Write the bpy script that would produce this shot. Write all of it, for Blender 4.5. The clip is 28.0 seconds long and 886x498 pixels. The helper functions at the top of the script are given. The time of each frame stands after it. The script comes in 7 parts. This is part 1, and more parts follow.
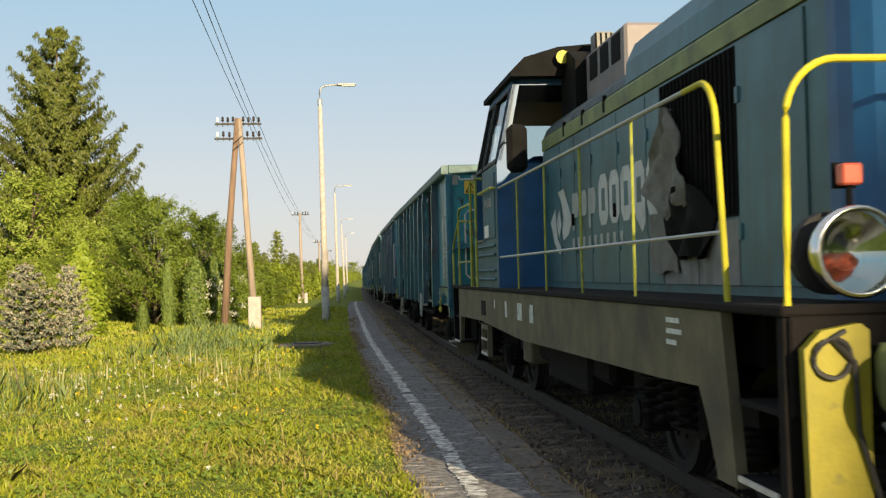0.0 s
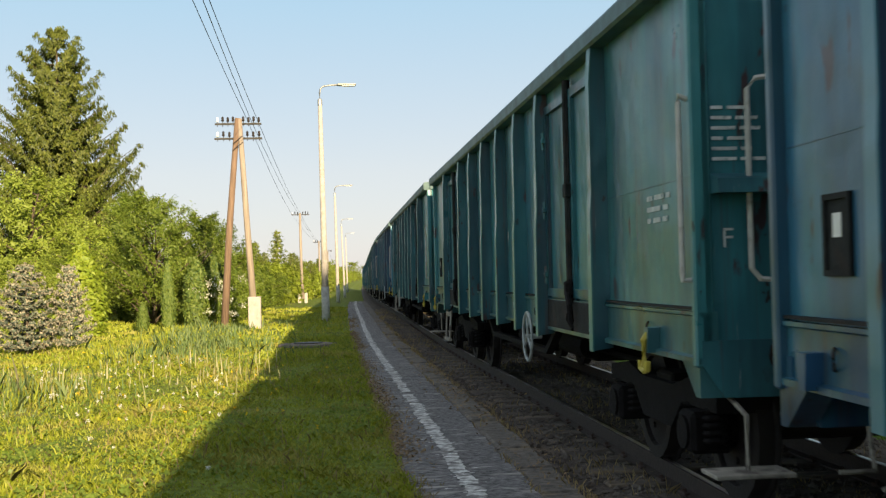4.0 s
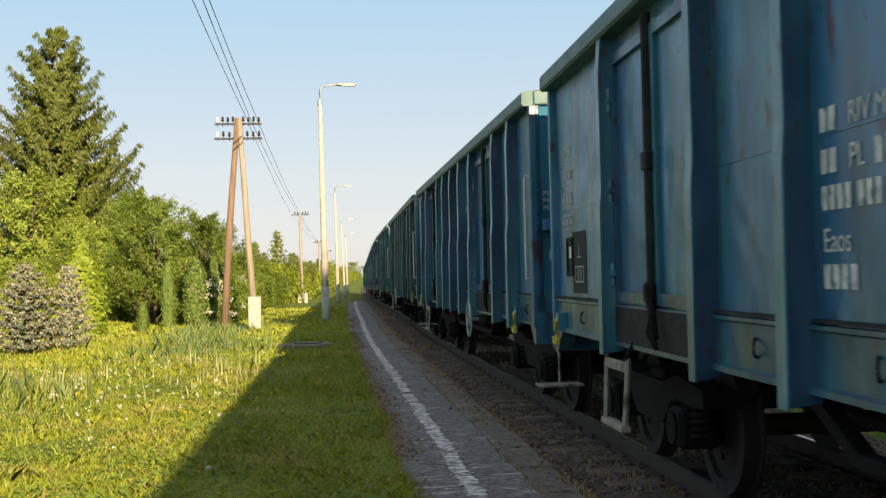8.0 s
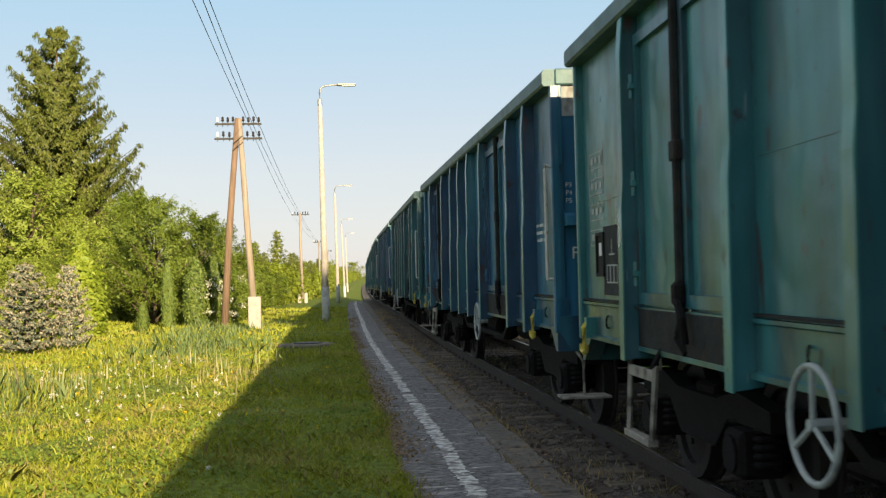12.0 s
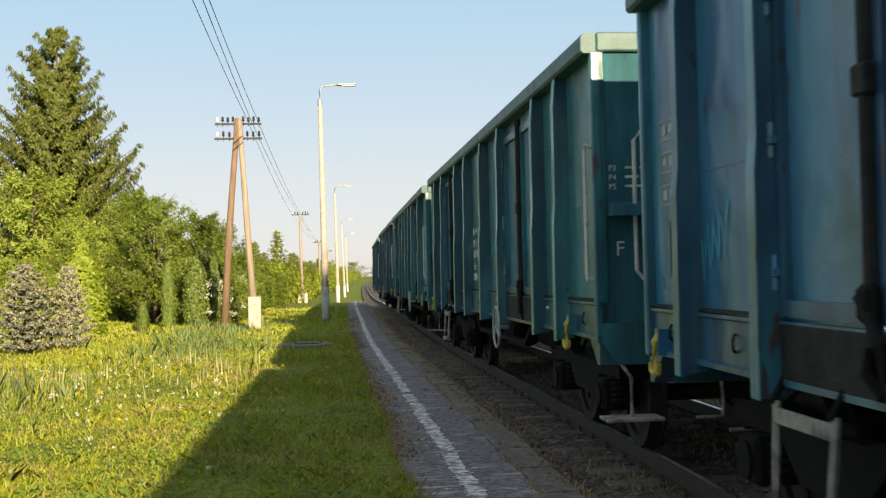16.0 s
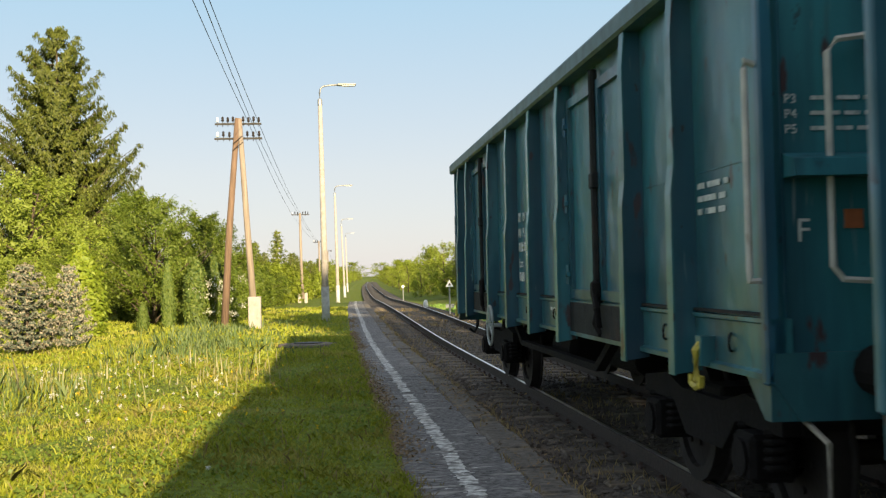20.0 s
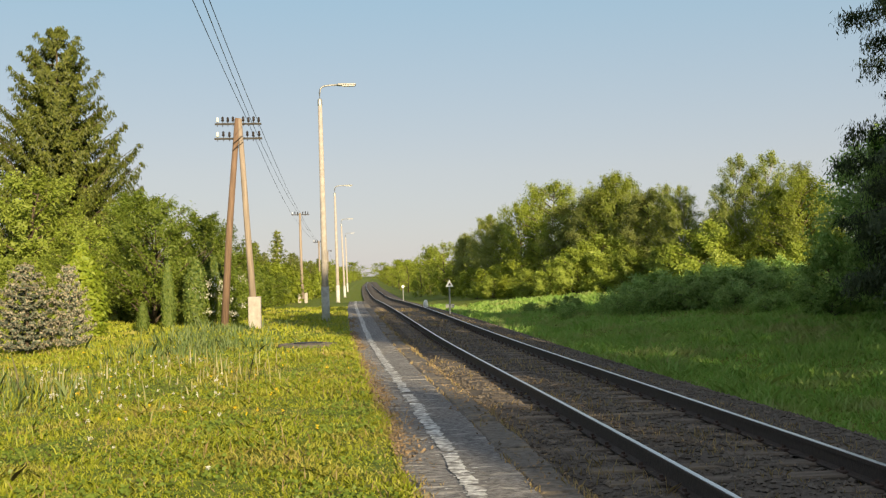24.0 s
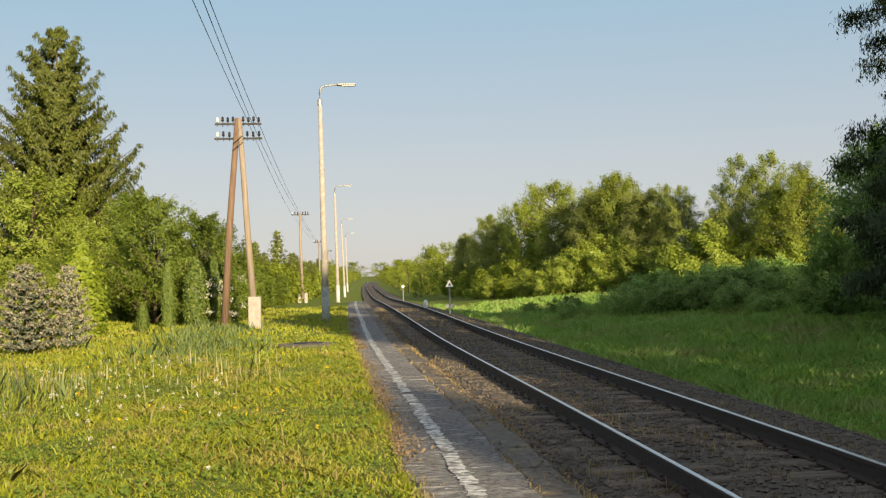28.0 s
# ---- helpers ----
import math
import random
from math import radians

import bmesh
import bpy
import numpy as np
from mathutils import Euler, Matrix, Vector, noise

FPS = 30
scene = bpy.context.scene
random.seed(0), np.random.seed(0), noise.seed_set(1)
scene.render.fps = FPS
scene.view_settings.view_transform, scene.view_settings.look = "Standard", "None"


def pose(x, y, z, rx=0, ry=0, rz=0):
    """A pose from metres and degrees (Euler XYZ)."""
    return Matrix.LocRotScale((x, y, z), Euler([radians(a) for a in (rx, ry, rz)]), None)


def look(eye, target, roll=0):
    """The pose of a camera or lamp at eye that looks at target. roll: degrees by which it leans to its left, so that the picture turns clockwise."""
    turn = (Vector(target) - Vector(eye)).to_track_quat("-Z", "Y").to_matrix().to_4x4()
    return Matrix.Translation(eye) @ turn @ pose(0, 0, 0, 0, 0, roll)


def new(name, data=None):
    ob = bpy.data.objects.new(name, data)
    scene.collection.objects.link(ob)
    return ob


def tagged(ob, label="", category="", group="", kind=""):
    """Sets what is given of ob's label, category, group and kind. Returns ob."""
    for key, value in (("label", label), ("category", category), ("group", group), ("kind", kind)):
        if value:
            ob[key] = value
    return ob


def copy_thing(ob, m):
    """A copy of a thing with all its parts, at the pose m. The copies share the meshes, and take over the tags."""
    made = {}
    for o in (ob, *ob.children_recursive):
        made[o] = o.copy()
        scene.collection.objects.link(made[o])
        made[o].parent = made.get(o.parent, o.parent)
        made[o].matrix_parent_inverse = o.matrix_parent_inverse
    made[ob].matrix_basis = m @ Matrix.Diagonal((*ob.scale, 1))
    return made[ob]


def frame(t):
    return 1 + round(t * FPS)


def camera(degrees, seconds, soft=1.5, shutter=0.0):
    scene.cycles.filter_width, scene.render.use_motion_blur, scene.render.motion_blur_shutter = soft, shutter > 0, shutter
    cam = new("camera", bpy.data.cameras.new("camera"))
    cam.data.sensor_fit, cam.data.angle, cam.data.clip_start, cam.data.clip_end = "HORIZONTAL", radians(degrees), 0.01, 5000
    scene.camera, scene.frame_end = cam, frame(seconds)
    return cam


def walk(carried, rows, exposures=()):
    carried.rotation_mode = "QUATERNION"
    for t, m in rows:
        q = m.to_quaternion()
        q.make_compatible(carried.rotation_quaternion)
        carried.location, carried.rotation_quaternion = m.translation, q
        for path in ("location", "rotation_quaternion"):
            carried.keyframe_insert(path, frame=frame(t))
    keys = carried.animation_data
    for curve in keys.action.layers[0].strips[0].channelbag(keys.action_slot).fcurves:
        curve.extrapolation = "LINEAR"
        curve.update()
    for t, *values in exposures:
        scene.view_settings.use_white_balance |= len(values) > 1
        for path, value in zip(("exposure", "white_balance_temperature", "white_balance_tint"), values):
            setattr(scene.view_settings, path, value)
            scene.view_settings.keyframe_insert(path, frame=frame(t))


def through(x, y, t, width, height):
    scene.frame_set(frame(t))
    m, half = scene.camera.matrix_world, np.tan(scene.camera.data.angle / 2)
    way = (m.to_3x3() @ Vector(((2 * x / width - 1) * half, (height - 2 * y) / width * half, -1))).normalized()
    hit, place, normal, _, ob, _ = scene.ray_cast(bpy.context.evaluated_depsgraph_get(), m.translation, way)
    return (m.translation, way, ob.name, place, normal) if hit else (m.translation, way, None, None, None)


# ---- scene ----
cam = camera(42.51, 28.0, soft=1.25, shutter=0.1)
EYE = (0.0, 0.0, 1.527)
AIM = (math.sin(0.080617) * math.cos(0.0221), math.cos(0.080617) * math.cos(0.0221), math.sin(0.0221))
VIEW = look(EYE, (EYE[0] + AIM[0], EYE[1] + AIM[1], EYE[2] + AIM[2]), -1.351)
walk(cam, [(0.0, VIEW), (28.0, VIEW)],
     [(0.0, 0.96), (1.0, 1.12), (20.0, 1.12), (21.5, 0.86), (24.0, 0.78), (28.0, 0.78)])

# ---- light ----
SUN_TO = Vector((1.0, -3.6, 1.0)).normalized()
elev = math.asin(SUN_TO.z)
world = bpy.data.worlds.new("sky")
scene.world = world
world.use_nodes = True
wn = world.node_tree.nodes
sky = wn.new("ShaderNodeTexSky")
sky.sky_type = "NISHITA"
sky.sun_disc = False
sky.sun_elevation = elev
sky.sun_rotation = math.atan2(SUN_TO.x, SUN_TO.y)
sky.air_density, sky.dust_density, sky.ozone_density = 1.0, 0.3, 1.6
wn["Background"].inputs["Strength"].default_value = 0.066
links = world.node_tree.links
haze = wn.new("ShaderNodeMix")
haze.data_type = "RGBA"
haze.inputs["Factor"].default_value = 0.8
way, split, ramp = wn.new("ShaderNodeTexCoord"), wn.new("ShaderNodeSeparateXYZ"), wn.new("ShaderNodeValToRGB")
links.new(way.outputs["Generated"], split.inputs[0])
links.new(split.outputs["Z"], ramp.inputs[0])
el = ramp.color_ramp.elements
el[0].position, el[0].color = 0.0, (0.525, 0.505, 0.54, 1)
el[1].position, el[1].color = 1.0, (0.50, 0.49, 0.50, 1)
for where, col in ((0.09, (0.505, 0.515, 0.55, 1)), (0.25, (0.33, 0.49, 0.605, 1)), (0.5, (0.42, 0.48, 0.54, 1))):
    e = el.new(where)
    e.color = col
lift = wn.new("ShaderNodeVectorMath")
lift.operation = "SCALE"
lift.inputs["Scale"].default_value = 10.0
links.new(ramp.outputs[0], lift.inputs[0])
links.new(sky.outputs[0], haze.inputs["A"])
links.new(lift.outputs[0], haze.inputs["B"])
links.new(haze.outputs["Result"], wn["Background"].inputs["Color"])
sun = new("sun", bpy.data.lights.new("sun", "SUN"))
sun.data.energy, sun.data.angle, sun.data.color = 5.0, radians(0.6), (1.0, 0.80, 0.50)
sun.matrix_world = look((30, -100, 40), Vector((30, -100, 40)) - SUN_TO * 10)


# ---- materials ----
def material(name, base, rough=0.7, metal=0.0, var=0.25, scale=6.0, bump=0.2, bump_scale=40.0, second=None, patch=1.2,
             coords="Object", stretch=(1, 1, 1), spec=0.5, streak=None, object_tint=False, cover=0.55, shift=False):
    m = bpy.data.materials.new(name)
    m.use_nodes = True
    nt = m.node_tree
    n, l = nt.nodes, nt.links
    b = n["Principled BSDF"]
    b.inputs["Roughness"].default_value, b.inputs["Metallic"].default_value = rough, metal
    b.inputs["Specular IOR Level"].default_value = spec
    tc, mp = n.new("ShaderNodeTexCoord"), n.new("ShaderNodeMapping")
    l.new(tc.outputs[coords], mp.inputs["Vector"])
    mp.inputs["Scale"].default_value = stretch
    if shift:
        inf, sc = n.new("ShaderNodeObjectInfo"), n.new("ShaderNodeVectorMath")
        sc.operation = "SCALE"
        sc.inputs[0].default_value = (31, 17, 23)
        l.new(inf.outputs["Random"], sc.inputs["Scale"])
        l.new(sc.outputs[0], mp.inputs["Location"])
    fine = n.new("ShaderNodeTexNoise")
    fine.inputs["Scale"].default_value, fine.inputs["Detail"].default_value = scale, 6
    l.new(mp.outputs[0], fine.inputs["Vector"])
    ramp = n.new("ShaderNodeMapRange")
    ramp.inputs["From Min"].default_value, ramp.inputs["From Max"].default_value = 0.3, 0.7
    ramp.inputs["To Min"].default_value, ramp.inputs["To Max"].default_value = 1 - var, 1 + var
    l.new(fine.outputs[0], ramp.inputs["Value"])
    mul = n.new("ShaderNodeMix")
    mul.data_type, mul.blend_type = "RGBA", "MULTIPLY"
    mul.inputs["Factor"].default_value = 1.0
    mul.inputs["A"].default_value = (*base, 1)
    if object_tint:
        oi = n.new("ShaderNodeObjectInfo")
        l.new(oi.outputs["Color"], mul.inputs["A"])
    l.new(ramp.outputs[0], mul.inputs["B"])
    out = mul.outputs["Result"]
    if second:
        big = n.new("ShaderNodeTexNoise")
        big.inputs["Scale"].default_value, big.inputs["Detail"].default_value = patch, 5
        l.new(mp.outputs[0], big.inputs["Vector"])
        fac = n.new("ShaderNodeMapRange")
        fac.inputs["From Min"].default_value, fac.inputs["From Max"].default_value = cover, cover + 0.15
        l.new(big.outputs[0], fac.inputs["Value"])
        mx = n.new("ShaderNodeMix")
        mx.data_type = "RGBA"
        l.new(fac.outputs[0], mx.inputs["Factor"])
        l.new(out, mx.inputs["A"])
        mx.inputs["B"].default_value = (*second, 1)
        out = mx.outputs["Result"]
    if streak:
        st, mp2 = n.new("ShaderNodeTexNoise"), n.new("ShaderNodeMapping")
        mp2.inputs["Scale"].default_value = (9, 9, 0.5)
        l.new(tc.outputs[coords], mp2.inputs["Vector"])
        l.new(mp2.outputs[0], st.inputs["Vector"])
        st.inputs["Scale"].default_value, st.inputs["Detail"].default_value = 1.0, 6
        f2 = n.new("ShaderNodeMapRange")
        f2.inputs["From Min"].default_value, f2.inputs["From Max"].default_value = 0.52, 0.78
        l.new(st.outputs[0], f2.inputs["Value"])
        mx2 = n.new("ShaderNodeMix")
        mx2.data_type = "RGBA"
        l.new(f2.outputs[0], mx2.inputs["Factor"])
        l.new(out, mx2.inputs["A"])
        mx2.inputs["B"].default_value = (*streak, 1)
        out = mx2.outputs["Result"]
    l.new(out, b.inputs["Base Color"])
    if bump:
        bn, bt = n.new("ShaderNodeBump"), n.new("ShaderNodeTexNoise")
        bt.inputs["Scale"].default_value, bt.inputs["Detail"].default_value = bump_scale, 4
        l.new(mp.outputs[0], bt.inputs["Vector"])
        bn.inputs["Strength"].default_value, bn.inputs["Distance"].default_value = bump, 0.02
        l.new(bt.outputs[0], bn.inputs["Height"])
        l.new(bn.outputs[0], b.inputs["Normal"])
    return m


def leaf_material(name, a, b_, through=0.28, rough=0.55, patch=None, patch_scale=0.8):
    """Foliage: two tones by leaf, with light that passes through."""
    m = bpy.data.materials.new(name)
    m.use_nodes = True
    nt = m.node_tree
    n, l = nt.nodes, nt.links
    n.remove(n["Principled BSDF"])
    geo, oi = n.new("ShaderNodeNewGeometry"), n.new("ShaderNodeObjectInfo")
    mx = n.new("ShaderNodeMix")
    mx.data_type = "RGBA"
    mx.inputs["A"].default_value, mx.inputs["B"].default_value = (*a, 1), (*b_, 1)
    l.new(geo.outputs["Random Per Island"], mx.inputs["Factor"])
    hs = n.new("ShaderNodeHueSaturation")
    tone = mx.outputs["Result"]
    if patch:
        tc, big, mr2, mx2 = n.new("ShaderNodeTexCoord"), n.new("ShaderNodeTexNoise"), n.new("ShaderNodeMapRange"), n.new("ShaderNodeMix")
        mx2.data_type = "RGBA"
        big.inputs["Scale"].default_value, big.inputs["Detail"].default_value = patch_scale, 5
        mr2.inputs["From Min"].default_value, mr2.inputs["From Max"].default_value = 0.50, 0.66
        l.new(tc.outputs["Object"], big.inputs["Vector"])
        l.new(big.outputs[0], mr2.inputs["Value"])
        l.new(mr2.outputs[0], mx2.inputs["Factor"])
        l.new(tone, mx2.inputs["A"])
        mx2.inputs["B"].default_value = (*patch, 1)
        tone = mx2.outputs["Result"]
    mr = n.new("ShaderNodeMapRange")
    mr.inputs["To Min"].default_value, mr.inputs["To Max"].default_value = 0.8, 1.2
    l.new(oi.outputs["Random"], mr.inputs["Value"])
    l.new(mr.outputs[0], hs.inputs["Value"])
    l.new(tone, hs.inputs["Color"])
    df, tr, gl = n.new("ShaderNodeBsdfDiffuse"), n.new("ShaderNodeBsdfTranslucent"), n.new("ShaderNodeBsdfGlossy")
    gl.inputs["Roughness"].default_value = rough
    gl.inputs["Color"].default_value = (0.5, 0.5, 0.5, 1)
    l.new(hs.outputs[0], df.inputs["Color"])
    l.new(hs.outputs[0], tr.inputs["Color"])
    m1, m2 = n.new("ShaderNodeMixShader"), n.new("ShaderNodeMixShader")
    m1.inputs[0].default_value, m2.inputs[0].default_value = through, 0.05
    l.new(df.outputs[0], m1.inputs[1])
    l.new(tr.outputs[0], m1.inputs[2])
    l.new(m1.outputs[0], m2.inputs[1])
    l.new(gl.outputs[0], m2.inputs[2])
    l.new(m2.outputs[0], n["Material Output"].inputs["Surface"])
    return m


def wagon_paint(name, low, high, spec):
    """Old gloss paint: the wagon's own tint, bleached patches, run-down dirt, rust spots and soft dents."""
    m = bpy.data.materials.new(name)
    m.use_nodes = True
    n, l = m.node_tree.nodes, m.node_tree.links
    b = n["Principled BSDF"]
    tc, oi = n.new("ShaderNodeTexCoord"), n.new("ShaderNodeObjectInfo")
    vec = n.new("ShaderNodeVectorMath")
    vec.operation = "MULTIPLY_ADD"
    vec.inputs[1].default_value = (1, 1, 1)
    l.new(tc.outputs["Object"], vec.inputs[0])
    shift = n.new("ShaderNodeVectorMath")
    shift.operation = "SCALE"
    shift.inputs[0].default_value = (37, 11, 23)
    l.new(oi.outputs["Random"], shift.inputs["Scale"])
    l.new(shift.outputs[0], vec.inputs[2])

    def tex(scale, stretch, lo, hi, detail=6.0):
        mp, t, r = n.new("ShaderNodeMapping"), n.new("ShaderNodeTexNoise"), n.new("ShaderNodeMapRange")
        mp.inputs["Scale"].default_value = stretch
        l.new(vec.outputs[0], mp.inputs["Vector"])
        l.new(mp.outputs[0], t.inputs["Vector"])
        t.inputs["Scale"].default_value, t.inputs["Detail"].default_value = scale, detail
        r.inputs["From Min"].default_value, r.inputs["From Max"].default_value = lo, hi
        l.new(t.outputs[0], r.inputs["Value"])
        return r.outputs[0], t.outputs[0]

    def mix(fac, a, col, amount=1.0):
        x = n.new("ShaderNodeMix")
        x.data_type = "RGBA"
        k = n.new("ShaderNodeMath")
        k.operation = "MULTIPLY"
        k.inputs[1].default_value = amount
        l.new(fac, k.inputs[0])
        l.new(k.outputs[0], x.inputs["Factor"])
        l.new(a, x.inputs["A"])
        x.inputs["B"].default_value = (*col, 1)
        return x.outputs["Result"]

    bleach, _ = tex(1.3, (2.2, 2.2, 0.4), 0.46, 0.66)
    dirt, _ = tex(1.0, (7, 7, 0.35), 0.5, 0.8)
    grime, _ = tex(1.1, (2.2, 2.2, 0.5), 0.42, 0.72)
    rust, _ = tex(6.5, (1, 1, 0.35), 0.64, 0.68)
    scratch, _ = tex(1.0, (30, 30, 2.2), 0.70, 0.75, 3.0)
    col = mix(bleach, oi.outputs["Color"], (0.042, 0.225, 0.26), 0.6)
    col = mix(grime, col, (0.010, 0.026, 0.050), 0.68)
    col = mix(dirt, col, (0.016, 0.028, 0.046), 0.6)
    col = mix(scratch, col, (0.32, 0.36, 0.36), 0.35)
    col = mix(rust, col, (0.06, 0.024, 0.024), 0.85)
    chip, _ = tex(11.0, (1, 1, 0.55), 0.655, 0.675, 4.0)
    zone, _ = tex(0.9, (1, 1, 1), 0.45, 0.6, 2.0)
    both = n.new("ShaderNodeMath")
    both.operation = "MULTIPLY"
    l.new(chip, both.inputs[0])
    l.new(zone, both.inputs[1])
    col = mix(both.outputs[0], col, (0.028, 0.018, 0.016), 0.9)
    run, _ = tex(1.0, (14, 14, 0.5), 0.64, 0.74, 4.0)
    col = mix(run, col, (0.075, 0.04, 0.032), 0.5)
    l.new(col, b.inputs["Base Color"])
    ro, _ = tex(2.0, (1, 1, 1), 0.2, 0.8)
    rr = n.new("ShaderNodeMapRange")
    rr.inputs["To Min"].default_value, rr.inputs["To Max"].default_value = low, high
    b.inputs["Specular IOR Level"].default_value = spec
    l.new(ro, rr.inputs["Value"])
    l.new(rr.outputs[0], b.inputs["Roughness"])
    _, dent = tex(1.8, (1, 1, 1), 0, 1, 2.0)
    _, skin = tex(45, (1, 1, 1), 0, 1, 3.0)
    b1, b2 = n.new("ShaderNodeBump"), n.new("ShaderNodeBump")
    b1.inputs["Strength"].default_value, b1.inputs["Distance"].default_value = 0.8, 0.07
    b2.inputs["Strength"].default_value, b2.inputs["Distance"].default_value = 0.12, 0.01
    l.new(dent, b1.inputs["Height"])
    l.new(skin, b2.inputs["Height"])
    l.new(b1.outputs[0], b2.inputs["Normal"])
    l.new(b2.outputs[0], b.inputs["Normal"])
    return m


M = {}
M["grass_soil"] = material("grass_soil", (0.13, 0.17, 0.025), 0.9, var=0.4, scale=9, second=(0.22, 0.20, 0.06), patch=0.9, bump=0.8, bump_scale=30, coords="Object", spec=0.1)
M["grass_blade"] = leaf_material("grass_blade", (0.215, 0.275, 0.012), (0.37, 0.375, 0.04), 0.3, patch=(0.35, 0.32, 0.065), patch_scale=0.7)
M["clover"] = leaf_material("clover", (0.14, 0.22, 0.02), (0.23, 0.30, 0.04), 0.3)
M["grass_tall"] = leaf_material("grass_tall", (0.21, 0.40, 0.065), (0.32, 0.46, 0.10), 0.38, patch=(0.36, 0.40, 0.13), patch_scale=0.5)
M["grass_lush"] = leaf_material("grass_lush", (0.09, 0.148, 0.042), (0.165, 0.205, 0.068), 0.3)
M["stalk"] = leaf_material("stalk", (0.42, 0.38, 0.22), (0.32, 0.32, 0.13), 0.2)
M["litter"] = leaf_material("litter", (0.34, 0.235, 0.13), (0.22, 0.165, 0.105), 0.1)
M["grass_dry"] = leaf_material("grass_dry", (0.36, 0.265, 0.13), (0.24, 0.195, 0.085), 0.25)
M["leaf_mid"] = leaf_material("leaf_mid", (0.20, 0.265, 0.02), (0.31, 0.355, 0.045), 0.4)
M["leaf_fresh"] = leaf_material("leaf_fresh", (0.22, 0.285, 0.02), (0.31, 0.36, 0.04), 0.38)
M["leaf_garden"] = leaf_material("leaf_garden", (0.10, 0.155, 0.013), (0.215, 0.27, 0.035), 0.33)
M["leaf_light"] = leaf_material("leaf_light", (0.24, 0.32, 0.035), (0.36, 0.42, 0.07), 0.35)
M["leaf_dark"] = leaf_material("leaf_dark", (0.15, 0.27, 0.06), (0.31, 0.43, 0.11), 0.35)
M["leaf_olive"] = leaf_material("leaf_olive", (0.20, 0.245, 0.045), (0.32, 0.35, 0.10), 0.4)
M["leaf_birch"] = leaf_material("leaf_birch", (0.22, 0.28, 0.04), (0.33, 0.37, 0.08), 0.4)
M["needle"] = leaf_material("needle", (0.06, 0.09, 0.010), (0.185, 0.205, 0.028), 0.18)
M["needle_blue"] = leaf_material("needle_blue", (0.085, 0.115, 0.08), (0.21, 0.235, 0.165), 0.1)
M["needle_pale"] = leaf_material("needle_pale", (0.32, 0.31, 0.23), (0.42, 0.36, 0.25), 0.1)
M["needle_larch"] = leaf_material("needle_larch", (0.045, 0.07, 0.03), (0.10, 0.13, 0.06), 0.2)
M["thuja_green"] = leaf_material("thuja_green", (0.06, 0.105, 0.02), (0.14, 0.18, 0.03), 0.15)
M["thuja_gold"] = leaf_material("thuja_gold", (0.16, 0.23, 0.015), (0.26, 0.31, 0.03), 0.2)
M["blossom"] = leaf_material("blossom", (0.7, 0.68, 0.6), (0.6, 0.58, 0.48), 0.3)
M["dandelion"] = leaf_material("dandelion", (0.75, 0.55, 0.02), (0.7, 0.45, 0.01), 0.2)
M["seed_head"] = leaf_material("seed_head", (0.6, 0.6, 0.55), (0.45, 0.45, 0.38), 0.3)
M["bark"] = material("bark", (0.10, 0.075, 0.05), 0.9, var=0.4, scale=8, bump=0.8, bump_scale=18, stretch=(1, 1, 0.25))
M["birch_bark"] = material("birch_bark", (0.45, 0.43, 0.38), 0.8, var=0.2, scale=8, second=(0.06, 0.05, 0.05), patch=4, bump=0.3, cover=0.6)
M["asphalt"] = material("asphalt", (0.20, 0.18, 0.16), 0.92, var=0.35, scale=14, second=(0.28, 0.25, 0.21), patch=5, bump=0.7, bump_scale=60, coords="Object", cover=0.6)
M["slab"] = material("slab", (0.195, 0.19, 0.19), 0.95, var=0.75, scale=26, second=(0.46, 0.44, 0.41), patch=3.4, bump=1.0, bump_scale=45, cover=0.57, shift=True, stretch=(0.8, 2.2, 1), spec=0.2)
M["kerb"] = material("kerb", (0.13, 0.115, 0.098), 0.9, var=0.45, scale=14, second=(0.24, 0.19, 0.12), patch=4, bump=1.0, bump_scale=30, shift=True)
M["line_paint"] = material("line_paint", (0.62, 0.62, 0.60), 0.75, var=0.4, scale=18, second=(0.22, 0.21, 0.20), patch=11, bump=0.6, bump_scale=40, cover=0.44)
M["ballast"] = material("ballast", (0.078, 0.064, 0.052), 0.95, var=0.45, scale=25, second=(0.16, 0.12, 0.08), patch=1.3, bump=1.0, bump_scale=25)
M["stone"] = material("stone", (0.125, 0.107, 0.09), 0.9, var=0.4, scale=3, bump=0.4, bump_scale=30, second=(0.27, 0.22, 0.17), patch=3, cover=0.66)
M["sleeper"] = material("sleeper", (0.115, 0.093, 0.073), 0.9, var=0.4, scale=10, bump=0.6, bump_scale=30, stretch=(0.2, 1, 1), shift=True, second=(0.20, 0.155, 0.10), patch=3)
M["rail_side"] = material("rail_side", (0.032, 0.021, 0.015), 0.75, var=0.3, scale=20, bump=0.3)
M["rail_head"] = material("rail_head", (0.62, 0.60, 0.58), 0.28, 1.0, var=0.08, scale=30, bump=0.05)
M["fixing"] = material("fixing", (0.05, 0.03, 0.022), 0.8, var=0.3)
M["concrete"] = material("concrete", (0.39, 0.355, 0.32), 0.9, var=0.18, scale=8, bump=0.4, bump_scale=50, second=(0.31, 0.285, 0.26), patch=1.5)
M["whitewash"] = material("whitewash", (0.55, 0.545, 0.53), 0.85, var=0.15, scale=9, bump=0.3, bump_scale=50, second=(0.40, 0.385, 0.36), patch=5, cover=0.5)
M["concrete_dark"] = material("concrete_dark", (0.15, 0.125, 0.095), 0.9, var=0.3, scale=8, bump=0.6, bump_scale=40)
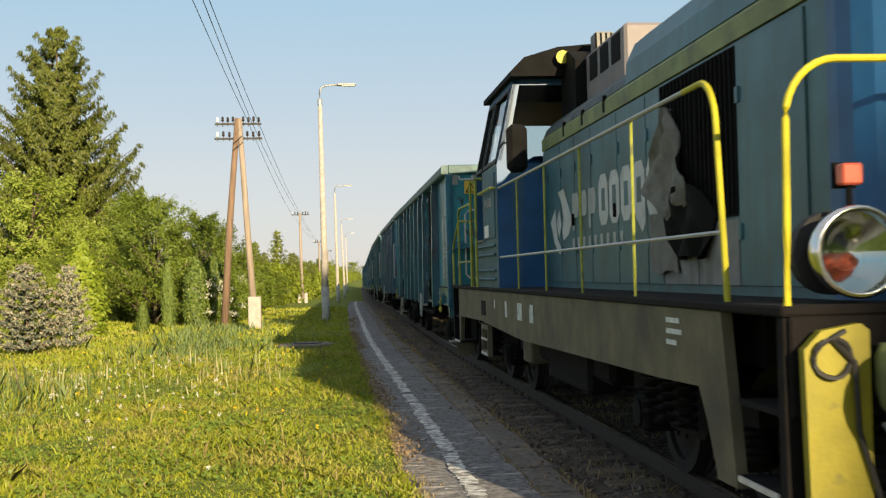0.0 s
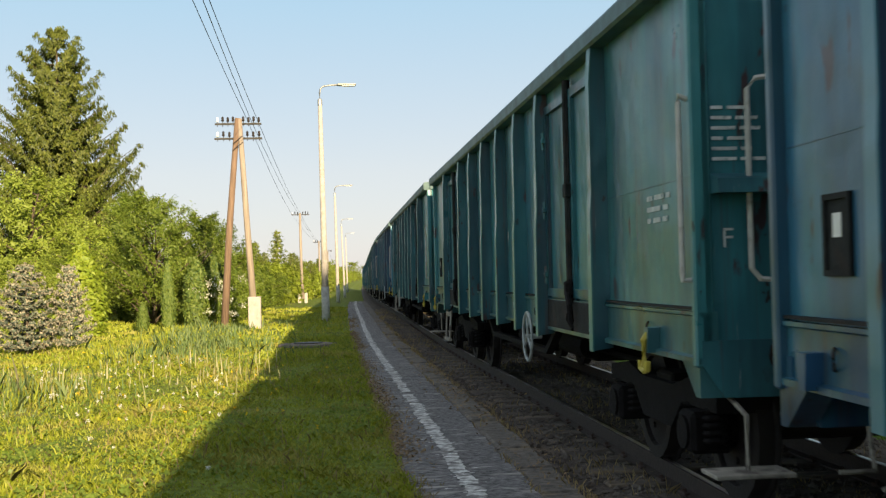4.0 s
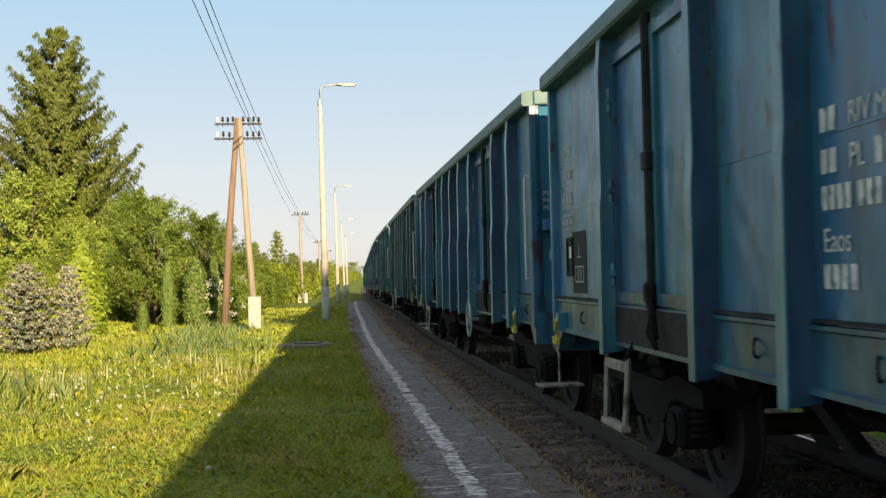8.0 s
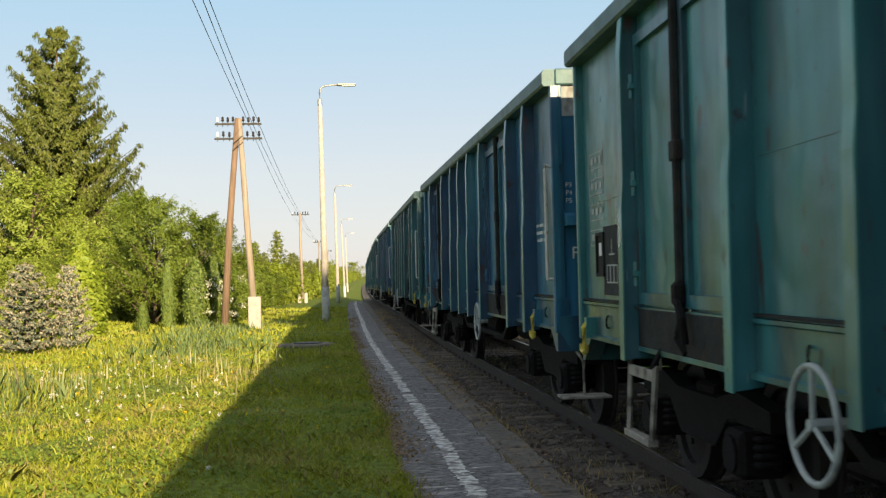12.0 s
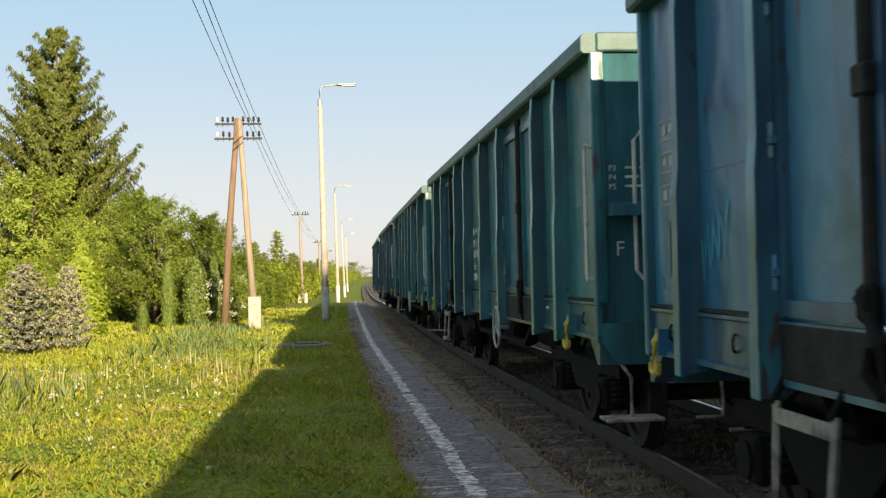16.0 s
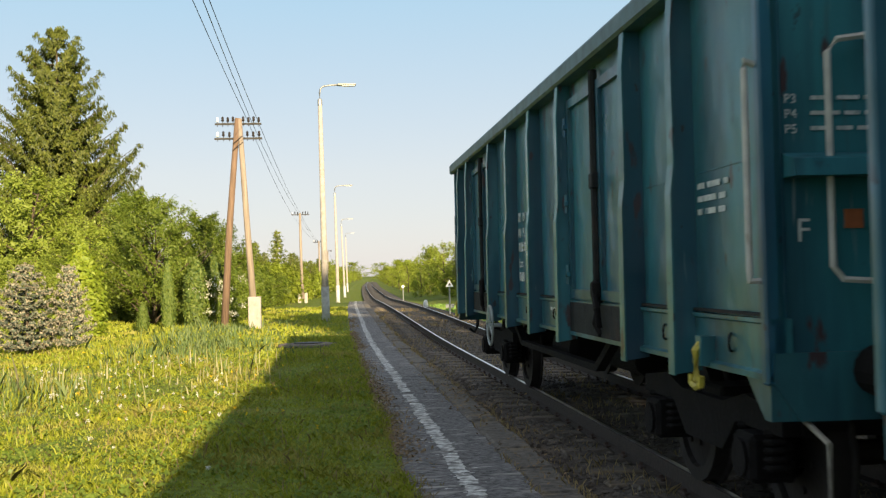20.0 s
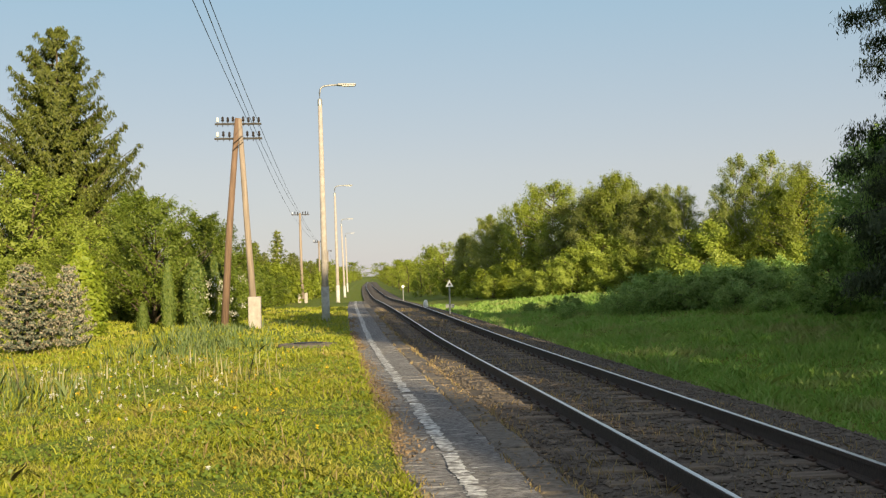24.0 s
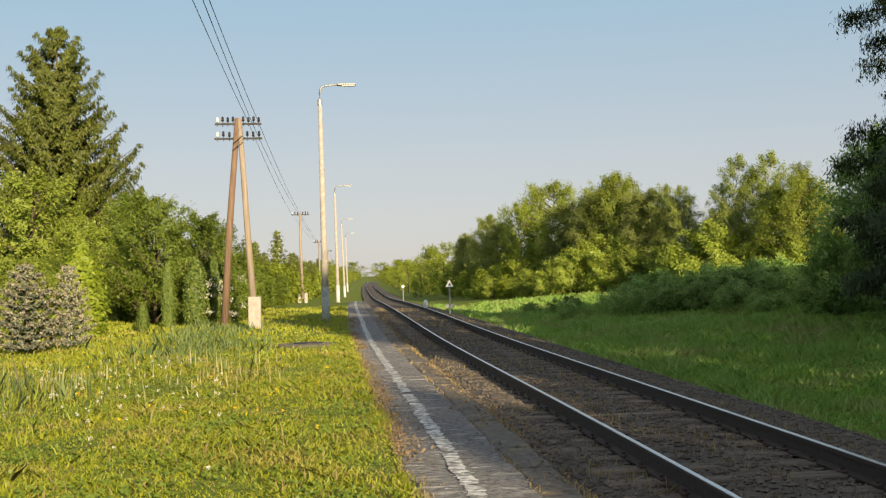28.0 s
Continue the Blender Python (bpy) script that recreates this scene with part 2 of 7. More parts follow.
M["wood_pole"] = material("wood_pole", (0.185, 0.12, 0.08), 0.85, var=0.3, scale=7, bump=0.6, bump_scale=20, stretch=(3, 3, 0.2), second=(0.125, 0.085, 0.058), patch=1.0)
M["wood_pole_pale"] = material("wood_pole_pale", (0.29, 0.235, 0.185), 0.85, var=0.25, scale=7, bump=0.5, bump_scale=20, stretch=(3, 3, 0.2))
M["galvanised"] = material("galvanised", (0.42, 0.42, 0.41), 0.5, 0.7, var=0.12, scale=12, bump=0.05)
M["iron"] = material("iron", (0.045, 0.042, 0.04), 0.6, 0.5, var=0.2)
M["ceramic"] = material("ceramic", (0.022, 0.016, 0.014), 0.5, var=0.1, bump=0, spec=0.2)
M["ceramic_white"] = material("ceramic_white", (0.8, 0.8, 0.78), 0.25, var=0.05, bump=0)
M["wire"] = material("wire", (0.10, 0.095, 0.09), 0.5, 0.6, var=0.05, bump=0)
M["sign_white"] = material("sign_white", (0.78, 0.78, 0.76), 0.5, var=0.06, scale=5, bump=0)
M["sign_black"] = material("sign_black", (0.02, 0.02, 0.02), 0.5, var=0.1, bump=0)
# train
M["wagon_paint"] = wagon_paint("wagon_paint", 0.24, 0.46, 0.6)
M["dull_paint"] = wagon_paint("dull_paint", 0.6, 0.85, 0.2)
# near black: shade beneath the train is deepened in these two colours
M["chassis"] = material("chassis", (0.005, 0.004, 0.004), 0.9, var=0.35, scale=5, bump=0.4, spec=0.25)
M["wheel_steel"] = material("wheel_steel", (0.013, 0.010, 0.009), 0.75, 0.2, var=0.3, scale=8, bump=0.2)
M["white_paint"] = material("white_paint", (0.50, 0.49, 0.45), 0.6, var=0.2, scale=9, second=(0.20, 0.14, 0.09), patch=7, bump=0.1, cover=0.6)
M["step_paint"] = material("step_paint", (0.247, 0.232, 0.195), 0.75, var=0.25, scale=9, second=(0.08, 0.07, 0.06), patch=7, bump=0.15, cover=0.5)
M["band_white"] = material("band_white", (0.27, 0.28, 0.275), 0.8, var=0.25, scale=5, second=(0.10, 0.07, 0.05), patch=5, bump=0.1, cover=0.56, spec=0.2)
M["wheel_white"] = material("wheel_white", (0.32, 0.355, 0.35), 0.6, var=0.2, scale=9, second=(0.14, 0.17, 0.17), patch=9, bump=0.1, cover=0.58)
M["rust_dark"] = material("rust_dark", (0.016, 0.018, 0.018), 0.8, var=0.5, scale=9, second=(0.035, 0.024, 0.02), patch=4, bump=0.3, spec=0.25)
M["spray_blue"] = material("spray_blue", (0.06, 0.36, 0.50), 0.6, var=0.2, scale=12, bump=0)
M["lining"] = material("lining", (0.36, 0.24, 0.20), 0.7, var=0.2, scale=4, bump=0.05)
M["rim_paint"] = material("rim_paint", (0.05, 0.11, 0.115), 0.5, var=0.35, scale=6, second=(0.09, 0.15, 0.15), patch=3, bump=0.15, spec=0.4)
M["yellow_worn"] = material("yellow_worn", (0.46, 0.38, 0.05), 0.6, var=0.2, scale=9, second=(0.16, 0.11, 0.06), patch=8, bump=0.15, cover=0.6)
M["panel_black"] = material("panel_black", (0.022, 0.024, 0.026), 0.75, var=0.3, scale=8, second=(0.04, 0.05, 0.05), patch=4, bump=0.1, spec=0.2)
M["reflector"] = material("reflector", (0.42, 0.13, 0.05), 0.5, var=0.2, scale=14, bump=0)
M["lettering"] = material("lettering", (0.52, 0.55, 0.53), 0.75, var=0.25, scale=12, second=(0.10, 0.18, 0.2), patch=14, bump=0, cover=0.54)
M["loco_blue"] = material("loco_blue", (0.009, 0.080, 0.215), 0.45, var=0.2, scale=3, bump=0.1, bump_scale=5, streak=(0.05, 0.10, 0.13))
M["loco_side"] = material("loco_side", (0.028, 0.095, 0.135), 0.55, var=0.3, scale=3, bump=0.1, bump_scale=5, streak=(0.04, 0.08, 0.09), second=(0.03, 0.115, 0.125), patch=1.2, spec=0.35)
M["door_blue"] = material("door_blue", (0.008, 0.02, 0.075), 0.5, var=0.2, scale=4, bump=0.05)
M["loco_teal"] = material("loco_teal", (0.038, 0.118, 0.145), 0.45, var=0.3, scale=3, bump=0.12, bump_scale=5, streak=(0.05, 0.085, 0.09), second=(0.03, 0.06, 0.07), patch=1.5)
M["loco_frame"] = material("loco_frame", (0.105, 0.092, 0.055), 0.75, var=0.3, scale=4, bump=0.2, second=(0.06, 0.05, 0.04), patch=1.5)
M["loco_stripe"] = material("loco_stripe", (0.18, 0.21, 0.07), 0.6, var=0.3, scale=4, bump=0.1, second=(0.09, 0.09, 0.06), patch=1.8)
M["loco_roof"] = material("loco_roof", (0.055, 0.075, 0.08), 0.6, var=0.4, scale=4, bump=0.2, spec=0.4, second=(0.12, 0.135, 0.13), patch=2)
M["loco_grey"] = material("loco_grey", (0.20, 0.20, 0.19), 0.7, var=0.25, scale=5, bump=0.2, streak=(0.12, 0.11, 0.1))
M["fan_paint"] = material("fan_paint", (0.20, 0.175, 0.18), 0.6, var=0.2, scale=3, bump=0.1, second=(0.16, 0.17, 0.19), patch=2)
# soot on the roof gear, plus shade painted into openings and step wells
M["soot_shade"] = material("soot_shade", (0.006, 0.006, 0.006), 0.9, var=0.3, bump=0.2, spec=0.2)
M["yellow"] = material("yellow", (0.40, 0.37, 0.012), 0.55, var=0.2, scale=6, second=(0.22, 0.19, 0.03), patch=6, bump=0.1, cover=0.64)
M["guard_yellow"] = material("guard_yellow", (0.23, 0.20, 0.006), 0.6, var=0.2, scale=5, second=(0.10, 0.085, 0.02), patch=7, bump=0.12, cover=0.62)
M["yellow_green"] = material("yellow_green", (0.30, 0.33, 0.05), 0.55, var=0.25, scale=9, second=(0.14, 0.15, 0.06), patch=9, bump=0.1, cover=0.58)
M["canvas"] = material("canvas", (0.17, 0.165, 0.15), 0.95, var=0.25, scale=6, bump=0.6, bump_scale=15)
M["rubber"] = material("rubber", (0.02, 0.02, 0.02), 0.7, var=0.2)
M["lamp_red"] = material("lamp_red", (0.55, 0.10, 0.05), 0.3, var=0.15, scale=20, bump=0)
M["chrome"] = material("chrome", (0.75, 0.73, 0.7), 0.12, 1.0, var=0.05, bump=0)
M["logo_white"] = material("logo_white", (0.5, 0.52, 0.52), 0.6, var=0.15, scale=6, bump=0)
M["logo_grey"] = material("logo_grey", (0.33, 0.35, 0.35), 0.6, var=0.15, scale=6, bump=0)
M["warning"] = material("warning", (0.65, 0.42, 0.03), 0.5, var=0.1, bump=0)
gm = bpy.data.materials.new("glass")
gm.use_nodes = True
gb = gm.node_tree.nodes["Principled BSDF"]
gb.inputs["Base Color"].default_value = (0.75, 0.82, 0.82, 1)
gb.inputs["Roughness"].default_value, gb.inputs["Transmission Weight"].default_value, gb.inputs["IOR"].default_value = 0.05, 1.0, 1.1
M["glass"] = gm


# ---- building helpers ----
def part(name, bm, mat, parent=None, label="", smooth=False, kind=""):
    me = bpy.data.meshes.new(name)
    bm.normal_update()
    bm.to_mesh(me)
    bm.free()
    me.materials.append(M[mat] if isinstance(mat, str) else mat)
    if smooth:
        me.polygons.foreach_set("use_smooth", [True] * len(me.polygons))
    ob = new(name, me)
    ob.parent = parent
    if label:
        ob["label"] = label
    if kind:
        ob["kind"] = kind
    return ob


def empty(name, m=None, **tags):
    ob = new(name)
    ob.empty_display_size = 0.2
    if m is not None:
        ob.matrix_basis = m
    return tagged(ob, **tags)


def box(bm, x0, x1, y0, y1, z0, z1, bevel=0.0):
    v = [bm.verts.new((x, y, z)) for x in (x0, x1) for y in (y0, y1) for z in (z0, z1)]
    fs = [bm.faces.new([v[i] for i in q]) for q in ((0, 1, 3, 2), (4, 6, 7, 5), (0, 4, 5, 1), (2, 3, 7, 6), (0, 2, 6, 4), (1, 5, 7, 3))]
    if bevel:
        es = {e for f in fs for e in f.edges}
        bmesh.ops.bevel(bm, geom=list(es), offset=bevel, segments=1, affect="EDGES")
    return bm


def prism(bm, profile, axis, lo, hi):
    """A profile of (a, b) pairs pushed along an axis: x takes (y, z), y takes (x, z), z takes (x, y)."""
    def at(a, b, c):
        return {"x": (c, a, b), "y": (a, c, b), "z": (a, b, c)}[axis]
    p0 = [bm.verts.new(at(a, b, lo)) for a, b in profile]
    p1 = [bm.verts.new(at(a, b, hi)) for a, b in profile]
    k = len(profile)
    for i in range(k):
        bm.faces.new((p0[i], p0[(i + 1) % k], p1[(i + 1) % k], p1[i]))
    bm.faces.new(p0[::-1])
    bm.faces.new(p1)
    bmesh.ops.recalc_face_normals(bm, faces=bm.faces[:])
    return bm


def tube(bm, pts, r, n=6, r_end=None, caps=True):
    """A round bar through the points."""
    pts = [Vector(p) for p in pts]
    rings = []
    for i, p in enumerate(pts):
        d = (pts[min(i + 1, len(pts) - 1)] - pts[max(i - 1, 0)]).normalized()
        a = d.cross(Vector((0, 0, 1)))
        if a.length < 0.05:
            a = d.cross(Vector((1, 0, 0)))
        a.normalize()
        b = d.cross(a)
        rr = r if r_end is None else r + (r_end - r) * i / (len(pts) - 1)
        rings.append([bm.verts.new(p + (a * math.cos(2 * math.pi * k / n) + b * math.sin(2 * math.pi * k / n)) * rr) for k in range(n)])
    for q, w in zip(rings, rings[1:]):
        for k in range(n):
            bm.faces.new((q[k], q[(k + 1) % n], w[(k + 1) % n], w[k]))
    if caps:
        bm.faces.new(rings[0][::-1])
        bm.faces.new(rings[-1])
    return bm


def lathe(bm, profile, n=16, axis="z", centre=(0, 0, 0)):
    """Turns (radius, height) pairs round an axis through the centre."""
    c = Vector(centre)
    rings = []
    for r, h in profile:
        ring = []
        for k in range(n):
            a = 2 * math.pi * k / n
            u, v = r * math.cos(a), r * math.sin(a)
            ring.append(bm.verts.new(c + Vector({"z": (u, v, h), "x": (h, u, v), "y": (u, h, v)}[axis])))
        rings.append(ring)
    for q, w in zip(rings, rings[1:]):
        for k in range(n):
            bm.faces.new((q[k], q[(k + 1) % n], w[(k + 1) % n], w[k]))
    bm.faces.new(rings[0][::-1])
    bm.faces.new(rings[-1])
    bmesh.ops.recalc_face_normals(bm, faces=bm.faces[:])
    return bm


B = bmesh.new


def raw_mesh(name, verts, faces_per, mat, parent=None, kind="", label=""):
    """One mesh from an array of corners; every faces_per corners make one face."""
    verts = np.asarray(verts, dtype=np.float32).reshape(-1, 3)
    nf = len(verts) // faces_per
    me = bpy.data.meshes.new(name)
    me.vertices.add(len(verts))
    me.vertices.foreach_set("co", verts.ravel())
    me.loops.add(len(verts))
    me.loops.foreach_set("vertex_index", np.arange(len(verts), dtype=np.int32))
    me.polygons.add(nf)
    me.polygons.foreach_set("loop_start", np.arange(nf, dtype=np.int32) * faces_per)
    me.polygons.foreach_set("loop_total", np.full(nf, faces_per, dtype=np.int32))
    me.update(calc_edges=True)
    me.materials.append(M[mat])
    ob = new(name, me)
    ob.parent = parent
    if kind:
        ob["kind"] = kind
    if label:
        ob["label"] = label
    return ob


# ---- the line of the track ----
KNOTS = [-400, -32, -30, -15, -13, 10, 25, 42, 50, 66, 68, 180, 320, 420, 900]
BENDS = [0, 0, 0.00165, 0.00165, -0.00185, -0.00185, 0.00181, -0.0005, 0.0006, 0.0006, 0, 0.00007, 0.00007, 0, 0]
ARC = np.arange(-400, 900, 0.5)
TURN = np.cumsum(np.interp(ARC, KNOTS, BENDS)) * 0.5
TURN -= np.interp(0, ARC, TURN)
LX, LY = np.cumsum(np.sin(TURN)) * 0.5, np.cumsum(np.cos(TURN)) * 0.5
LX += 3.335 - np.interp(0, ARC, LX)
LY -= np.interp(0, ARC, LY)


def fall(y):
    """The line dips gently in the distance."""
    q = np.clip((np.asarray(y, dtype=float) - 45) / 80, 0, 1)
    return -0.65 * q * q * (3 - 2 * q)


def at(s, off=0.0, z=0.0):
    """World place at the distance s along the track, off metres to its right."""
    th = float(np.interp(s, ARC, TURN))
    y = float(np.interp(s, ARC, LY))
    return Vector((float(np.interp(s, ARC, LX)) + off * math.cos(th), y - off * math.sin(th), z + float(fall(y))))


def track_x(y):
    return np.interp(y, LY, LX)


def on_track(s, off=0.0, z=0.0, rz=0.0):
    p = at(s, off, z)
    return pose(p.x, p.y, p.z, 0, 0, -math.degrees(float(np.interp(s, ARC, TURN))) + rz)


# ---- ground ----
def ground_z(x, y):
    """Height of the ground sheet."""
    x, y = np.asarray(x, dtype=float), np.asarray(y, dtype=float)
    d = x - track_x(y)
    z = np.where(d < -1.6, -0.02, 0.0)
    z = np.where((d >= -2.89) & (d < 2.6), -0.42, z)
    right = np.interp(d, [2.6, 4.2, 7.0, 12.0, 20, 60], [-0.42, -0.5, -0.22, 0.15, 0.3, 0.3])
    z = np.where(d >= 2.6, right, z)
    z = np.where((y > 78) & (d < -1.6) & (d > -3.3), -0.2, z)
    bumps = 0.05 * np.sin(x * 0.9 + 1.3) * np.sin(y * 0.55) + 0.03 * np.sin(x * 2.3 + y * 1.1)
    z = z + np.where(np.abs(d) > 4.5, bumps, bumps * 0.1)
    return z + fall(y)


def build_ground():
    ys = np.concatenate([np.linspace(-900, -60, 12, endpoint=False), np.linspace(-60, 0, 30, endpoint=False), np.linspace(0, 60, 120, endpoint=False),
                         np.linspace(60, 200, 70, endpoint=False), np.linspace(200, 800, 40, endpoint=False), np.linspace(800, 4000, 10)])
    ds = np.concatenate([np.linspace(-2500, -60, 14, endpoint=False), np.linspace(-60, -14, 24, endpoint=False), np.linspace(-14, -3.4, 40, endpoint=False),
                         [-3.1, -2.95, -2.9, -2.88, -1.6, 0, 2.55, 2.6, 2.9, 3.3, 3.7], np.linspace(4.2, 14, 34, endpoint=False), np.linspace(14, 60, 24, endpoint=False), np.linspace(60, 2500, 14)])
    verts = []
    for y in ys:
        cx = float(track_x(y))
        verts.append(np.stack([cx + ds, np.full(len(ds), y), ground_z(cx + ds, np.full(len(ds), y))], 1))
    V = np.concatenate(verts)
    w = len(ds)
    faces = [(j * w + i, j * w + i + 1, (j + 1) * w + i + 1, (j + 1) * w + i) for j in range(len(ys) - 1) for i in range(w - 1)]
    me = bpy.data.meshes.new("ground")
    me.from_pydata(V.tolist(), [], faces)
    me.materials.append(M["grass_soil"])
    me.polygons.foreach_set("use_smooth", [True] * len(me.polygons))
    tagged(new("ground", me), "mown and rough spring grass beside a railway line", "ground", kind="structure")


def strip(bm, s_list, profile):
    """Sweeps a closed (off, z) profile along the track."""
    rings = [[bm.verts.new(at(s, o, z)) for o, z in profile] for s in s_list]
    k = len(profile)
    for q, w in zip(rings, rings[1:]):
        for i in range(k):
            bm.faces.new((q[i], q[(i + 1) % k], w[(i + 1) % k], w[i]))
    bm.faces.new(rings[0][::-1])
    bm.faces.new(rings[-1])
    bmesh.ops.recalc_face_normals(bm, faces=bm.faces[:])


ALONG = list(np.concatenate([np.arange(-330, -20, 12.0), np.arange(-20, 100, 1.0), np.arange(100, 440, 4.0)]))


def build_track():
    track = empty("railway_track", label="single railway track with worn rails on brown ballast", category="track", kind="structure")
    bm = B()
    strip(bm, ALONG, [(-1.66, -0.6), (-1.64, -0.22), (-1.1, -0.17), (-0.82, -0.20), (-0.68, -0.20), (0, -0.16), (0.68, -0.2), (0.82, -0.20), (1.3, -0.17), (2.0, -0.25), (2.9, -0.52), (2.9, -0.6)])
    part("ballast_bed", bm, "ballast", track, "brown weedy ballast")
    for side in (-1, 1):
        c = side * 0.7525
        bm = B()
        strip(bm, ALONG, [(c - 0.07, -0.172), (c + 0.07, -0.172), (c + 0.07, -0.158), (c + 0.012, -0.14), (c + 0.01, -0.045), (c + 0.034, -0.035), (c + 0.034, -0.006), (c - 0.034, -0.006), (c - 0.034, -0.035), (c - 0.01, -0.045), (c - 0.012, -0.14), (c - 0.07, -0.158)])
        part("rail", bm, "rail_side", track, "rusty steel rail")
        bm = B()
        strip(bm, ALONG, [(c - 0.02, -0.012), (c + 0.02, -0.012), (c + 0.021, -0.004), (c + 0.016, 0.0), (c - 0.016, 0.0), (c - 0.021, -0.004)])
        part("running_surface", bm, "rail_head", track, "bright polished rail head")
    bm = B()
    box(bm, -1.28, 1.28, -0.12, 0.12, -0.32, -0.165, 0.015)
    first = part("sleeper", bm, "sleeper", track)
    first.matrix_basis = on_track(3.0)
    for i in range(1, 110):
        o = new("sleeper", first.data)
        o.parent = track
        o.matrix_basis = on_track(3.0 + 0.6 * i, random.uniform(-0.03, 0.03), random.uniform(-0.012, 0.006), random.uniform(-0.8, 0.8))
    bm = B()
    for i in range(110, 560):
        s = 3.0 + 0.6 * i
        q = [at(s - 0.12, -1.28, -0.17), at(s - 0.12, 1.28, -0.17), at(s + 0.12, 1.28, -0.17), at(s + 0.12, -1.28, -0.17)]
        bm.faces.new([bm.verts.new(v) for v in q])
    for i in range(1, 60):
        s = 3.0 - 0.6 * i
        q = [at(s - 0.12, -1.28, -0.17), at(s - 0.12, 1.28, -0.17), at(s + 0.12, 1.28, -0.17), at(s + 0.12, -1.28, -0.17)]
        bm.faces.new([bm.verts.new(v) for v in q])
    part("far_sleepers", bm, "sleeper", track, kind="stuff")
    bm = B()
    box(bm, -0.09, -0.045, -0.07, 0.07, -0.165, -0.14, 0.004)
    box(bm, 0.045, 0.09, -0.07, 0.07, -0.165, -0.14, 0.004)
    lathe(bm, [(0.018, -0.14), (0.018, -0.115)], 6, centre=(-0.068, 0, 0))
    lathe(bm, [(0.018, -0.14), (0.018, -0.115)], 6, centre=(0.068, 0, 0))
    clip = part("rail_fixing", bm, "fixing", track)
    clip.matrix_basis = on_track(3.0, -0.7525)
    for i in range(60):
        for c in (-0.7525, 0.7525):
            if i == 0 and c < 0:
                continue
            o = new("rail_fixing", clip.data)
            o.parent = track
            o.matrix_basis = on_track(3.0 + 0.6 * i, c)


def stones(name, n, s_range, off_range, z_fn, size, mat, label):
    """Scattered broken stones as one mesh."""
    rng = np.random.default_rng(7 + n)
    base = np.array([(1, 0, 0), (-1, 0, 0), (0, 1, 0), (0, -1, 0), (0, 0, 1), (0, 0, -1)], dtype=float)
    tri = [(0, 2, 4), (2, 1, 4), (1, 3, 4), (3, 0, 4), (2, 0, 5), (1, 2, 5), (3, 1, 5), (0, 3, 5)]
    lo, hi = s_range
    ss = lo + (hi - lo) * rng.random(n) ** 1.6
    off = off_range[0] + (off_range[1] - off_range[0]) * rng.random(n)
    out = np.zeros((n, 6, 3))
    sz = size * (0.5 + rng.random(n) ** 2 * 1.4)
    th = np.interp(ss, ARC, TURN)
    px, py = np.interp(ss, ARC, LX) + off * np.cos(th), np.interp(ss, ARC, LY) - off * np.sin(th)
    pz = z_fn(off) + fall(py)
    a = rng.random(n) * 6.28
    jit = 0.65 + 0.7 * rng.random((n, 6, 1))
    v = base[None] * jit * sz[:, None, None] * np.array([1, 0.8, 0.6])
    out[:, :, 0] = v[:, :, 0] * np.cos(a)[:, None] - v[:, :, 1] * np.sin(a)[:, None] + px[:, None]
    out[:, :, 1] = v[:, :, 0] * np.sin(a)[:, None] + v[:, :, 1] * np.cos(a)[:, None] + py[:, None]
    out[:, :, 2] = v[:, :, 2] + pz[:, None]
    faces = (np.array(tri)[None] + (np.arange(n) * 6)[:, None, None]).reshape(-1, 3)
    me = bpy.data.meshes.new(name)
    me.from_pydata(out.reshape(-1, 3).tolist(), [], faces.tolist())
    me.materials.append(M[mat])
    return tagged(new(name, me), label, "gravel", kind="stuff")


def bed_height(off):
    return np.interp(off, [-1.64, -1.1, -0.82, 0, 0.82, 1.3, 2.0, 2.9], [-0.21, -0.165, -0.19, -0.15, -0.19, -0.165, -0.24, -0.5])


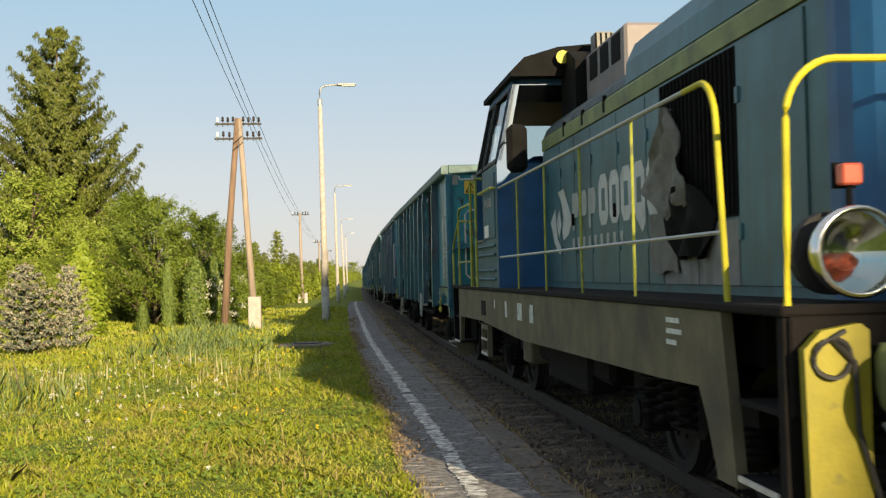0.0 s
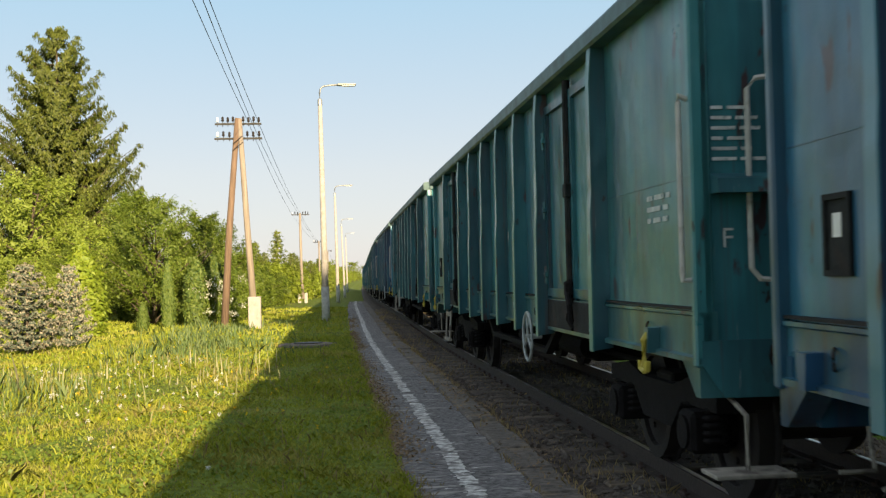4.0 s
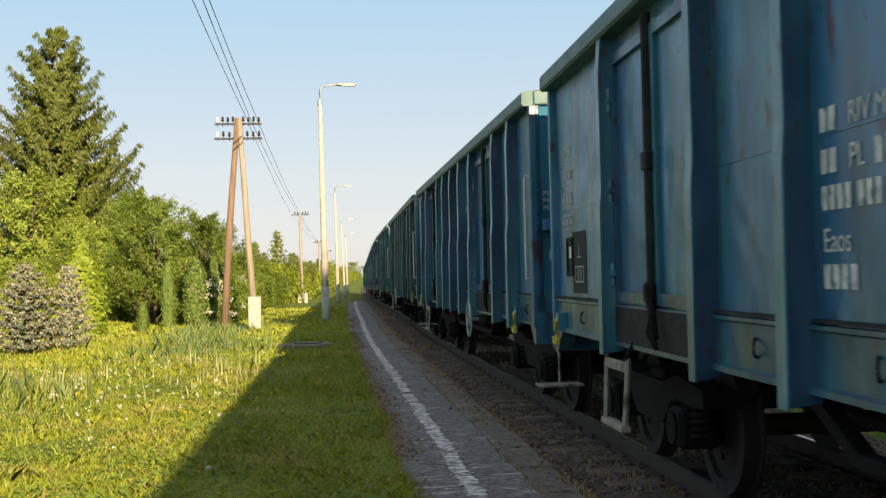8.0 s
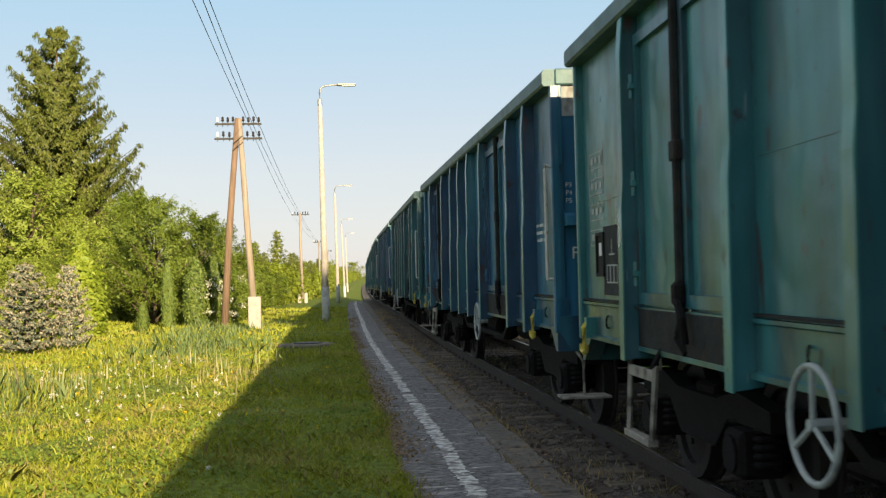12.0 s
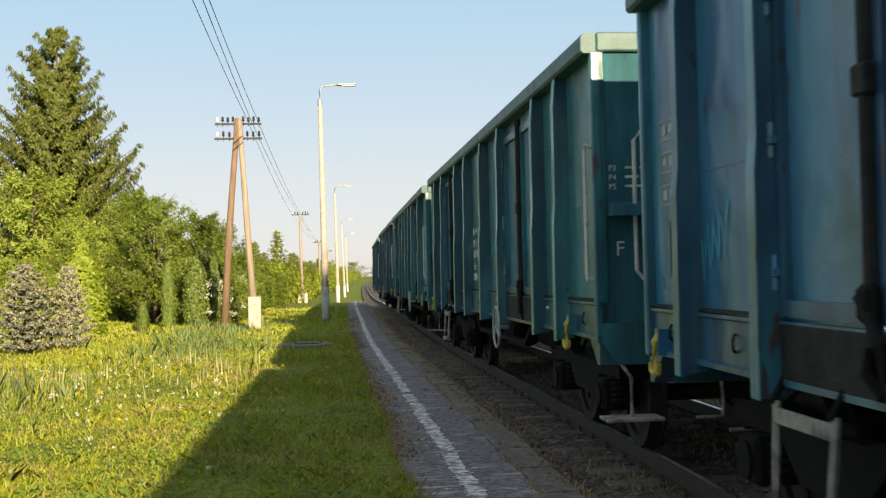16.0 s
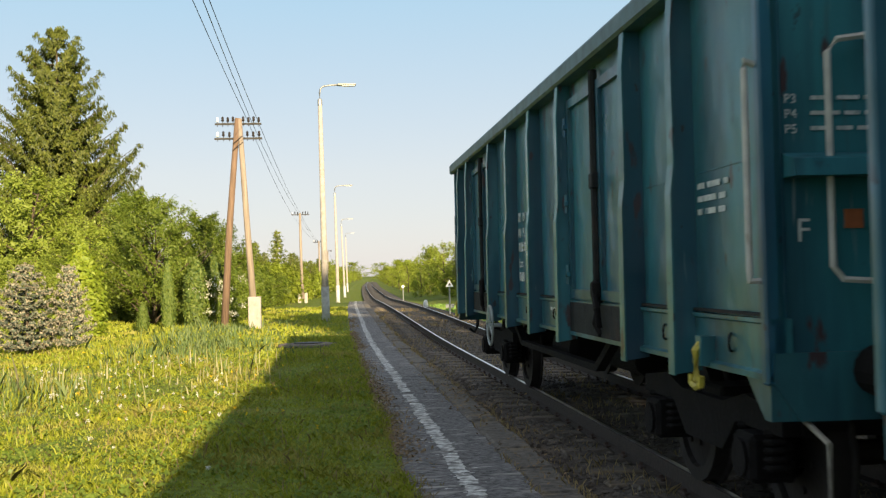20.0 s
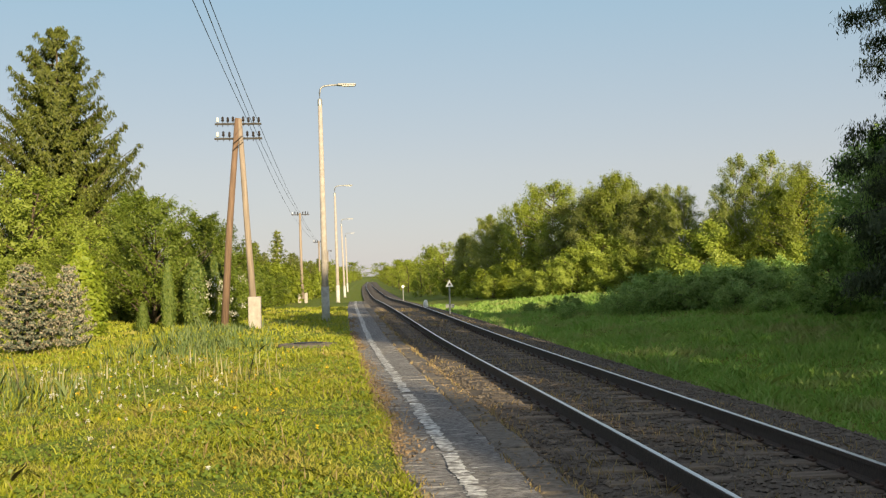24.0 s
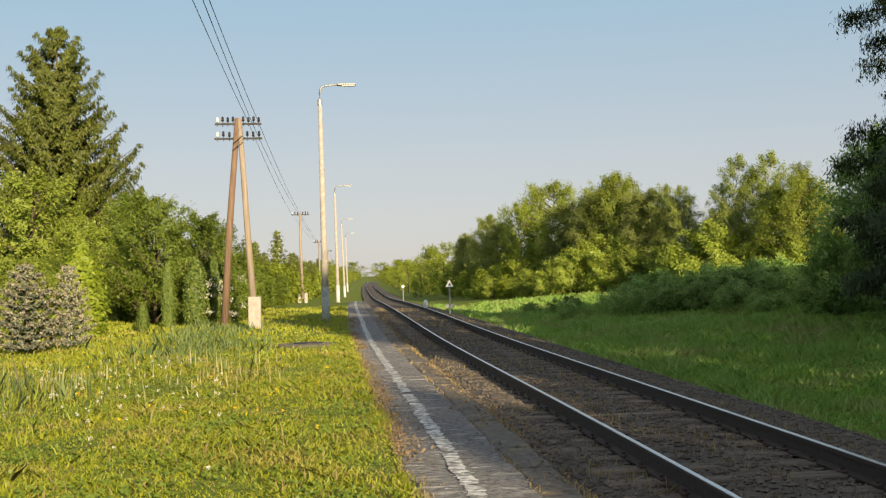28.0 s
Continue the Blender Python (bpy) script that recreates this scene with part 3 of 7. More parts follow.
def build_platform():
    plat = empty("platform", label="low old station platform of dark worn concrete slabs", category="platform", kind="structure")
    bm = B()
    strip(bm, list(np.arange(-30, 84, 1.0)), [(-2.9, -0.4), (-2.9, -0.016), (-2.02, -0.016), (-1.96, -0.05), (-1.7, -0.05), (-1.7, -0.4)])
    part("platform_base", bm, "asphalt", plat, "pale dusty bedding between the slabs")
    rng = random.Random(4)
    meshes = []
    for k in range(5):
        bm = B()
        w = 0.425
        box(bm, -w, w, -0.2485, 0.2485, -0.12, 0.0, 0.003 + 0.001 * k)
        for v in bm.verts:
            if v.co.z > -0.05:
                v.co.z += rng.uniform(-0.007, 0.002)
                v.co.y += rng.uniform(-0.004, 0.004)
                v.co.x += rng.uniform(-0.02, 0.02)
        me = bpy.data.meshes.new("slab")
        bm.normal_update()
        bm.to_mesh(me)
        bm.free()
        me.materials.append(M["slab"])
        meshes.append(me)
    for i in range(158):
        ob = new("slab", meshes[rng.randrange(5)])
        ob.parent = plat
        ob.matrix_basis = on_track(4.5 + 0.5 * i, -2.44, rng.uniform(-0.005, 0.001), rng.uniform(-0.3, 0.3))
    # worn painted line, broken slab by slab, with ragged edges and loose flakes
    bm = B()
    for i in range(-40, 160):
        s0 = 4.25 + 0.5 * i
        shift = rng.uniform(-0.014, 0.014)
        prev = None
        wob = [0.0, 0.0]
        for j in range(20):
            s = s0 + 0.012 + 0.025 * j
            wob = [0.6 * q + rng.uniform(-0.014, 0.014) for q in wob]
            cur = (bm.verts.new(at(s, -2.515 + shift + wob[0], 0.005)), bm.verts.new(at(s, -2.385 + shift + wob[1], 0.005)))
            worn = noise.noise(Vector((s * 2.6, 3.0, 0))) + 0.6 * noise.noise(Vector((s * 9.0, 7.0, 0)))
            if prev and worn > -0.42:
                bm.faces.new((prev[0], prev[1], cur[1], cur[0]))
            prev = cur
            if rng.random() < 0.35:
                o, h = -2.45 + rng.gauss(0, 0.075), rng.uniform(0.006, 0.02)
                bm.faces.new([bm.verts.new(at(s + h * a, o + h * c * 1.6, 0.0045)) for a, c in ((-1, -1), (-0.7, 1), (1, 0.8), (0.8, -0.9))])
    part("safety_line", bm, "line_paint", plat, "worn broken white safety line")
    bm = B()
    box(bm, -0.15, 0.15, -0.496, 0.496, -0.5, -0.012, 0.02)
    for v in bm.verts:
        v.co.x += rng.uniform(-0.015, 0.015)
    me = bpy.data.meshes.new("edge_block")
    bm.to_mesh(me)
    bm.free()
    me.materials.append(M["kerb"])
    for i in range(95):
        ob = new("edge_block", me)
        ob.parent = plat
        ob.matrix_basis = on_track(-10.5 + i, -1.84, rng.uniform(-0.02, 0.01), rng.uniform(-0.6, 0.6))


# ---- plants ----
def leaves(rng, centres, per, spread, size, droop=0.0, flat=1.0, out=None, thin=0.45):
    """Corners of small four-sided leaves scattered round the centres; out: the ways that they face."""
    n = len(centres) * per
    c = np.repeat(centres, per, 0) + rng.normal(0, 1, (n, 3)) * np.asarray(spread)
    d = rng.normal(0, 1, (n, 3))
    d[:, 2] = d[:, 2] * flat - droop
    if out is not None:
        face = np.repeat(out, per, 0) + rng.normal(0, 0.42, (n, 3))
        face /= np.linalg.norm(face, axis=1)[:, None] + 1e-6
        d -= face * (d * face).sum(1)[:, None]
    d /= np.linalg.norm(d, axis=1)[:, None] + 1e-6
    if out is not None:
        e = np.cross(face, d)
    else:
        e = rng.normal(0, 1, (n, 3))
        e -= d * (e * d).sum(1)[:, None]
    e /= np.linalg.norm(e, axis=1)[:, None] + 1e-6
    sz = size * (0.6 + 0.8 * rng.random(n))[:, None]
    a, b = d * sz, e * sz * thin
    return np.stack([c - a, c - b, c + a, c + b], 1)


def make_tree(name, seed, height, rx, mat, limbs=24, twigs=10, per=11, leaf=0.07, bark="bark", low=0.1, stem=0.14, rise=0.5, droop=0.0, spread=0.11, ragged=0.25, steps=4, belly=0.45):
    """A tree or bush at the origin: trunk, limbs that end on an uneven egg-shaped outline, side twigs, and leaves along the twigs.
    low: height at which the crown begins, as a share; rise: slope of the limbs; belly: height of the widest place, as a share of the crown."""
    rng = np.random.default_rng(seed)
    root = empty(name)
    bm = B()
    bend = rng.normal(0, 0.03 * height, (6, 2)) * np.linspace(0, 1, 6)[:, None]
    spine = [(bend[i][0], bend[i][1], -0.12 + height * 0.93 * i / 5) for i in range(6)]
    tube(bm, spine, stem, 8, stem * 0.15)
    zs = np.array([p[2] for p in spine])
    z_low, crown = height * low, height * (1 - low)
    pts, ways = [], []

    def leafy(p0, p1, k, dip):
        q = np.linspace(0.25, 1.0, k)[:, None]
        xs = p0 + (p1 - p0) * q
        xs[:, 2] -= dip * q[:, 0] ** 2
        pts.append(xs)

    for i in range(limbs):
        f = (i + rng.random()) / limbs
        z_end = z_low + crown * (0.04 + 0.95 * f)
        u = (z_end - z_low) / crown
        wide = math.sqrt(max(0.0, 1 - ((u - belly) / (belly if u < belly else 1 - belly)) ** 2)) if u > belly else math.sqrt(max(0.1, 1 - 0.85 * ((u - belly) / belly) ** 2))
        ln = max(0.06 * rx, rx * wide * rng.uniform(1 - ragged, 1.0 + 0.6 * ragged))
        a = 2.4 * i + rng.uniform(-0.5, 0.5)
        z_at = max(0.05, min(z_end - rise * ln, height * 0.85))
        base = np.array([np.interp(z_at, zs, [p[0] for p in spine]), np.interp(z_at, zs, [p[1] for p in spine]), z_at])
        tip = np.array([math.cos(a) * ln, math.sin(a) * ln, z_end])
        mid = (base + tip) / 2 + np.array([0, 0, 0.08 * ln])
        tube(bm, [tuple(base), tuple(mid), tuple(tip)], 0.012 + 0.022 * ln * stem / 0.14, 5, 0.006)
        leafy(mid if u < max(belly, 0.45) else base, tip, steps + (2 if u < 0.45 else 4), 0)
        size = 0.30 * rx + 0.06 * height
        for j in range(twigs):
            q = rng.uniform(0.3, 1.0)
            p0 = base + (tip - base) * q + np.array([0, 0, 0.1 * ln * math.sin(q * 3.1)])
            d = (tip - base) / (np.linalg.norm(tip - base) + 1e-6) * 0.7 + rng.normal(0, 0.75, 3) + np.array([0, 0, 0.35 * rise])
            d /= np.linalg.norm(d)
            l2 = size * rng.uniform(0.35, 0.95) * (1.0 if u < belly else max(0.3, wide))
            leafy(p0, p0 + d * l2, steps, droop * l2)
    c = np.concatenate(pts)
    c = c[c[:, 2] > 0.04]
    mid = np.array([0, 0, z_low + crown * 0.4])
    way = (c - mid) / np.array([rx, rx, crown * 0.6])
    way += np.array([0, 0, 0.15]) + rng.normal(0, 0.35, way.shape)
    way /= np.linalg.norm(way, axis=1)[:, None] + 1e-6
    part("trunk", bm, bark, root, smooth=True)
    raw_mesh("crown", leaves(rng, c, per, spread, leaf, 0.3 * droop, out=way), 4, mat, root)
    return root


def make_spruce(name, seed, height, rx, mat, tiers, arms, per, leaf, tip=None, droop=0.25, base=0.04, hang=0.5, power=0.72, soft=None, curtain=0.0, thin=0.3):
    """A conifer: whorls of drooping arms with sprays of needles."""
    rng = np.random.default_rng(seed)
    root = empty(name)
    bm = B()
    tube(bm, [(0, 0, -0.1), (0.03, 0, height * 0.5), (0, 0, height * 0.98)], 0.022 * height, 8, 0.012)
    pts, ends, ways = [], [], []
    for t in range(tiers):
        f = (t + 0.5) / tiers
        z = height * (base + (1 - base) * f)
        ln = rx * ((1 - f) ** power * 0.98 + 0.03) * rng.uniform(0.82, 1.12)
        k = max(4, int(arms * (0.5 + 0.5 * (1 - f))))
        for j in range(k):
            a = 6.28 * (j + rng.random() * 0.7) / k + t * 1.1
            l2 = ln * rng.uniform(0.68, 1.18)
            up = 0.25 * l2 * f
            dr = -droop * l2 * (1 - f * 0.6)
            q = np.linspace(0.18, 1, max(3, int(l2 / 0.22) + 2))
            xs = np.stack([np.cos(a) * l2 * q, np.sin(a) * l2 * q, z + up * q + dr * q ** 1.6 + 0.12 * l2 * q ** 4], 1)
            pts.append(xs)
            ways.append(np.tile([np.cos(a), np.sin(a), 0.35], (len(xs), 1)))
            ends.append(xs[-2:])
            if curtain:
                # twigs that hang from the arm like a fringe
                side = np.array([-np.sin(a), np.cos(a), 0.0])
                far = q[1:] > 0.3
                for m in range(7):
                    g = rng.random(far.sum())[:, None]
                    fr = xs[1:][far] + side * rng.normal(0, 0.22, (far.sum(), 1)) - np.array([0, 0, 1.0]) * g * curtain * (0.35 + 0.65 * (1 - f))
                    pts.append(fr)
                    ways.append(np.tile([np.cos(a), np.sin(a), 0.15], (len(fr), 1)))
            if j % 2 == 0:
                tube(bm, [(0, 0, z), tuple(xs[len(xs) // 2]), tuple(xs[-1])], 0.012 + 0.012 * l2, 4, 0.006)
    part("trunk", bm, "bark", root, smooth=True)
    c = np.concatenate(pts)
    soft = soft or 0.035 * min(height, 3.4)
    raw_mesh("crown", leaves(rng, c, per, (soft, soft, soft * (0.8 if height > 3 else 0.4)), leaf, hang, 0.6, np.concatenate(ways), thin), 4, mat, root)
    if tip:
        e = np.concatenate(ends + [np.array([[0, 0, height]])])
        raw_mesh("young_growth", leaves(rng, e, 20, 0.034, leaf * 1.05, -0.1), 4, tip, root, kind="stuff", label="pale young shoot tips")
    return root


def make_hanging_spruce(name, seed, height, rx, mat):
    """An old garden spruce: arms that sag and lift at the tip, each with strands of twigs hanging from it."""
    rng = np.random.default_rng(seed)
    root = empty(name)
    bm = B()
    tube(bm, [(0, 0, -0.1), (0.05, 0, height * 0.5), (0, 0, height * 0.985)], 0.022 * height, 8, 0.012)
    pts, ways = [], []
    tiers = 27
    for t in range(tiers):
        f = (t + 0.5) / tiers
        z = height * (0.03 + 0.95 * f)
        ln = rx * ((1 - f) ** 0.74 * 0.97 + 0.02)
        k = max(5, int(6 + 8 * (1 - f)))
        for j in range(k):
            a = 6.28 * (j + rng.random() * 0.8) / k + t * 1.3
            l2 = ln * rng.choice([0.72, 0.85, 0.95, 1.05, 1.16])
            q = np.linspace(0.1, 1, max(4, int(l2 / 0.16)))
            rise = (0.30 * f - 0.10) * q - 0.30 * (1 - 0.7 * f) * np.sin(q * 2.6) + 0.24 * q ** 4
            xs = np.stack([np.cos(a) * l2 * q, np.sin(a) * l2 * q, z + l2 * rise], 1)
            tube(bm, [tuple(xs[0]), tuple(xs[len(xs) // 2]), tuple(xs[-1])], 0.012 + 0.010 * l2, 4, 0.006)
            pts.append(xs)
            ways.append(np.tile([np.cos(a), np.sin(a), 0.5], (len(xs), 1)))
            side = np.array([-np.sin(a), np.cos(a), 0.0])
            for p, qq in zip(xs[1:], q[1:]):
                if qq < 0.3 and rng.random() < 0.6:
                    continue
                for sd in (-1, 1):
                    hang = rng.uniform(0.25, 0.85) * (0.35 + 0.65 * (1 - f)) * (1.15 - 0.75 * qq)
                    wide = rng.uniform(0.05, 0.30) * min(1.0, 0.4 + l2 / 4)
                    g = np.linspace(0.15, 1, 5)[:, None]
                    st = p + side * sd * wide * np.sqrt(g) - np.array([0, 0, 1.0]) * hang * g ** 1.3 + np.array([np.cos(a), np.sin(a), 0]) * 0.12 * g
                    pts.append(st)
                    ways.append(np.tile([np.cos(a) + 0.5 * sd * side[0], np.sin(a) + 0.5 * sd * side[1], 0.25], (5, 1)))
    part("trunk", bm, "bark", root, smooth=True)
    c = np.concatenate(pts)
    raw_mesh("crown", leaves(rng, c, 5, (0.06, 0.06, 0.06), 0.088, 1.6, 0.8, np.concatenate(ways), 0.3), 4, mat, root)
    return root


def make_thuja(name, seed, height, rx, mat, n, leaf):
    rng = np.random.default_rng(seed)
    root = empty(name)
    bm = B()
    tube(bm, [(0, 0, -0.1), (0, 0, height * 0.8)], 0.07, 6, 0.02)
    part("trunk", bm, "bark", root)
    h = rng.random(n)
    prof = np.interp(h, [0, 0.08, 0.35, 0.7, 0.9, 1.0], [0.65, 0.9, 1.0, 0.75, 0.4, 0.06])
    a = rng.random(n) * 6.28
    r = rx * prof * (0.72 + 0.3 * rng.random(n) + 0.1 * np.sin(a * 5 + h * 9))
    c = np.stack([np.cos(a) * r, np.sin(a) * r, h * height + 0.03], 1)
    way = np.stack([np.cos(a), np.sin(a), 0.3 + 0.5 * np.sin(a * 5 + h * 9)], 1)
    raw_mesh("crown", leaves(rng, c, 5, (0.06, 0.06, 0.11), leaf, -0.9, out=way), 4, mat, root)
    return root


def place(src, x, y, scale=1.0, turn=0.0, wide=1.0, z=None, **tags):
    """Sets a copy of a plant on the ground."""
    zz = float(ground_z(x, y)) if z is None else z
    ob = copy_thing(src, pose(x, y, zz - 0.03, 0, 0, turn))
    ob.scale = (scale * wide, scale * wide, scale)
    return tagged(ob, **tags)


def blades(name, n, region, height, mat, label, seed, width=0.008, density=None, droop=0.5):
    """Grass as bent blades, one mesh. region: x0, x1, y0, y1."""
    rng = np.random.default_rng(seed)
    x0, x1, y0, y1 = region
    y = y0 + (y1 - y0) * rng.random(n) ** 1.7
    x = x0 + (x1 - x0) * rng.random(n)
    if density is not None:
        keep = rng.random(n) < density(x, y)
        x, y = x[keep], y[keep]
    n = len(x)
    d = x - track_x(y)
    z = ground_z(x, y) - 0.01
    z = np.where((d > -2.92) & (d < -1.66), fall(y) - 0.02, z)
    z = np.where((d >= -1.66) & (d < 2.6), bed_height(d) + fall(y) - 0.015, z)
    patchy = np.sin(x * 1.9 + 0.7 * np.sin(y * 0.8)) * np.sin(y * 1.1 + 1.3 * np.sin(x * 0.6)) + 0.6 * np.sin(x * 4.3 + y * 2.1) * np.sin(y * 3.3 - x)
    h = height * (0.45 + 0.9 * rng.random(n) ** 1.5) * np.clip(0.9 + 0.5 * patchy, 0.35, 2.0)
    a = rng.random(n) * 6.28
    w = width * (1 + y / 22)
    lean = rng.normal(0, droop, (n, 2)) * h[:, None]
    bx, by = np.cos(a) * w, np.sin(a) * w
    p = np.stack([x, y, z], 1)
    o = np.stack([bx, by, np.zeros(n)], 1)
    mid = p + np.stack([lean[:, 0] * 0.35, lean[:, 1] * 0.35, h * 0.6], 1)
    tip = p + np.stack([lean[:, 0], lean[:, 1], h], 1)
    V = np.stack([p - o, p + o, mid + o * 0.7, tip, mid - o * 0.7], 1)
    ob = raw_mesh(name, V.reshape(-1, 3), 5, mat)
    return tagged(ob, label, "grass", kind="stuff")


def build_plants():
    """Garden and hedge plants, woods along the line; patterns first, then their copies."""
    oak = make_tree("broadleaf_tree", 11, 8.0, 3.1, "leaf_mid", 48, 14, 10, 0.074, low=0.06, spread=0.15, ragged=0.32)
    ash = make_tree("broadleaf_tree", 12, 8.0, 2.5, "leaf_olive", 46, 14, 10, 0.07, low=0.05, spread=0.14, belly=0.4, ragged=0.3)
    willow = make_tree("garden_tree", 13, 4.6, 1.9, "leaf_garden", 34, 13, 11, 0.05, low=0.16, spread=0.08, rise=0.9, ragged=0.4, stem=0.09)
    pale = make_tree("garden_tree", 14, 6.0, 2.4, "leaf_light", 32, 12, 11, 0.075, low=0.05, spread=0.12)
    birch = make_tree("birch_tree", 15, 8.0, 1.5, "leaf_birch", 46, 11, 9, 0.046, "birch_bark", 0.14, 0.09, 1.1, 0.5, 0.10, 0.45, belly=0.32)
    bush = make_tree("bush", 16, 2.0, 1.2, "leaf_garden", 26, 10, 11, 0.042, low=0.0, stem=0.04, spread=0.07, ragged=0.35)
    bramble = make_tree("bramble", 17, 1.4, 1.7, "leaf_dark", 26, 9, 7, 0.062, low=0.0, stem=0.03, spread=0.1, rise=0.3, droop=0.4, ragged=0.4)
    pale_bush = make_tree("bush", 18, 2.2, 1.3, "leaf_light", 22, 9, 11, 0.05, low=0.0, stem=0.04, spread=0.08, ragged=0.45)
    dark = make_tree("broadleaf_tree", 19, 6.0, 2.2, "leaf_dark", 34, 14, 12, 0.075, low=0.0, spread=0.14, ragged=0.3)
    spruce = make_hanging_spruce("spruce_tree", 21, 14.3, 5.9, "needle")
    blue = make_spruce("blue_spruce", 22, 1.95, 0.72, "needle_blue", 9, 17, 40, 0.034, "needle_pale", -0.12, 0.03, 0.0, 0.5, 0.028)
    gold = make_thuja("golden_thuja", 23, 2.7, 0.68, "thuja_gold", 1500, 0.075)
    poplar = make_tree("poplar", 28, 8.0, 0.6, "leaf_mid", 50, 8, 8, 0.12, low=0.04, stem=0.12, rise=1.6, spread=0.15, belly=0.4)
    green = make_thuja("thuja", 24, 2.4, 0.5, "thuja_green", 1200, 0.07)
    larch = make_spruce("larch_tree", 25, 15.0, 3.0, "needle_larch", 21, 9, 20, 0.062, None, 0.42, 0.10, 1.6, curtain=0.4)
    pine = make_spruce("spruce_tree", 26, 6.0, 1.6, "needle", 15, 10, 5, 0.13, None, 0.2, 0.05, 0.4)
    far = make_tree("broadleaf_tree", 27, 8.0, 3.0, "leaf_mid", 20, 8, 5, 0.17, low=0.02, spread=0.25, steps=3)
    low_bush = make_tree("bush", 29, 2.0, 1.2, "leaf_fresh", 18, 6, 6, 0.085, low=0.0, stem=0.04, spread=0.1, ragged=0.35, steps=3)

    def move(ob, x, y, scale=1.0, turn=0.0, wide=1.0, **tags):
        ob.matrix_basis = pose(x, y, float(ground_z(x, y)) - 0.03, 0, 0, turn)
        ob.scale = (scale * wide, scale * wide, scale)
        tagged(ob, **tags)

    # garden to the left of the line
    move(spruce, -13.7, 55, 0.98, 0, 1.0, label="tall drooping green spruce in a garden", category="tree")
    g = dict(label="light green leafy garden tree in sunlight", category="tree", group="garden trees")
    move(pale, -12.3, 45, 0.98, **g)
    place(pale, -15.2, 44, 0.9, 140, 1.0, **g)
    place(pale, -9.9, 43.5, 0.62, 70, 1.0, **g)
    place(pale, -10.4, 36.5, 0.42, 250, 1.2, **g)
    g = dict(label="bushy mid green garden tree with feathery shoots", category="tree", group="garden trees")
    move(willow, -7.0, 41, 1.0, 30, 1.0, **g)
    place(willow, -8.7, 47, 1.12, 100, 1.1, **g)
    place(willow, -5.7, 45, 0.84, 200, 0.9, **g)
    place(willow, -9.3, 39.5, 0.62, 310, 1.0, **g)
    place(willow, -6.4, 50, 0.95, 160, 1.1, **g)
    g = dict(label="small blue spruce with pale shoot tips", category="spruce", group="blue spruces")
    move(blue, -6.95, 25, 1.0, **g)
    place(blue, -6.2, 25.6, 0.95, 50, 0.72, **g)
    move(gold, -7.75, 33.5, 0.92, 0, 1.15, label="bright yellow green thuja bush", category="thuja", group="thujas")
    g = dict(label="dark green slim upright thuja on the lawn", category="thuja", group="thujas")
    move(green, -5.7, 36, 0.80, 0, 0.5, **g)
    place(green, -6.3, 35, 0.36, 160, 1.0, **g)
    g = dict(label="dark green upright thuja in a garden row", category="thuja", group="thujas")
    place(green, -5.2, 38.5, 0.9, 60, 0.9, **g)
    place(green, -4.9, 41.0, 0.92, 210, 1.0, **g)
    place(green, -8.1, 44.0, 0.9, 20, 1.6, **g)
    place(green, -6.9, 45.0, 0.9, 120, 1.8, **g)
    g = dict(label="round green hedge bush", category="bush", group="hedge bushes")
    move(bush, -5.4, 40.3, 0.95, **g)
    place(bush, -4.5, 42.0, 0.85, 80, 1.0, **g)
    place(bush, -8.8, 37.2, 0.6, 200, 1.1, **g)
    for i in range(34):
        y = 44 + i * 4.0 + i * i * 0.06
        x = -5.0 - 1.2 * ((i * 7) % 5) / 5 + (i * 0.05 if i > 12 else 0)
        if i == 6:
            move(low_bush, x, y, 1.3, 0, 1.15, **g)
            continue
        place(bush if i < 6 else low_bush, x, y, 1.0 + 0.45 * ((i * 13) % 7) / 7, i * 47, 1.15, **g)
    g = dict(label="young spruce in the hedge row", category="tree", group="hedge trees")
    move(pine, -5.8, 90, 0.95, 0, 1.0, **g)
    for i, (x, y, k) in enumerate(((-6.3, 84, 0.62), (-4.9, 93, 0.66), (-7.3, 88, 0.8), (-5.2, 104, 0.72), (-5.2, 110, 0.7), (-4.3, 120, 0.66), (-6.0, 76, 0.55), (-8.2, 96, 0.82), (-4.0, 140, 0.75), (-5.4, 62, 0.5), (-6.2, 68, 0.6), (-3.6, 160, 0.8), (-4.4, 128, 0.6))):
        place(pine, x, y, k, i * 63, 1.15, **g)
    place(bush, -4.5, 39.2, 0.8, 10, 0.85, label="low shrub with white blossom beside the pole", category="shrub")
    rng = np.random.default_rng(5)
    c = np.stack([rng.normal(-4.4, 0.45, 22), rng.normal(38.6, 0.3, 22), rng.uniform(0.35, 1.6, 22)], 1)
    tagged(raw_mesh("blossoming_shrub", leaves(rng, c, 30, (0.1, 0.05, 0.06), 0.035), 4, "blossom"), "clusters of white spring blossom on a shrub", "shrub", kind="stuff")
    # woods to the right of the line
    g = dict(label="sunlit green broadleaf tree at the wood edge", category="tree", group="wood edge trees")
    move(oak, 15.6, 88, 1.10, 0, 0.9, **g)
    for i, (x, y, k, w) in enumerate(((18.4, 82, 0.98, 0.85), (18.0, 76, 1.02, 0.72), (20.6, 80, 0.85, 1.0), (14.6, 97, 0.98, 0.8), (23.4, 57.5, 0.76, 0.9), (25.6, 61, 0.70, 0.9), (12.0, 118, 0.75, 0.9))):
        place(oak, x, y, k, i * 71, w, **g)
    move(ash, 17.0, 78, 0.88, 0, 1.0, **g)
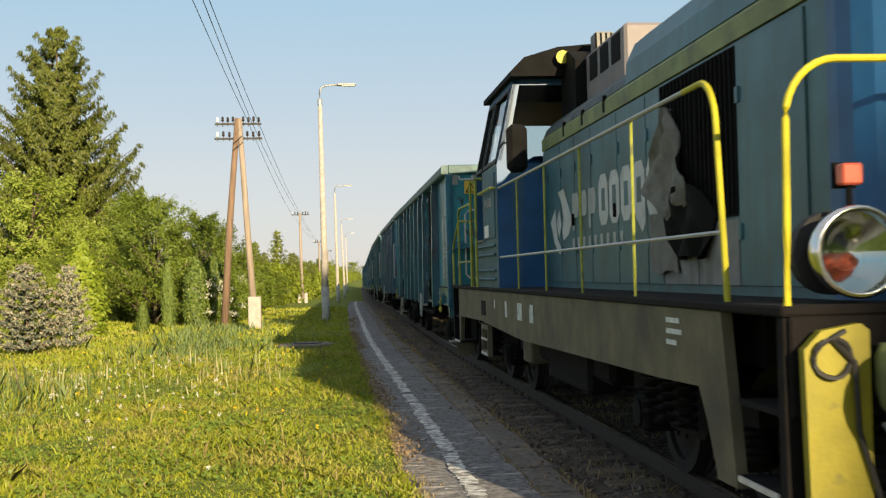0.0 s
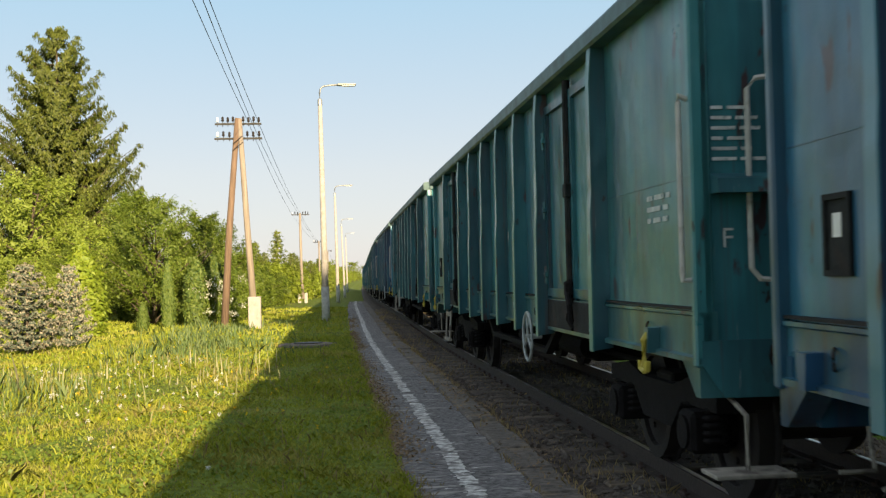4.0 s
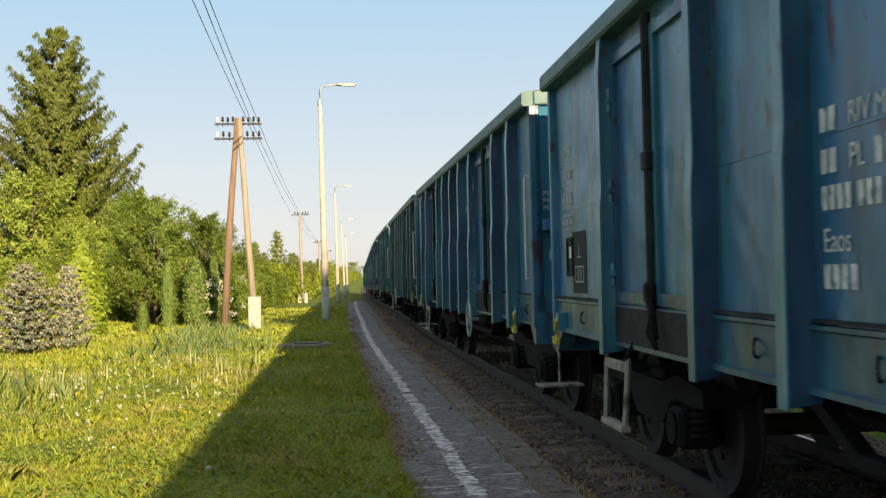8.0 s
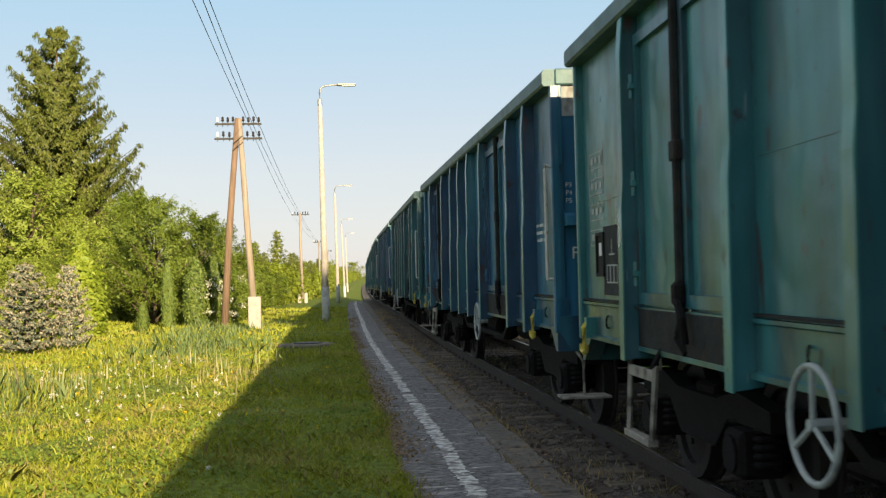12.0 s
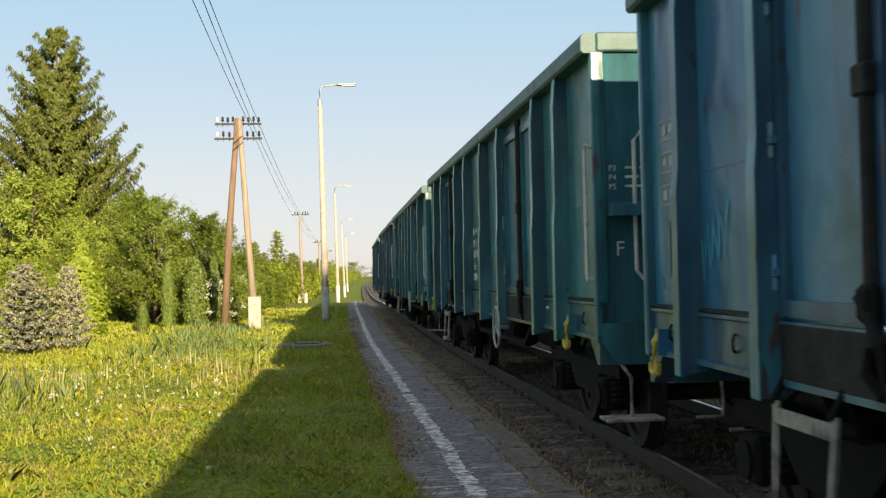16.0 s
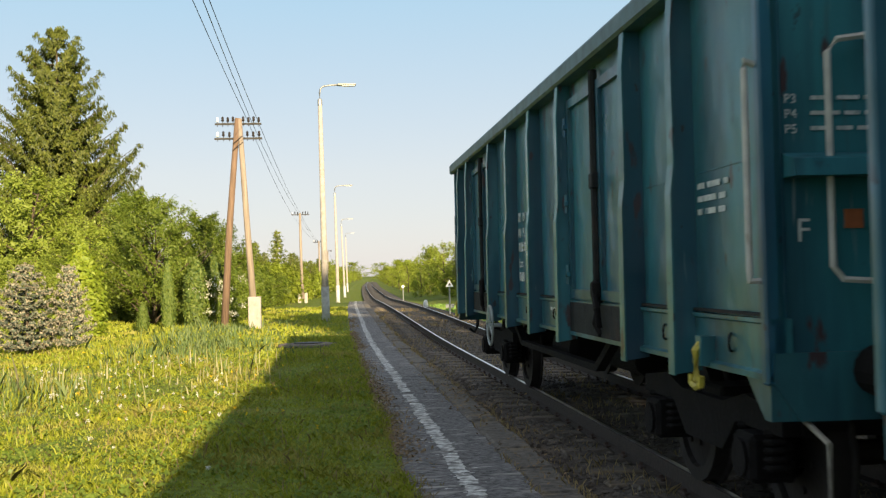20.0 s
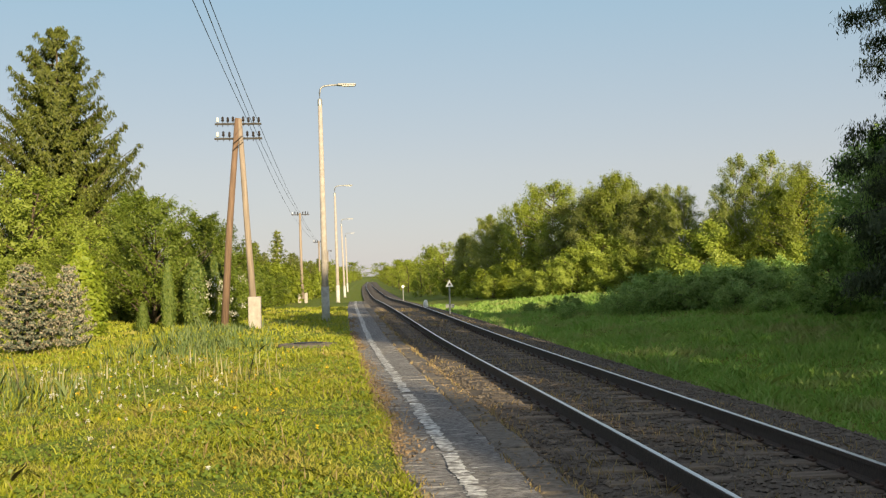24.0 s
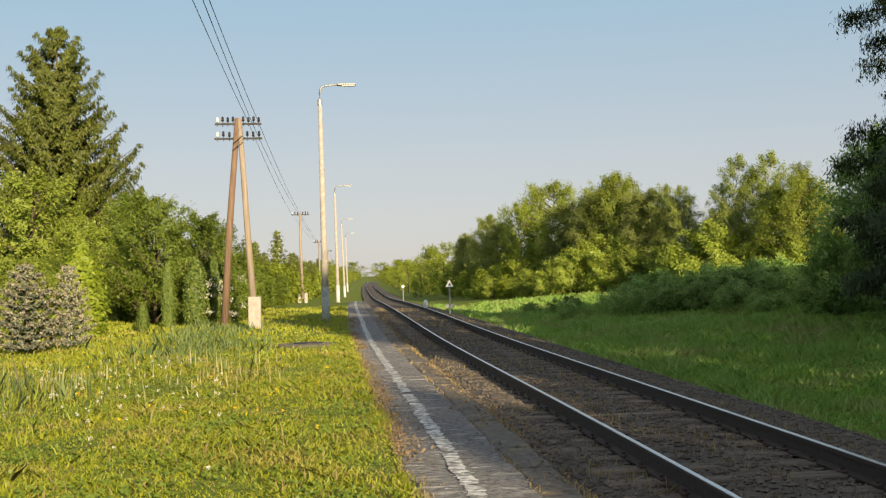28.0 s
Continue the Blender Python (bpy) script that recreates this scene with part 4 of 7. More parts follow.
    for i, (x, y, k, w) in enumerate(((19.2, 72, 0.84, 1.0), (20.3, 69, 0.74, 1.0), (22.2, 66, 0.62, 1.1), (12.6, 105, 0.92, 0.8), (16.2, 84, 0.86, 1.0), (11.4, 112, 0.78, 0.9), (24.4, 64, 0.75, 0.9), (13.2, 100, 0.8, 1.0), (14.9, 90, 0.6, 1.2))):
        place(ash, x, y, k, i * 83, w, **g)
    g = dict(label="slender birch with light drooping leaves", category="tree", group="birches")
    move(birch, 22.0, 63, 0.98, **g)
    for i, (x, y, k) in enumerate(((23.1, 61, 0.97), (24.1, 59, 0.87), (22.6, 62, 0.86), (20.1, 68, 0.82), (18.6, 75.5, 0.96), (19.6, 70, 0.86), (12.8, 104, 0.95), (21.6, 64.5, 0.8))):
        place(birch, x, y, k, i * 57, 1.0, **g)
    g = dict(label="pale green bush at the foot of the wood", category="bush", group="wood edge bushes")
    move(pale_bush, 13.0, 74, 1.0, **g)
    for i, (x, y, k) in enumerate(((14.6, 73, 1.35), (15.9, 70.5, 1.0), (17.2, 69, 1.25), (18.4, 65, 0.9), (19.6, 63, 1.35), (21.0, 60, 1.0), (12.4, 80, 0.9), (11.0, 88, 0.8), (22.3, 56, 1.1), (16.5, 73, 1.7), (19.9, 61, 1.7), (10.6, 96, 0.7))):
        place(pale_bush, x, y, k, i * 91, 1.15, **g)
    g = dict(label="green bush at the foot of the wood", category="bush", group="wood edge bushes")
    for i, (x, y, k) in enumerate(((15.2, 76, 1.5), (17.8, 72, 1.6), (18.8, 67, 1.4), (20.6, 63, 1.5), (22.9, 59, 1.4), (12.9, 86, 1.4), (11.7, 93, 1.3), (10.9, 104, 1.3), (24.3, 57, 1.5), (9.9, 112, 1.2))):
        place(bush if y < 75 else low_bush, x, y, k, i * 37, 1.2, **g)
    g = dict(label="distant tree in the woods along the line", category="tree", group="far woods")
    move(far, 10.4, 128, 0.75, **g)
    for i in range(40):
        y = 134 + i * 7.5 + (i * i) * 0.22
        cx = float(track_x(y))
        place(far, cx + 5.2 + (i * 5) % 4 * 1.5, y, 0.5 + 0.3 * ((i * 11) % 6) / 6, i * 77, 1.0, **g)
        place(far, cx - 7.2 - (i * 3) % 5 * 1.3, y + 4, 0.42 + 0.25 * ((i * 7) % 6) / 6, i * 37, 1.0, **g)
    for i in range(16):
        place(far, -120 + i * 15 + (i * 7) % 5, 620 + (i * 37) % 90, 1.3, i * 33, 2.0, **g)
    # shaded brambles and the near trees beyond the track
    g = dict(label="dark green bramble thicket in shade", category="bramble", group="brambles")
    move(bramble, 9.9, 42, 0.55, **g)
    for i, (x, y, k) in enumerate(((8.7, 45, 0.4), (11.0, 41, 0.7), (12.5, 40.5, 0.85), (11.2, 44, 0.8), (13.7, 39, 0.9), (12.9, 37.5, 0.6), (14.6, 40.5, 1.05), (15.8, 42, 1.1), (9.4, 49, 0.5), (12.6, 46, 1.0), (14.4, 44, 1.05), (8.2, 52, 0.35), (16.2, 38, 1.0), (13.4, 35.5, 0.45))):
        place(bramble, x, y, k, i * 67, 1.0, **g)
    g = dict(label="dense dark green tree in deep shade", category="tree", group="shaded trees")
    move(dark, 14.6, 29.5, 0.70, 0, 0.85, **g)
    for i, (x, y, k, w) in enumerate(((15.2, 31.5, 0.85, 1.0), (15.0, 27.5, 0.9, 0.9), (13.9, 32.2, 0.34, 1.3), (14.0, 27.4, 0.5, 1.0), (16.8, 29, 1.05, 1.1), (15.5, 23, 0.9, 1.1))):
        place(dark, x, y, k, i * 51, w, **g)
    move(larch, 13.85, 25.0, 1.0, 20, 1.0, label="tall dark conifer with hanging branches", category="tree")
    # woods behind the camera, beyond the track
    g = dict(label="tall broadleaf tree beyond the track", category="tree", group="trackside trees")
    for i, (x, y, k, w) in enumerate(SHADE):
        place(far, x, y, k, i * 59, w, **g)
    g = dict(label="tall slender poplar beyond the track", category="tree", group="trackside poplars")
    move(poplar, 14.25, -36.6, 1.72, 0, 0.55, **g)
    for i, (x, y, k, w) in enumerate(SLENDER):
        place(poplar, x, y, k, i * 59, w, **g)


SHADE = ((14.9, -43, 1.3, 0.7), (14.5, -5, 1.7, 0.6), (13.0, 8, 1.7, 0.8), (15, 14, 1.4, 0.9), (16.4, -52, 1.4, 0.8), (18.5, -60, 1.6, 0.9), (20, -8, 1.6, 1.1), (19, 3, 1.5, 1.1), (18, 15, 1.3, 1.1))
SLENDER = ((14.4, -34.2, 1.70, 0.5), (14.25, -30.6, 1.52, 0.6), (14.45, -28.2, 1.44, 0.45), (14.25, -25.0, 1.46, 0.55), (14.35, -21.9, 1.45, 0.6), (14.25, -19.0, 2.1, 0.54), (14.45, -15.3, 2.1, 0.66), (14.45, -11.5, 2.05, 0.66))


def build_grass():
    def left(x, y):
        return ((x < track_x(y) - 2.88)).astype(float)

    def rough(x, y):
        d = track_x(y) - x
        band = np.exp(-((d - 7.2 - 0.02 * y) / 1.0) ** 2) + np.exp(-((d - 10.5) / 1.3) ** 2) * 0.4
        return np.clip(band, 0, 1) * (x < track_x(y) - 3.2)

    def right(x, y):
        return np.clip((x - track_x(y) - 2.2) / 0.7, 0, 1)
    blades("lawn_grass", 210000, (-12, 0.6, 6.5, 30), 0.062, "grass_blade", "short uneven sunlit lawn grass", 31, 0.0045, left, 0.8)
    blades("lawn_grass", 48000, (-20, 0.6, 22, 60), 0.10, "grass_blade", "short uneven sunlit lawn grass", 32, 0.008, left)
    blades("tall_grass", 36000, (-16, 0.4, 9, 48), 0.15, "grass_blade", "tall rough grass tufts along the lawn", 33, 0.005, rough, 0.3)
    blades("meadow_grass", 150000, (4, 26, 7, 75), 0.17, "grass_tall", "rough meadow grass beyond the track", 34, 0.012, right)
    blades("meadow_grass", 60000, (5.3, 15, 8, 34), 0.12, "grass_tall", "rough meadow grass beyond the track", 42, 0.008, right, 0.7)
    blades("dry_grass", 8000, (-10, 0.6, 6.5, 27), 0.10, "grass_dry", "dry straw-coloured grass stalks", 35, 0.004, left)

    def edge(x, y):
        d = track_x(y) - x
        return np.clip(np.exp(-((d - 2.86) / 0.10) ** 2) + 0.3 * np.exp(-((d - 2.72) / 0.13) ** 2) * (np.sin(y * 3.1) + np.sin(y * 1.3) > 0.1) + 0.5 * np.exp(-((d - 1.68) / 0.05) ** 2), 0, 1)
    blades("dry_verge", 42000, (0.0, 1.4, 6, 50), 0.045, "grass_dry", "dry brown grass fringe along the slabs", 38, 0.004, edge)
    def seam(x, y):
        d = track_x(y) - x
        return np.clip(np.exp(-((d - 2.01) / 0.03) ** 2) * (np.sin(y * 2.3) + np.sin(y * 0.9) > 0.1) + 0.8 * np.exp(-((d - 1.66) / 0.08) ** 2) * (np.sin(y * 1.7 + 1) > -0.2), 0, 1)
    blades("seam_weeds", 26000, (0.8, 2.6, 6, 45), 0.055, "grass_dry", "dry weeds in the seam beside the slabs", 41, 0.004, seam)
    def fringe(x, y):
        d = track_x(y) - x
        return np.exp(-((d - 2.92) / 0.07) ** 2)
    blades("verge_grass", 50000, (0.0, 1.2, 6, 60), 0.06, "grass_blade", "grass growing over the slab edge", 36, 0.005, fringe)

    def weeds(x, y):
        d = np.abs(x - track_x(y))
        return ((d < 1.6) & (np.abs(d - 0.7525) > 0.06) & (np.sin(x * 5 + y * 1.7) * np.sin(y * 0.9) + 0.5 * np.sin(y * 10.47 + 1.0) > 0.05)).astype(float) * 0.6
    blades("track_weeds", 34000, (1.2, 5.5, 5, 60), 0.075, "grass_dry", "dry weeds between the sleepers", 37, 0.004, weeds)
    def lush(x, y):
        return np.clip(np.exp(-((x + 3.4) / 1.3) ** 2 - ((y - 25.5) / 3.5) ** 2) + np.exp(-((x + 3.9) / 0.9) ** 2 - ((y - 33) / 3.5) ** 2) + 0.8 * np.exp(-((x + 5.3) / 1.4) ** 2 - ((y - 15.5) / 1.6) ** 2), 0, 1)
    blades("tall_grass", 26000, (-8, 0, 11, 40), 0.26, "grass_lush", "tall lush blue-green grass tufts on the lawn", 39, 0.007, lush, 0.3)

    def stalks(x, y):
        return np.clip(np.exp(-((y - 17.5 - 0.5 * (x + 3)) / 2.2) ** 2), 0, 1) * (x < -1.0)
    blades("dry_stalks", 1300, (-6.5, -0.5, 11, 26), 0.30, "stalk", "pale bare dandelion and grass stalks", 40, 0.006, stalks, 0.12)
    rng = np.random.default_rng(14)
    n = 60000
    y = 6.5 + 24 * rng.random(n) ** 1.7
    x = -12 + 12.6 * rng.random(n)
    clump = np.sin(x * 3.1 + 2 * np.sin(y * 1.3)) * np.sin(y * 2.3 + 1.7 * np.sin(x)) + rng.normal(0, 0.4, n)
    keep = (clump > 0.25) & (x < track_x(y) - 2.95)
    x, y = x[keep], y[keep]
    c = np.stack([x, y, ground_z(x, y) + rng.uniform(0.02, 0.07, len(x))], 1)
    tagged(raw_mesh("clover", leaves(rng, c, 2, 0.008, 0.017, 0, 0.3, np.tile([0.1, -0.5, 1.0], (len(c), 1)), 0.8), 4, "clover"), "patches of clover and broad-leaved weeds in the lawn", "clover", kind="stuff")
    # fallen leaves and dry litter along the slab edges
    rng = np.random.default_rng(12)
    n = 16000
    s = 5 + 36 * rng.random(n) ** 1.3
    where = rng.random(n)
    off = np.where(where < 0.55, -2.9 + np.abs(rng.normal(0, 0.13, n)), np.where(where < 0.76, -1.75 + rng.normal(0, 0.16, n), rng.uniform(-1.6, 1.5, n)))
    off = np.where(np.abs(np.abs(off) - 0.7525) < 0.1, off * 0.5, off)
    keep = np.sin(s * 1.3 + off * 2) + np.sin(s * 0.47 + 1.0) + rng.normal(0, 0.6, n) > -0.2
    s, off = s[keep], off[keep]
    th = np.interp(s, ARC, TURN)
    px, py = np.interp(s, ARC, LX) + off * np.cos(th), np.interp(s, ARC, LY) - off * np.sin(th)
    pz = np.where(off < -1.66, 0.006, bed_height(off) + 0.03) + rng.uniform(0, 0.012, len(s)) + fall(py)
    c = np.stack([px, py, pz], 1)
    tagged(raw_mesh("leaf_litter", leaves(rng, c, 1, 0.004, 0.017, 0, 0.25, np.tile([0, 0, 1.0], (len(c), 1)), 0.6), 4, "litter"), "dry orange-brown leaf litter along the slabs", "leaf litter", kind="stuff")
    # flowers
    rng = np.random.default_rng(8)
    for name, mat, label, n in (("dandelions", "dandelion", "yellow dandelion flowers in the grass", 60), ("dandelion_clocks", "seed_head", "white dandelion seed heads in the grass", 90)):
        y = 10 + 22 * rng.random(n)
        if mat == "seed_head":
            y = rng.normal(16.5, 2.6, n)
        x = -rng.random(n) * y * 0.33
        if mat == "seed_head":
            x = -(0.10 + 0.18 * rng.random(n)) * y
        z = ground_z(x, y) + rng.uniform(0.08, 0.24 if mat == "seed_head" else 0.12, n)
        c = np.stack([x, y, z], 1)
        tagged(raw_mesh(name, leaves(rng, c, 12, 0.009, 0.012), 4, mat), label, "flowers", kind="stuff")


# ---- posts and signs ----
def lamp_post(x, y, lean):
    root = empty("street_lamp", pose(x, y, float(ground_z(x, y)) - 0.05, 0, lean, 0), label="tall concrete lamp post with a flat lamp head", category="lamp post", group="lamp posts")
    bm = B()
    tube(bm, [(0, 0, -0.3), (0, 0, 3.0), (0, 0, 7.75)], 0.14, 10, 0.075)
    part("pole", bm, "concrete", root, "tapered pale concrete pole", True)
    # paler sleeve round the lowest 1.25 m of the pole
    bm = B()
    lathe(bm, [(0.143, -0.1), (0.141, 0.6), (0.1385, 1.25), (0.133, 1.26)], 10)
    part("whitewash", bm, "whitewash", root, "paler lower end of the pole", True)
    bm = B()
    lathe(bm, [(0.085, 7.6), (0.085, 7.8), (0.05, 7.85)], 10)
    part("collar", bm, "galvanised", root)
    bm = B()
    tube(bm, [(0, 0, 7.7), (0, 0, 8.05), (0.03, 0, 8.2), (0.12, 0, 8.28), (0.3, 0, 8.31), (0.7, 0, 8.33)], 0.032, 8)
    part("arm", bm, "galvanised", root, smooth=True)
    bm = B()
    box(bm, 0.62, 1.28, -0.12, 0.12, 8.29, 8.37, 0.03)
    head = part("lamp_head", bm, "galvanised", root, "flat grey lamp head")
    bm = B()
    box(bm, 0.78, 1.24, -0.09, 0.09, 8.265, 8.292, 0.01)
    part("diffuser", bm, "sign_white", head)


def cross_arm(root, xc, z, half, per):
    bm = B()
    box(bm, xc - half, xc + half, -0.03, 0.03, z - 0.03, z + 0.03, 0.006)
    arm = part("cross_arm", bm, "iron", root, "dark steel cross arm")
    for i in range(per):
        x = xc - half + 2 * half * (i + 0.5) / per
        if abs(x - xc) < 0.13:
            continue
        up = 0.02 if i % 2 else 0.0
        bm = B()
        tube(bm, [(x, 0, z - 0.08), (x, 0, z + 0.1 + up)], 0.012, 5)
        part("pin", bm, "iron", arm)
        bm = B()
        lathe(bm, [(0.03, z + 0.06 + up), (0.045, z + 0.1 + up), (0.03, z + 0.14 + up), (0.042, z + 0.17 + up), (0.02, z + 0.215 + up)], 8, centre=(x, 0, 0))
        part("insulator", bm, "ceramic_white" if i == 0 else "ceramic", arm, smooth=True)


def build_posts():
    lamp_post(-0.92, 40.0, -0.4)
    lamp_post(-0.98, 81.0, -0.6)
    lamp_post(-0.75, 121.0, -1.6)
    lamp_post(-0.6, 161.0, -1.0)
    # leaning pair of poles
    g = dict(category="telegraph pole", group="telegraph poles")
    z0 = float(ground_z(-3.5, 36))
    a = empty("telegraph_pole", pose(-3.5, 36, z0), label="wooden telegraph pole of two leaning legs with a concrete foot", **g)
    bm = B()
    tube(bm, [(-0.5, 0, -0.2), (-0.27, 0, 3.2), (0.04, 0, 6.62)], 0.125, 10, 0.085)
    part("leg", bm, "wood_pole", a, "red-brown wooden leg", True)
    bm = B()
    tube(bm, [(0.45, 0, 0.4), (0.28, 0, 3.2), (0.1, 0, 6.6)], 0.115, 10, 0.08)
    part("leg", bm, "wood_pole_pale", a, "pale weathered wooden leg", True)
    bm = B()
    box(bm, 0.27, 0.66, -0.2, 0.1, -0.3, 1.02, 0.02)
    part("concrete_foot", bm, "concrete", a, "pale concrete foot")
    bm = B()
    for z in (5.75, 5.95):
        tube(bm, [(-0.1, -0.1, z - 0.15), (0.2, -0.12, z + 0.1), (0.2, 0.12, z + 0.1), (-0.1, 0.1, z - 0.15), (-0.1, -0.1, z - 0.15)], 0.012, 4)
    part("wire_binding", bm, "iron", a)
    cross_arm(a, 0.06, 6.44, 0.72, 9)
    cross_arm(a, 0.06, 5.98, 0.74, 8)
    for x, y, h in ((-3.66, 84, 6.6), (-3.6, 130, 6.3), (-3.6, 178, 6.3)):
        zz = float(ground_z(x, y))
        p = empty("telegraph_pole", pose(x, y, zz), label="single wooden telegraph pole with a concrete foot", **g)
        bm = B()
        tube(bm, [(0.08, 0, 0.3), (0, 0, h * 0.5), (-0.02, 0, h)], 0.12, 8, 0.08)
        part("leg", bm, "wood_pole_pale", p, smooth=True)
        bm = B()
        box(bm, -0.28, -0.05, -0.15, 0.15, -0.3, 0.75, 0.02)
        box(bm, 0.19, 0.42, -0.15, 0.15, -0.3, 0.75, 0.02)
        part("concrete_foot", bm, "concrete", p)
        cross_arm(p, 0.0, h - 0.12, 0.66, 7)
    # wires
    runs = (
        ((0.05, -14, 6.75), (-3.15, 36, 6.50), (-4.28, 84, 6.24), (-4.05, 130, 5.62), (-3.9, 178, 5.5), (-3.9, 240, 5.4)),
        ((0.05, -14, 6.75), (-3.01, 36, 6.43), (-3.79, 84, 6.25), (-3.9, 130, 5.62), (-3.75, 178, 5.5), (-3.75, 240, 5.4)),
        ((0.05, -14, 6.75), (-2.83, 36, 6.48), (-3.64, 84, 6.23), (-3.7, 130, 5.62), (-3.6, 178, 5.5), (-3.6, 240, 5.4)))
    near = (-2.5957, -2.4061, -2.3112)
    for stops, x_near in zip(runs, near):
        # the first span runs through the place at which it crosses above the lawn
        (x1, y1, z1), q = stops[1], 19.58
        stops = (((x1 + (x_near - x1) * (y1 + 14) / (y1 - q)), -14, 6.75),) + stops[1:]
        bm = B()
        pts = []
        for (x0, y0, z0), (x1, y1, z1) in zip(stops, stops[1:]):
            sag = 0.33 if y0 < 0 else 0.22
            for k in range(16):
                f = k / 16
                pts.append((x0 + (x1 - x0) * f, y0 + (y1 - y0) * f, z0 + (z1 - z0) * f - sag * 4 * f * (1 - f)))
        tube(bm, pts, 0.008, 4)
        tagged(part("overhead_wire", bm, "wire"), "thin telegraph wire strung between poles", "wire", group="overhead wires")
    # cover slab beside the platform
    m = empty("concrete_cover", pose(-1.0, 25.7, float(ground_z(-1.0, 25.7))), label="low dark round concrete cover in the grass", category="cover")
    bm = B()
    lathe(bm, [(0.66, -0.1), (0.68, 0.02), (0.64, 0.06), (0.1, 0.075)], 20)
    part("rim", bm, "concrete_dark", m)
    bm = B()
    lathe(bm, [(0.32, 0.07), (0.32, 0.085), (0.28, 0.09)], 16)
    part("lid", bm, "iron", m)
    # signs on the right of the track
    def post_sign(name, x, y, h, shape, label):
        root = empty(name, pose(x, y, float(ground_z(x, y))), label=label, category="railway sign", group="trackside signs")
        bm = B()
        tube(bm, [(0, 0.02, -0.2), (0, 0.02, h)], 0.035, 8)
        part("post", bm, "galvanised", root)
        bm = B()
        prism(bm, [(u, h + v) for u, v in shape], "y", -0.03, -0.015)
        part("plate", bm, "sign_white", root, "white plate")
        return root, h
    root, h = post_sign("triangle_sign", 4.2, 49, 1.56, ((-0.17, -0.16), (0.17, -0.16), (0.0, 0.15)), "small white triangle sign with black mark on a post")
    bm = B()
    prism(bm, [(-0.05, h - 0.10), (0.05, h - 0.10), (0.03, h - 0.01), (-0.03, h - 0.01)], "y", -0.036, -0.03)
    part("mark", bm, "sign_black", root)
    bm = B()
    box(bm, -0.18, 0.18, 0.0, 0.015, 0.5, 0.66)
    part("lower_plate", bm, "galvanised", root)
    post_sign("diamond_sign", 4.12, 92, 1.45, ((-0.15, 0), (0, -0.15), (0.15, 0), (0, 0.15)), "small white diamond sign on a post")
    st = empty("marker_stone", pose(4.06, 63, float(ground_z(4.06, 63)) + 0.05), label="white painted marker stone beside the track", category="marker")
    bm = B()
    lathe(bm, [(0.12, -0.3), (0.13, 0.35), (0.12, 0.48), (0.06, 0.58)], 10)
    part("stone", bm, "sign_white", st, smooth=True)


# ---- goods train ----
def wheelset(parent, y, r=0.46, name="wheelset"):
    bm = B()
    tube(bm, [(-1.0, 0, 0), (1.0, 0, 0)], 0.075, 10)
    for sx in (-1, 1):
        c = sx * 0.75
        lathe(bm, [(0.12, c - sx * 0.06), (0.12, c + sx * 0.07), (r * 0.78, c + sx * 0.03), (r * 0.80, c + sx * 0.065), (r, c + sx * 0.065), (r, c - sx * 0.04), (r + 0.03, c - sx * 0.05), (r + 0.03, c - sx * 0.07), (r * 0.8, c - sx * 0.07), (r * 0.78, c - sx * 0.02)], 24, "x")
        for k in range(6):
            a = 2 * math.pi * k / 6
            lathe(bm, [(0.025, c + sx * 0.05), (0.025, c + sx * 0.075)], 6, "x", (0, math.cos(a) * 0.2, math.sin(a) * 0.2))
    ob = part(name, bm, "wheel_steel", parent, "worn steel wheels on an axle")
    ob.location = (0, y, r)
    return ob


def coil(bm, x, y, z0, z1, r=0.075, turns=5, t=0.018):
    n = turns * 8
    tube(bm, [(x + r * math.cos(i * math.pi / 4), y + r * math.sin(i * math.pi / 4), z0 + (z1 - z0) * i / n) for i in range(n + 1)], t, 4)


def bogie(parent, y):
    bm = B()
    box(bm, -1.0, 1.0, -0.2, 0.2, 0.5, 0.78, 0.02)
    ob = part("bogie", bm, "chassis", parent, "dirty cast bogie, colour darkened for the shade beneath")
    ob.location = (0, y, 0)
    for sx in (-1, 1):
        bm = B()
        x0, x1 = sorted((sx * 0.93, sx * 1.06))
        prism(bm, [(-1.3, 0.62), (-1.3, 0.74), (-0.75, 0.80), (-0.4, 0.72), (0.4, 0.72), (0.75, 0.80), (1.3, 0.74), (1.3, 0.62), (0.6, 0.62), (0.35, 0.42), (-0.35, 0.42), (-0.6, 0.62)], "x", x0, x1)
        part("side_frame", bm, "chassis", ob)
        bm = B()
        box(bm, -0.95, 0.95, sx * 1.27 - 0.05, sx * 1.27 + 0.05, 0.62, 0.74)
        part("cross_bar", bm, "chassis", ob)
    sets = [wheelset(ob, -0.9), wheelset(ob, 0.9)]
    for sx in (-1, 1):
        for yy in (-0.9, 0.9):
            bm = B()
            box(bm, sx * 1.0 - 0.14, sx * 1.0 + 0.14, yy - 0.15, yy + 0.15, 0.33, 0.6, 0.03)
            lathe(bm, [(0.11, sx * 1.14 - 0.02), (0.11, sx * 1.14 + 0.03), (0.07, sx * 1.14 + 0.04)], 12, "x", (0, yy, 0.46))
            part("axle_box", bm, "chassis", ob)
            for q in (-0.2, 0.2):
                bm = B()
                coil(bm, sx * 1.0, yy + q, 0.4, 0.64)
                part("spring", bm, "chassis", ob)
    return ob, sets


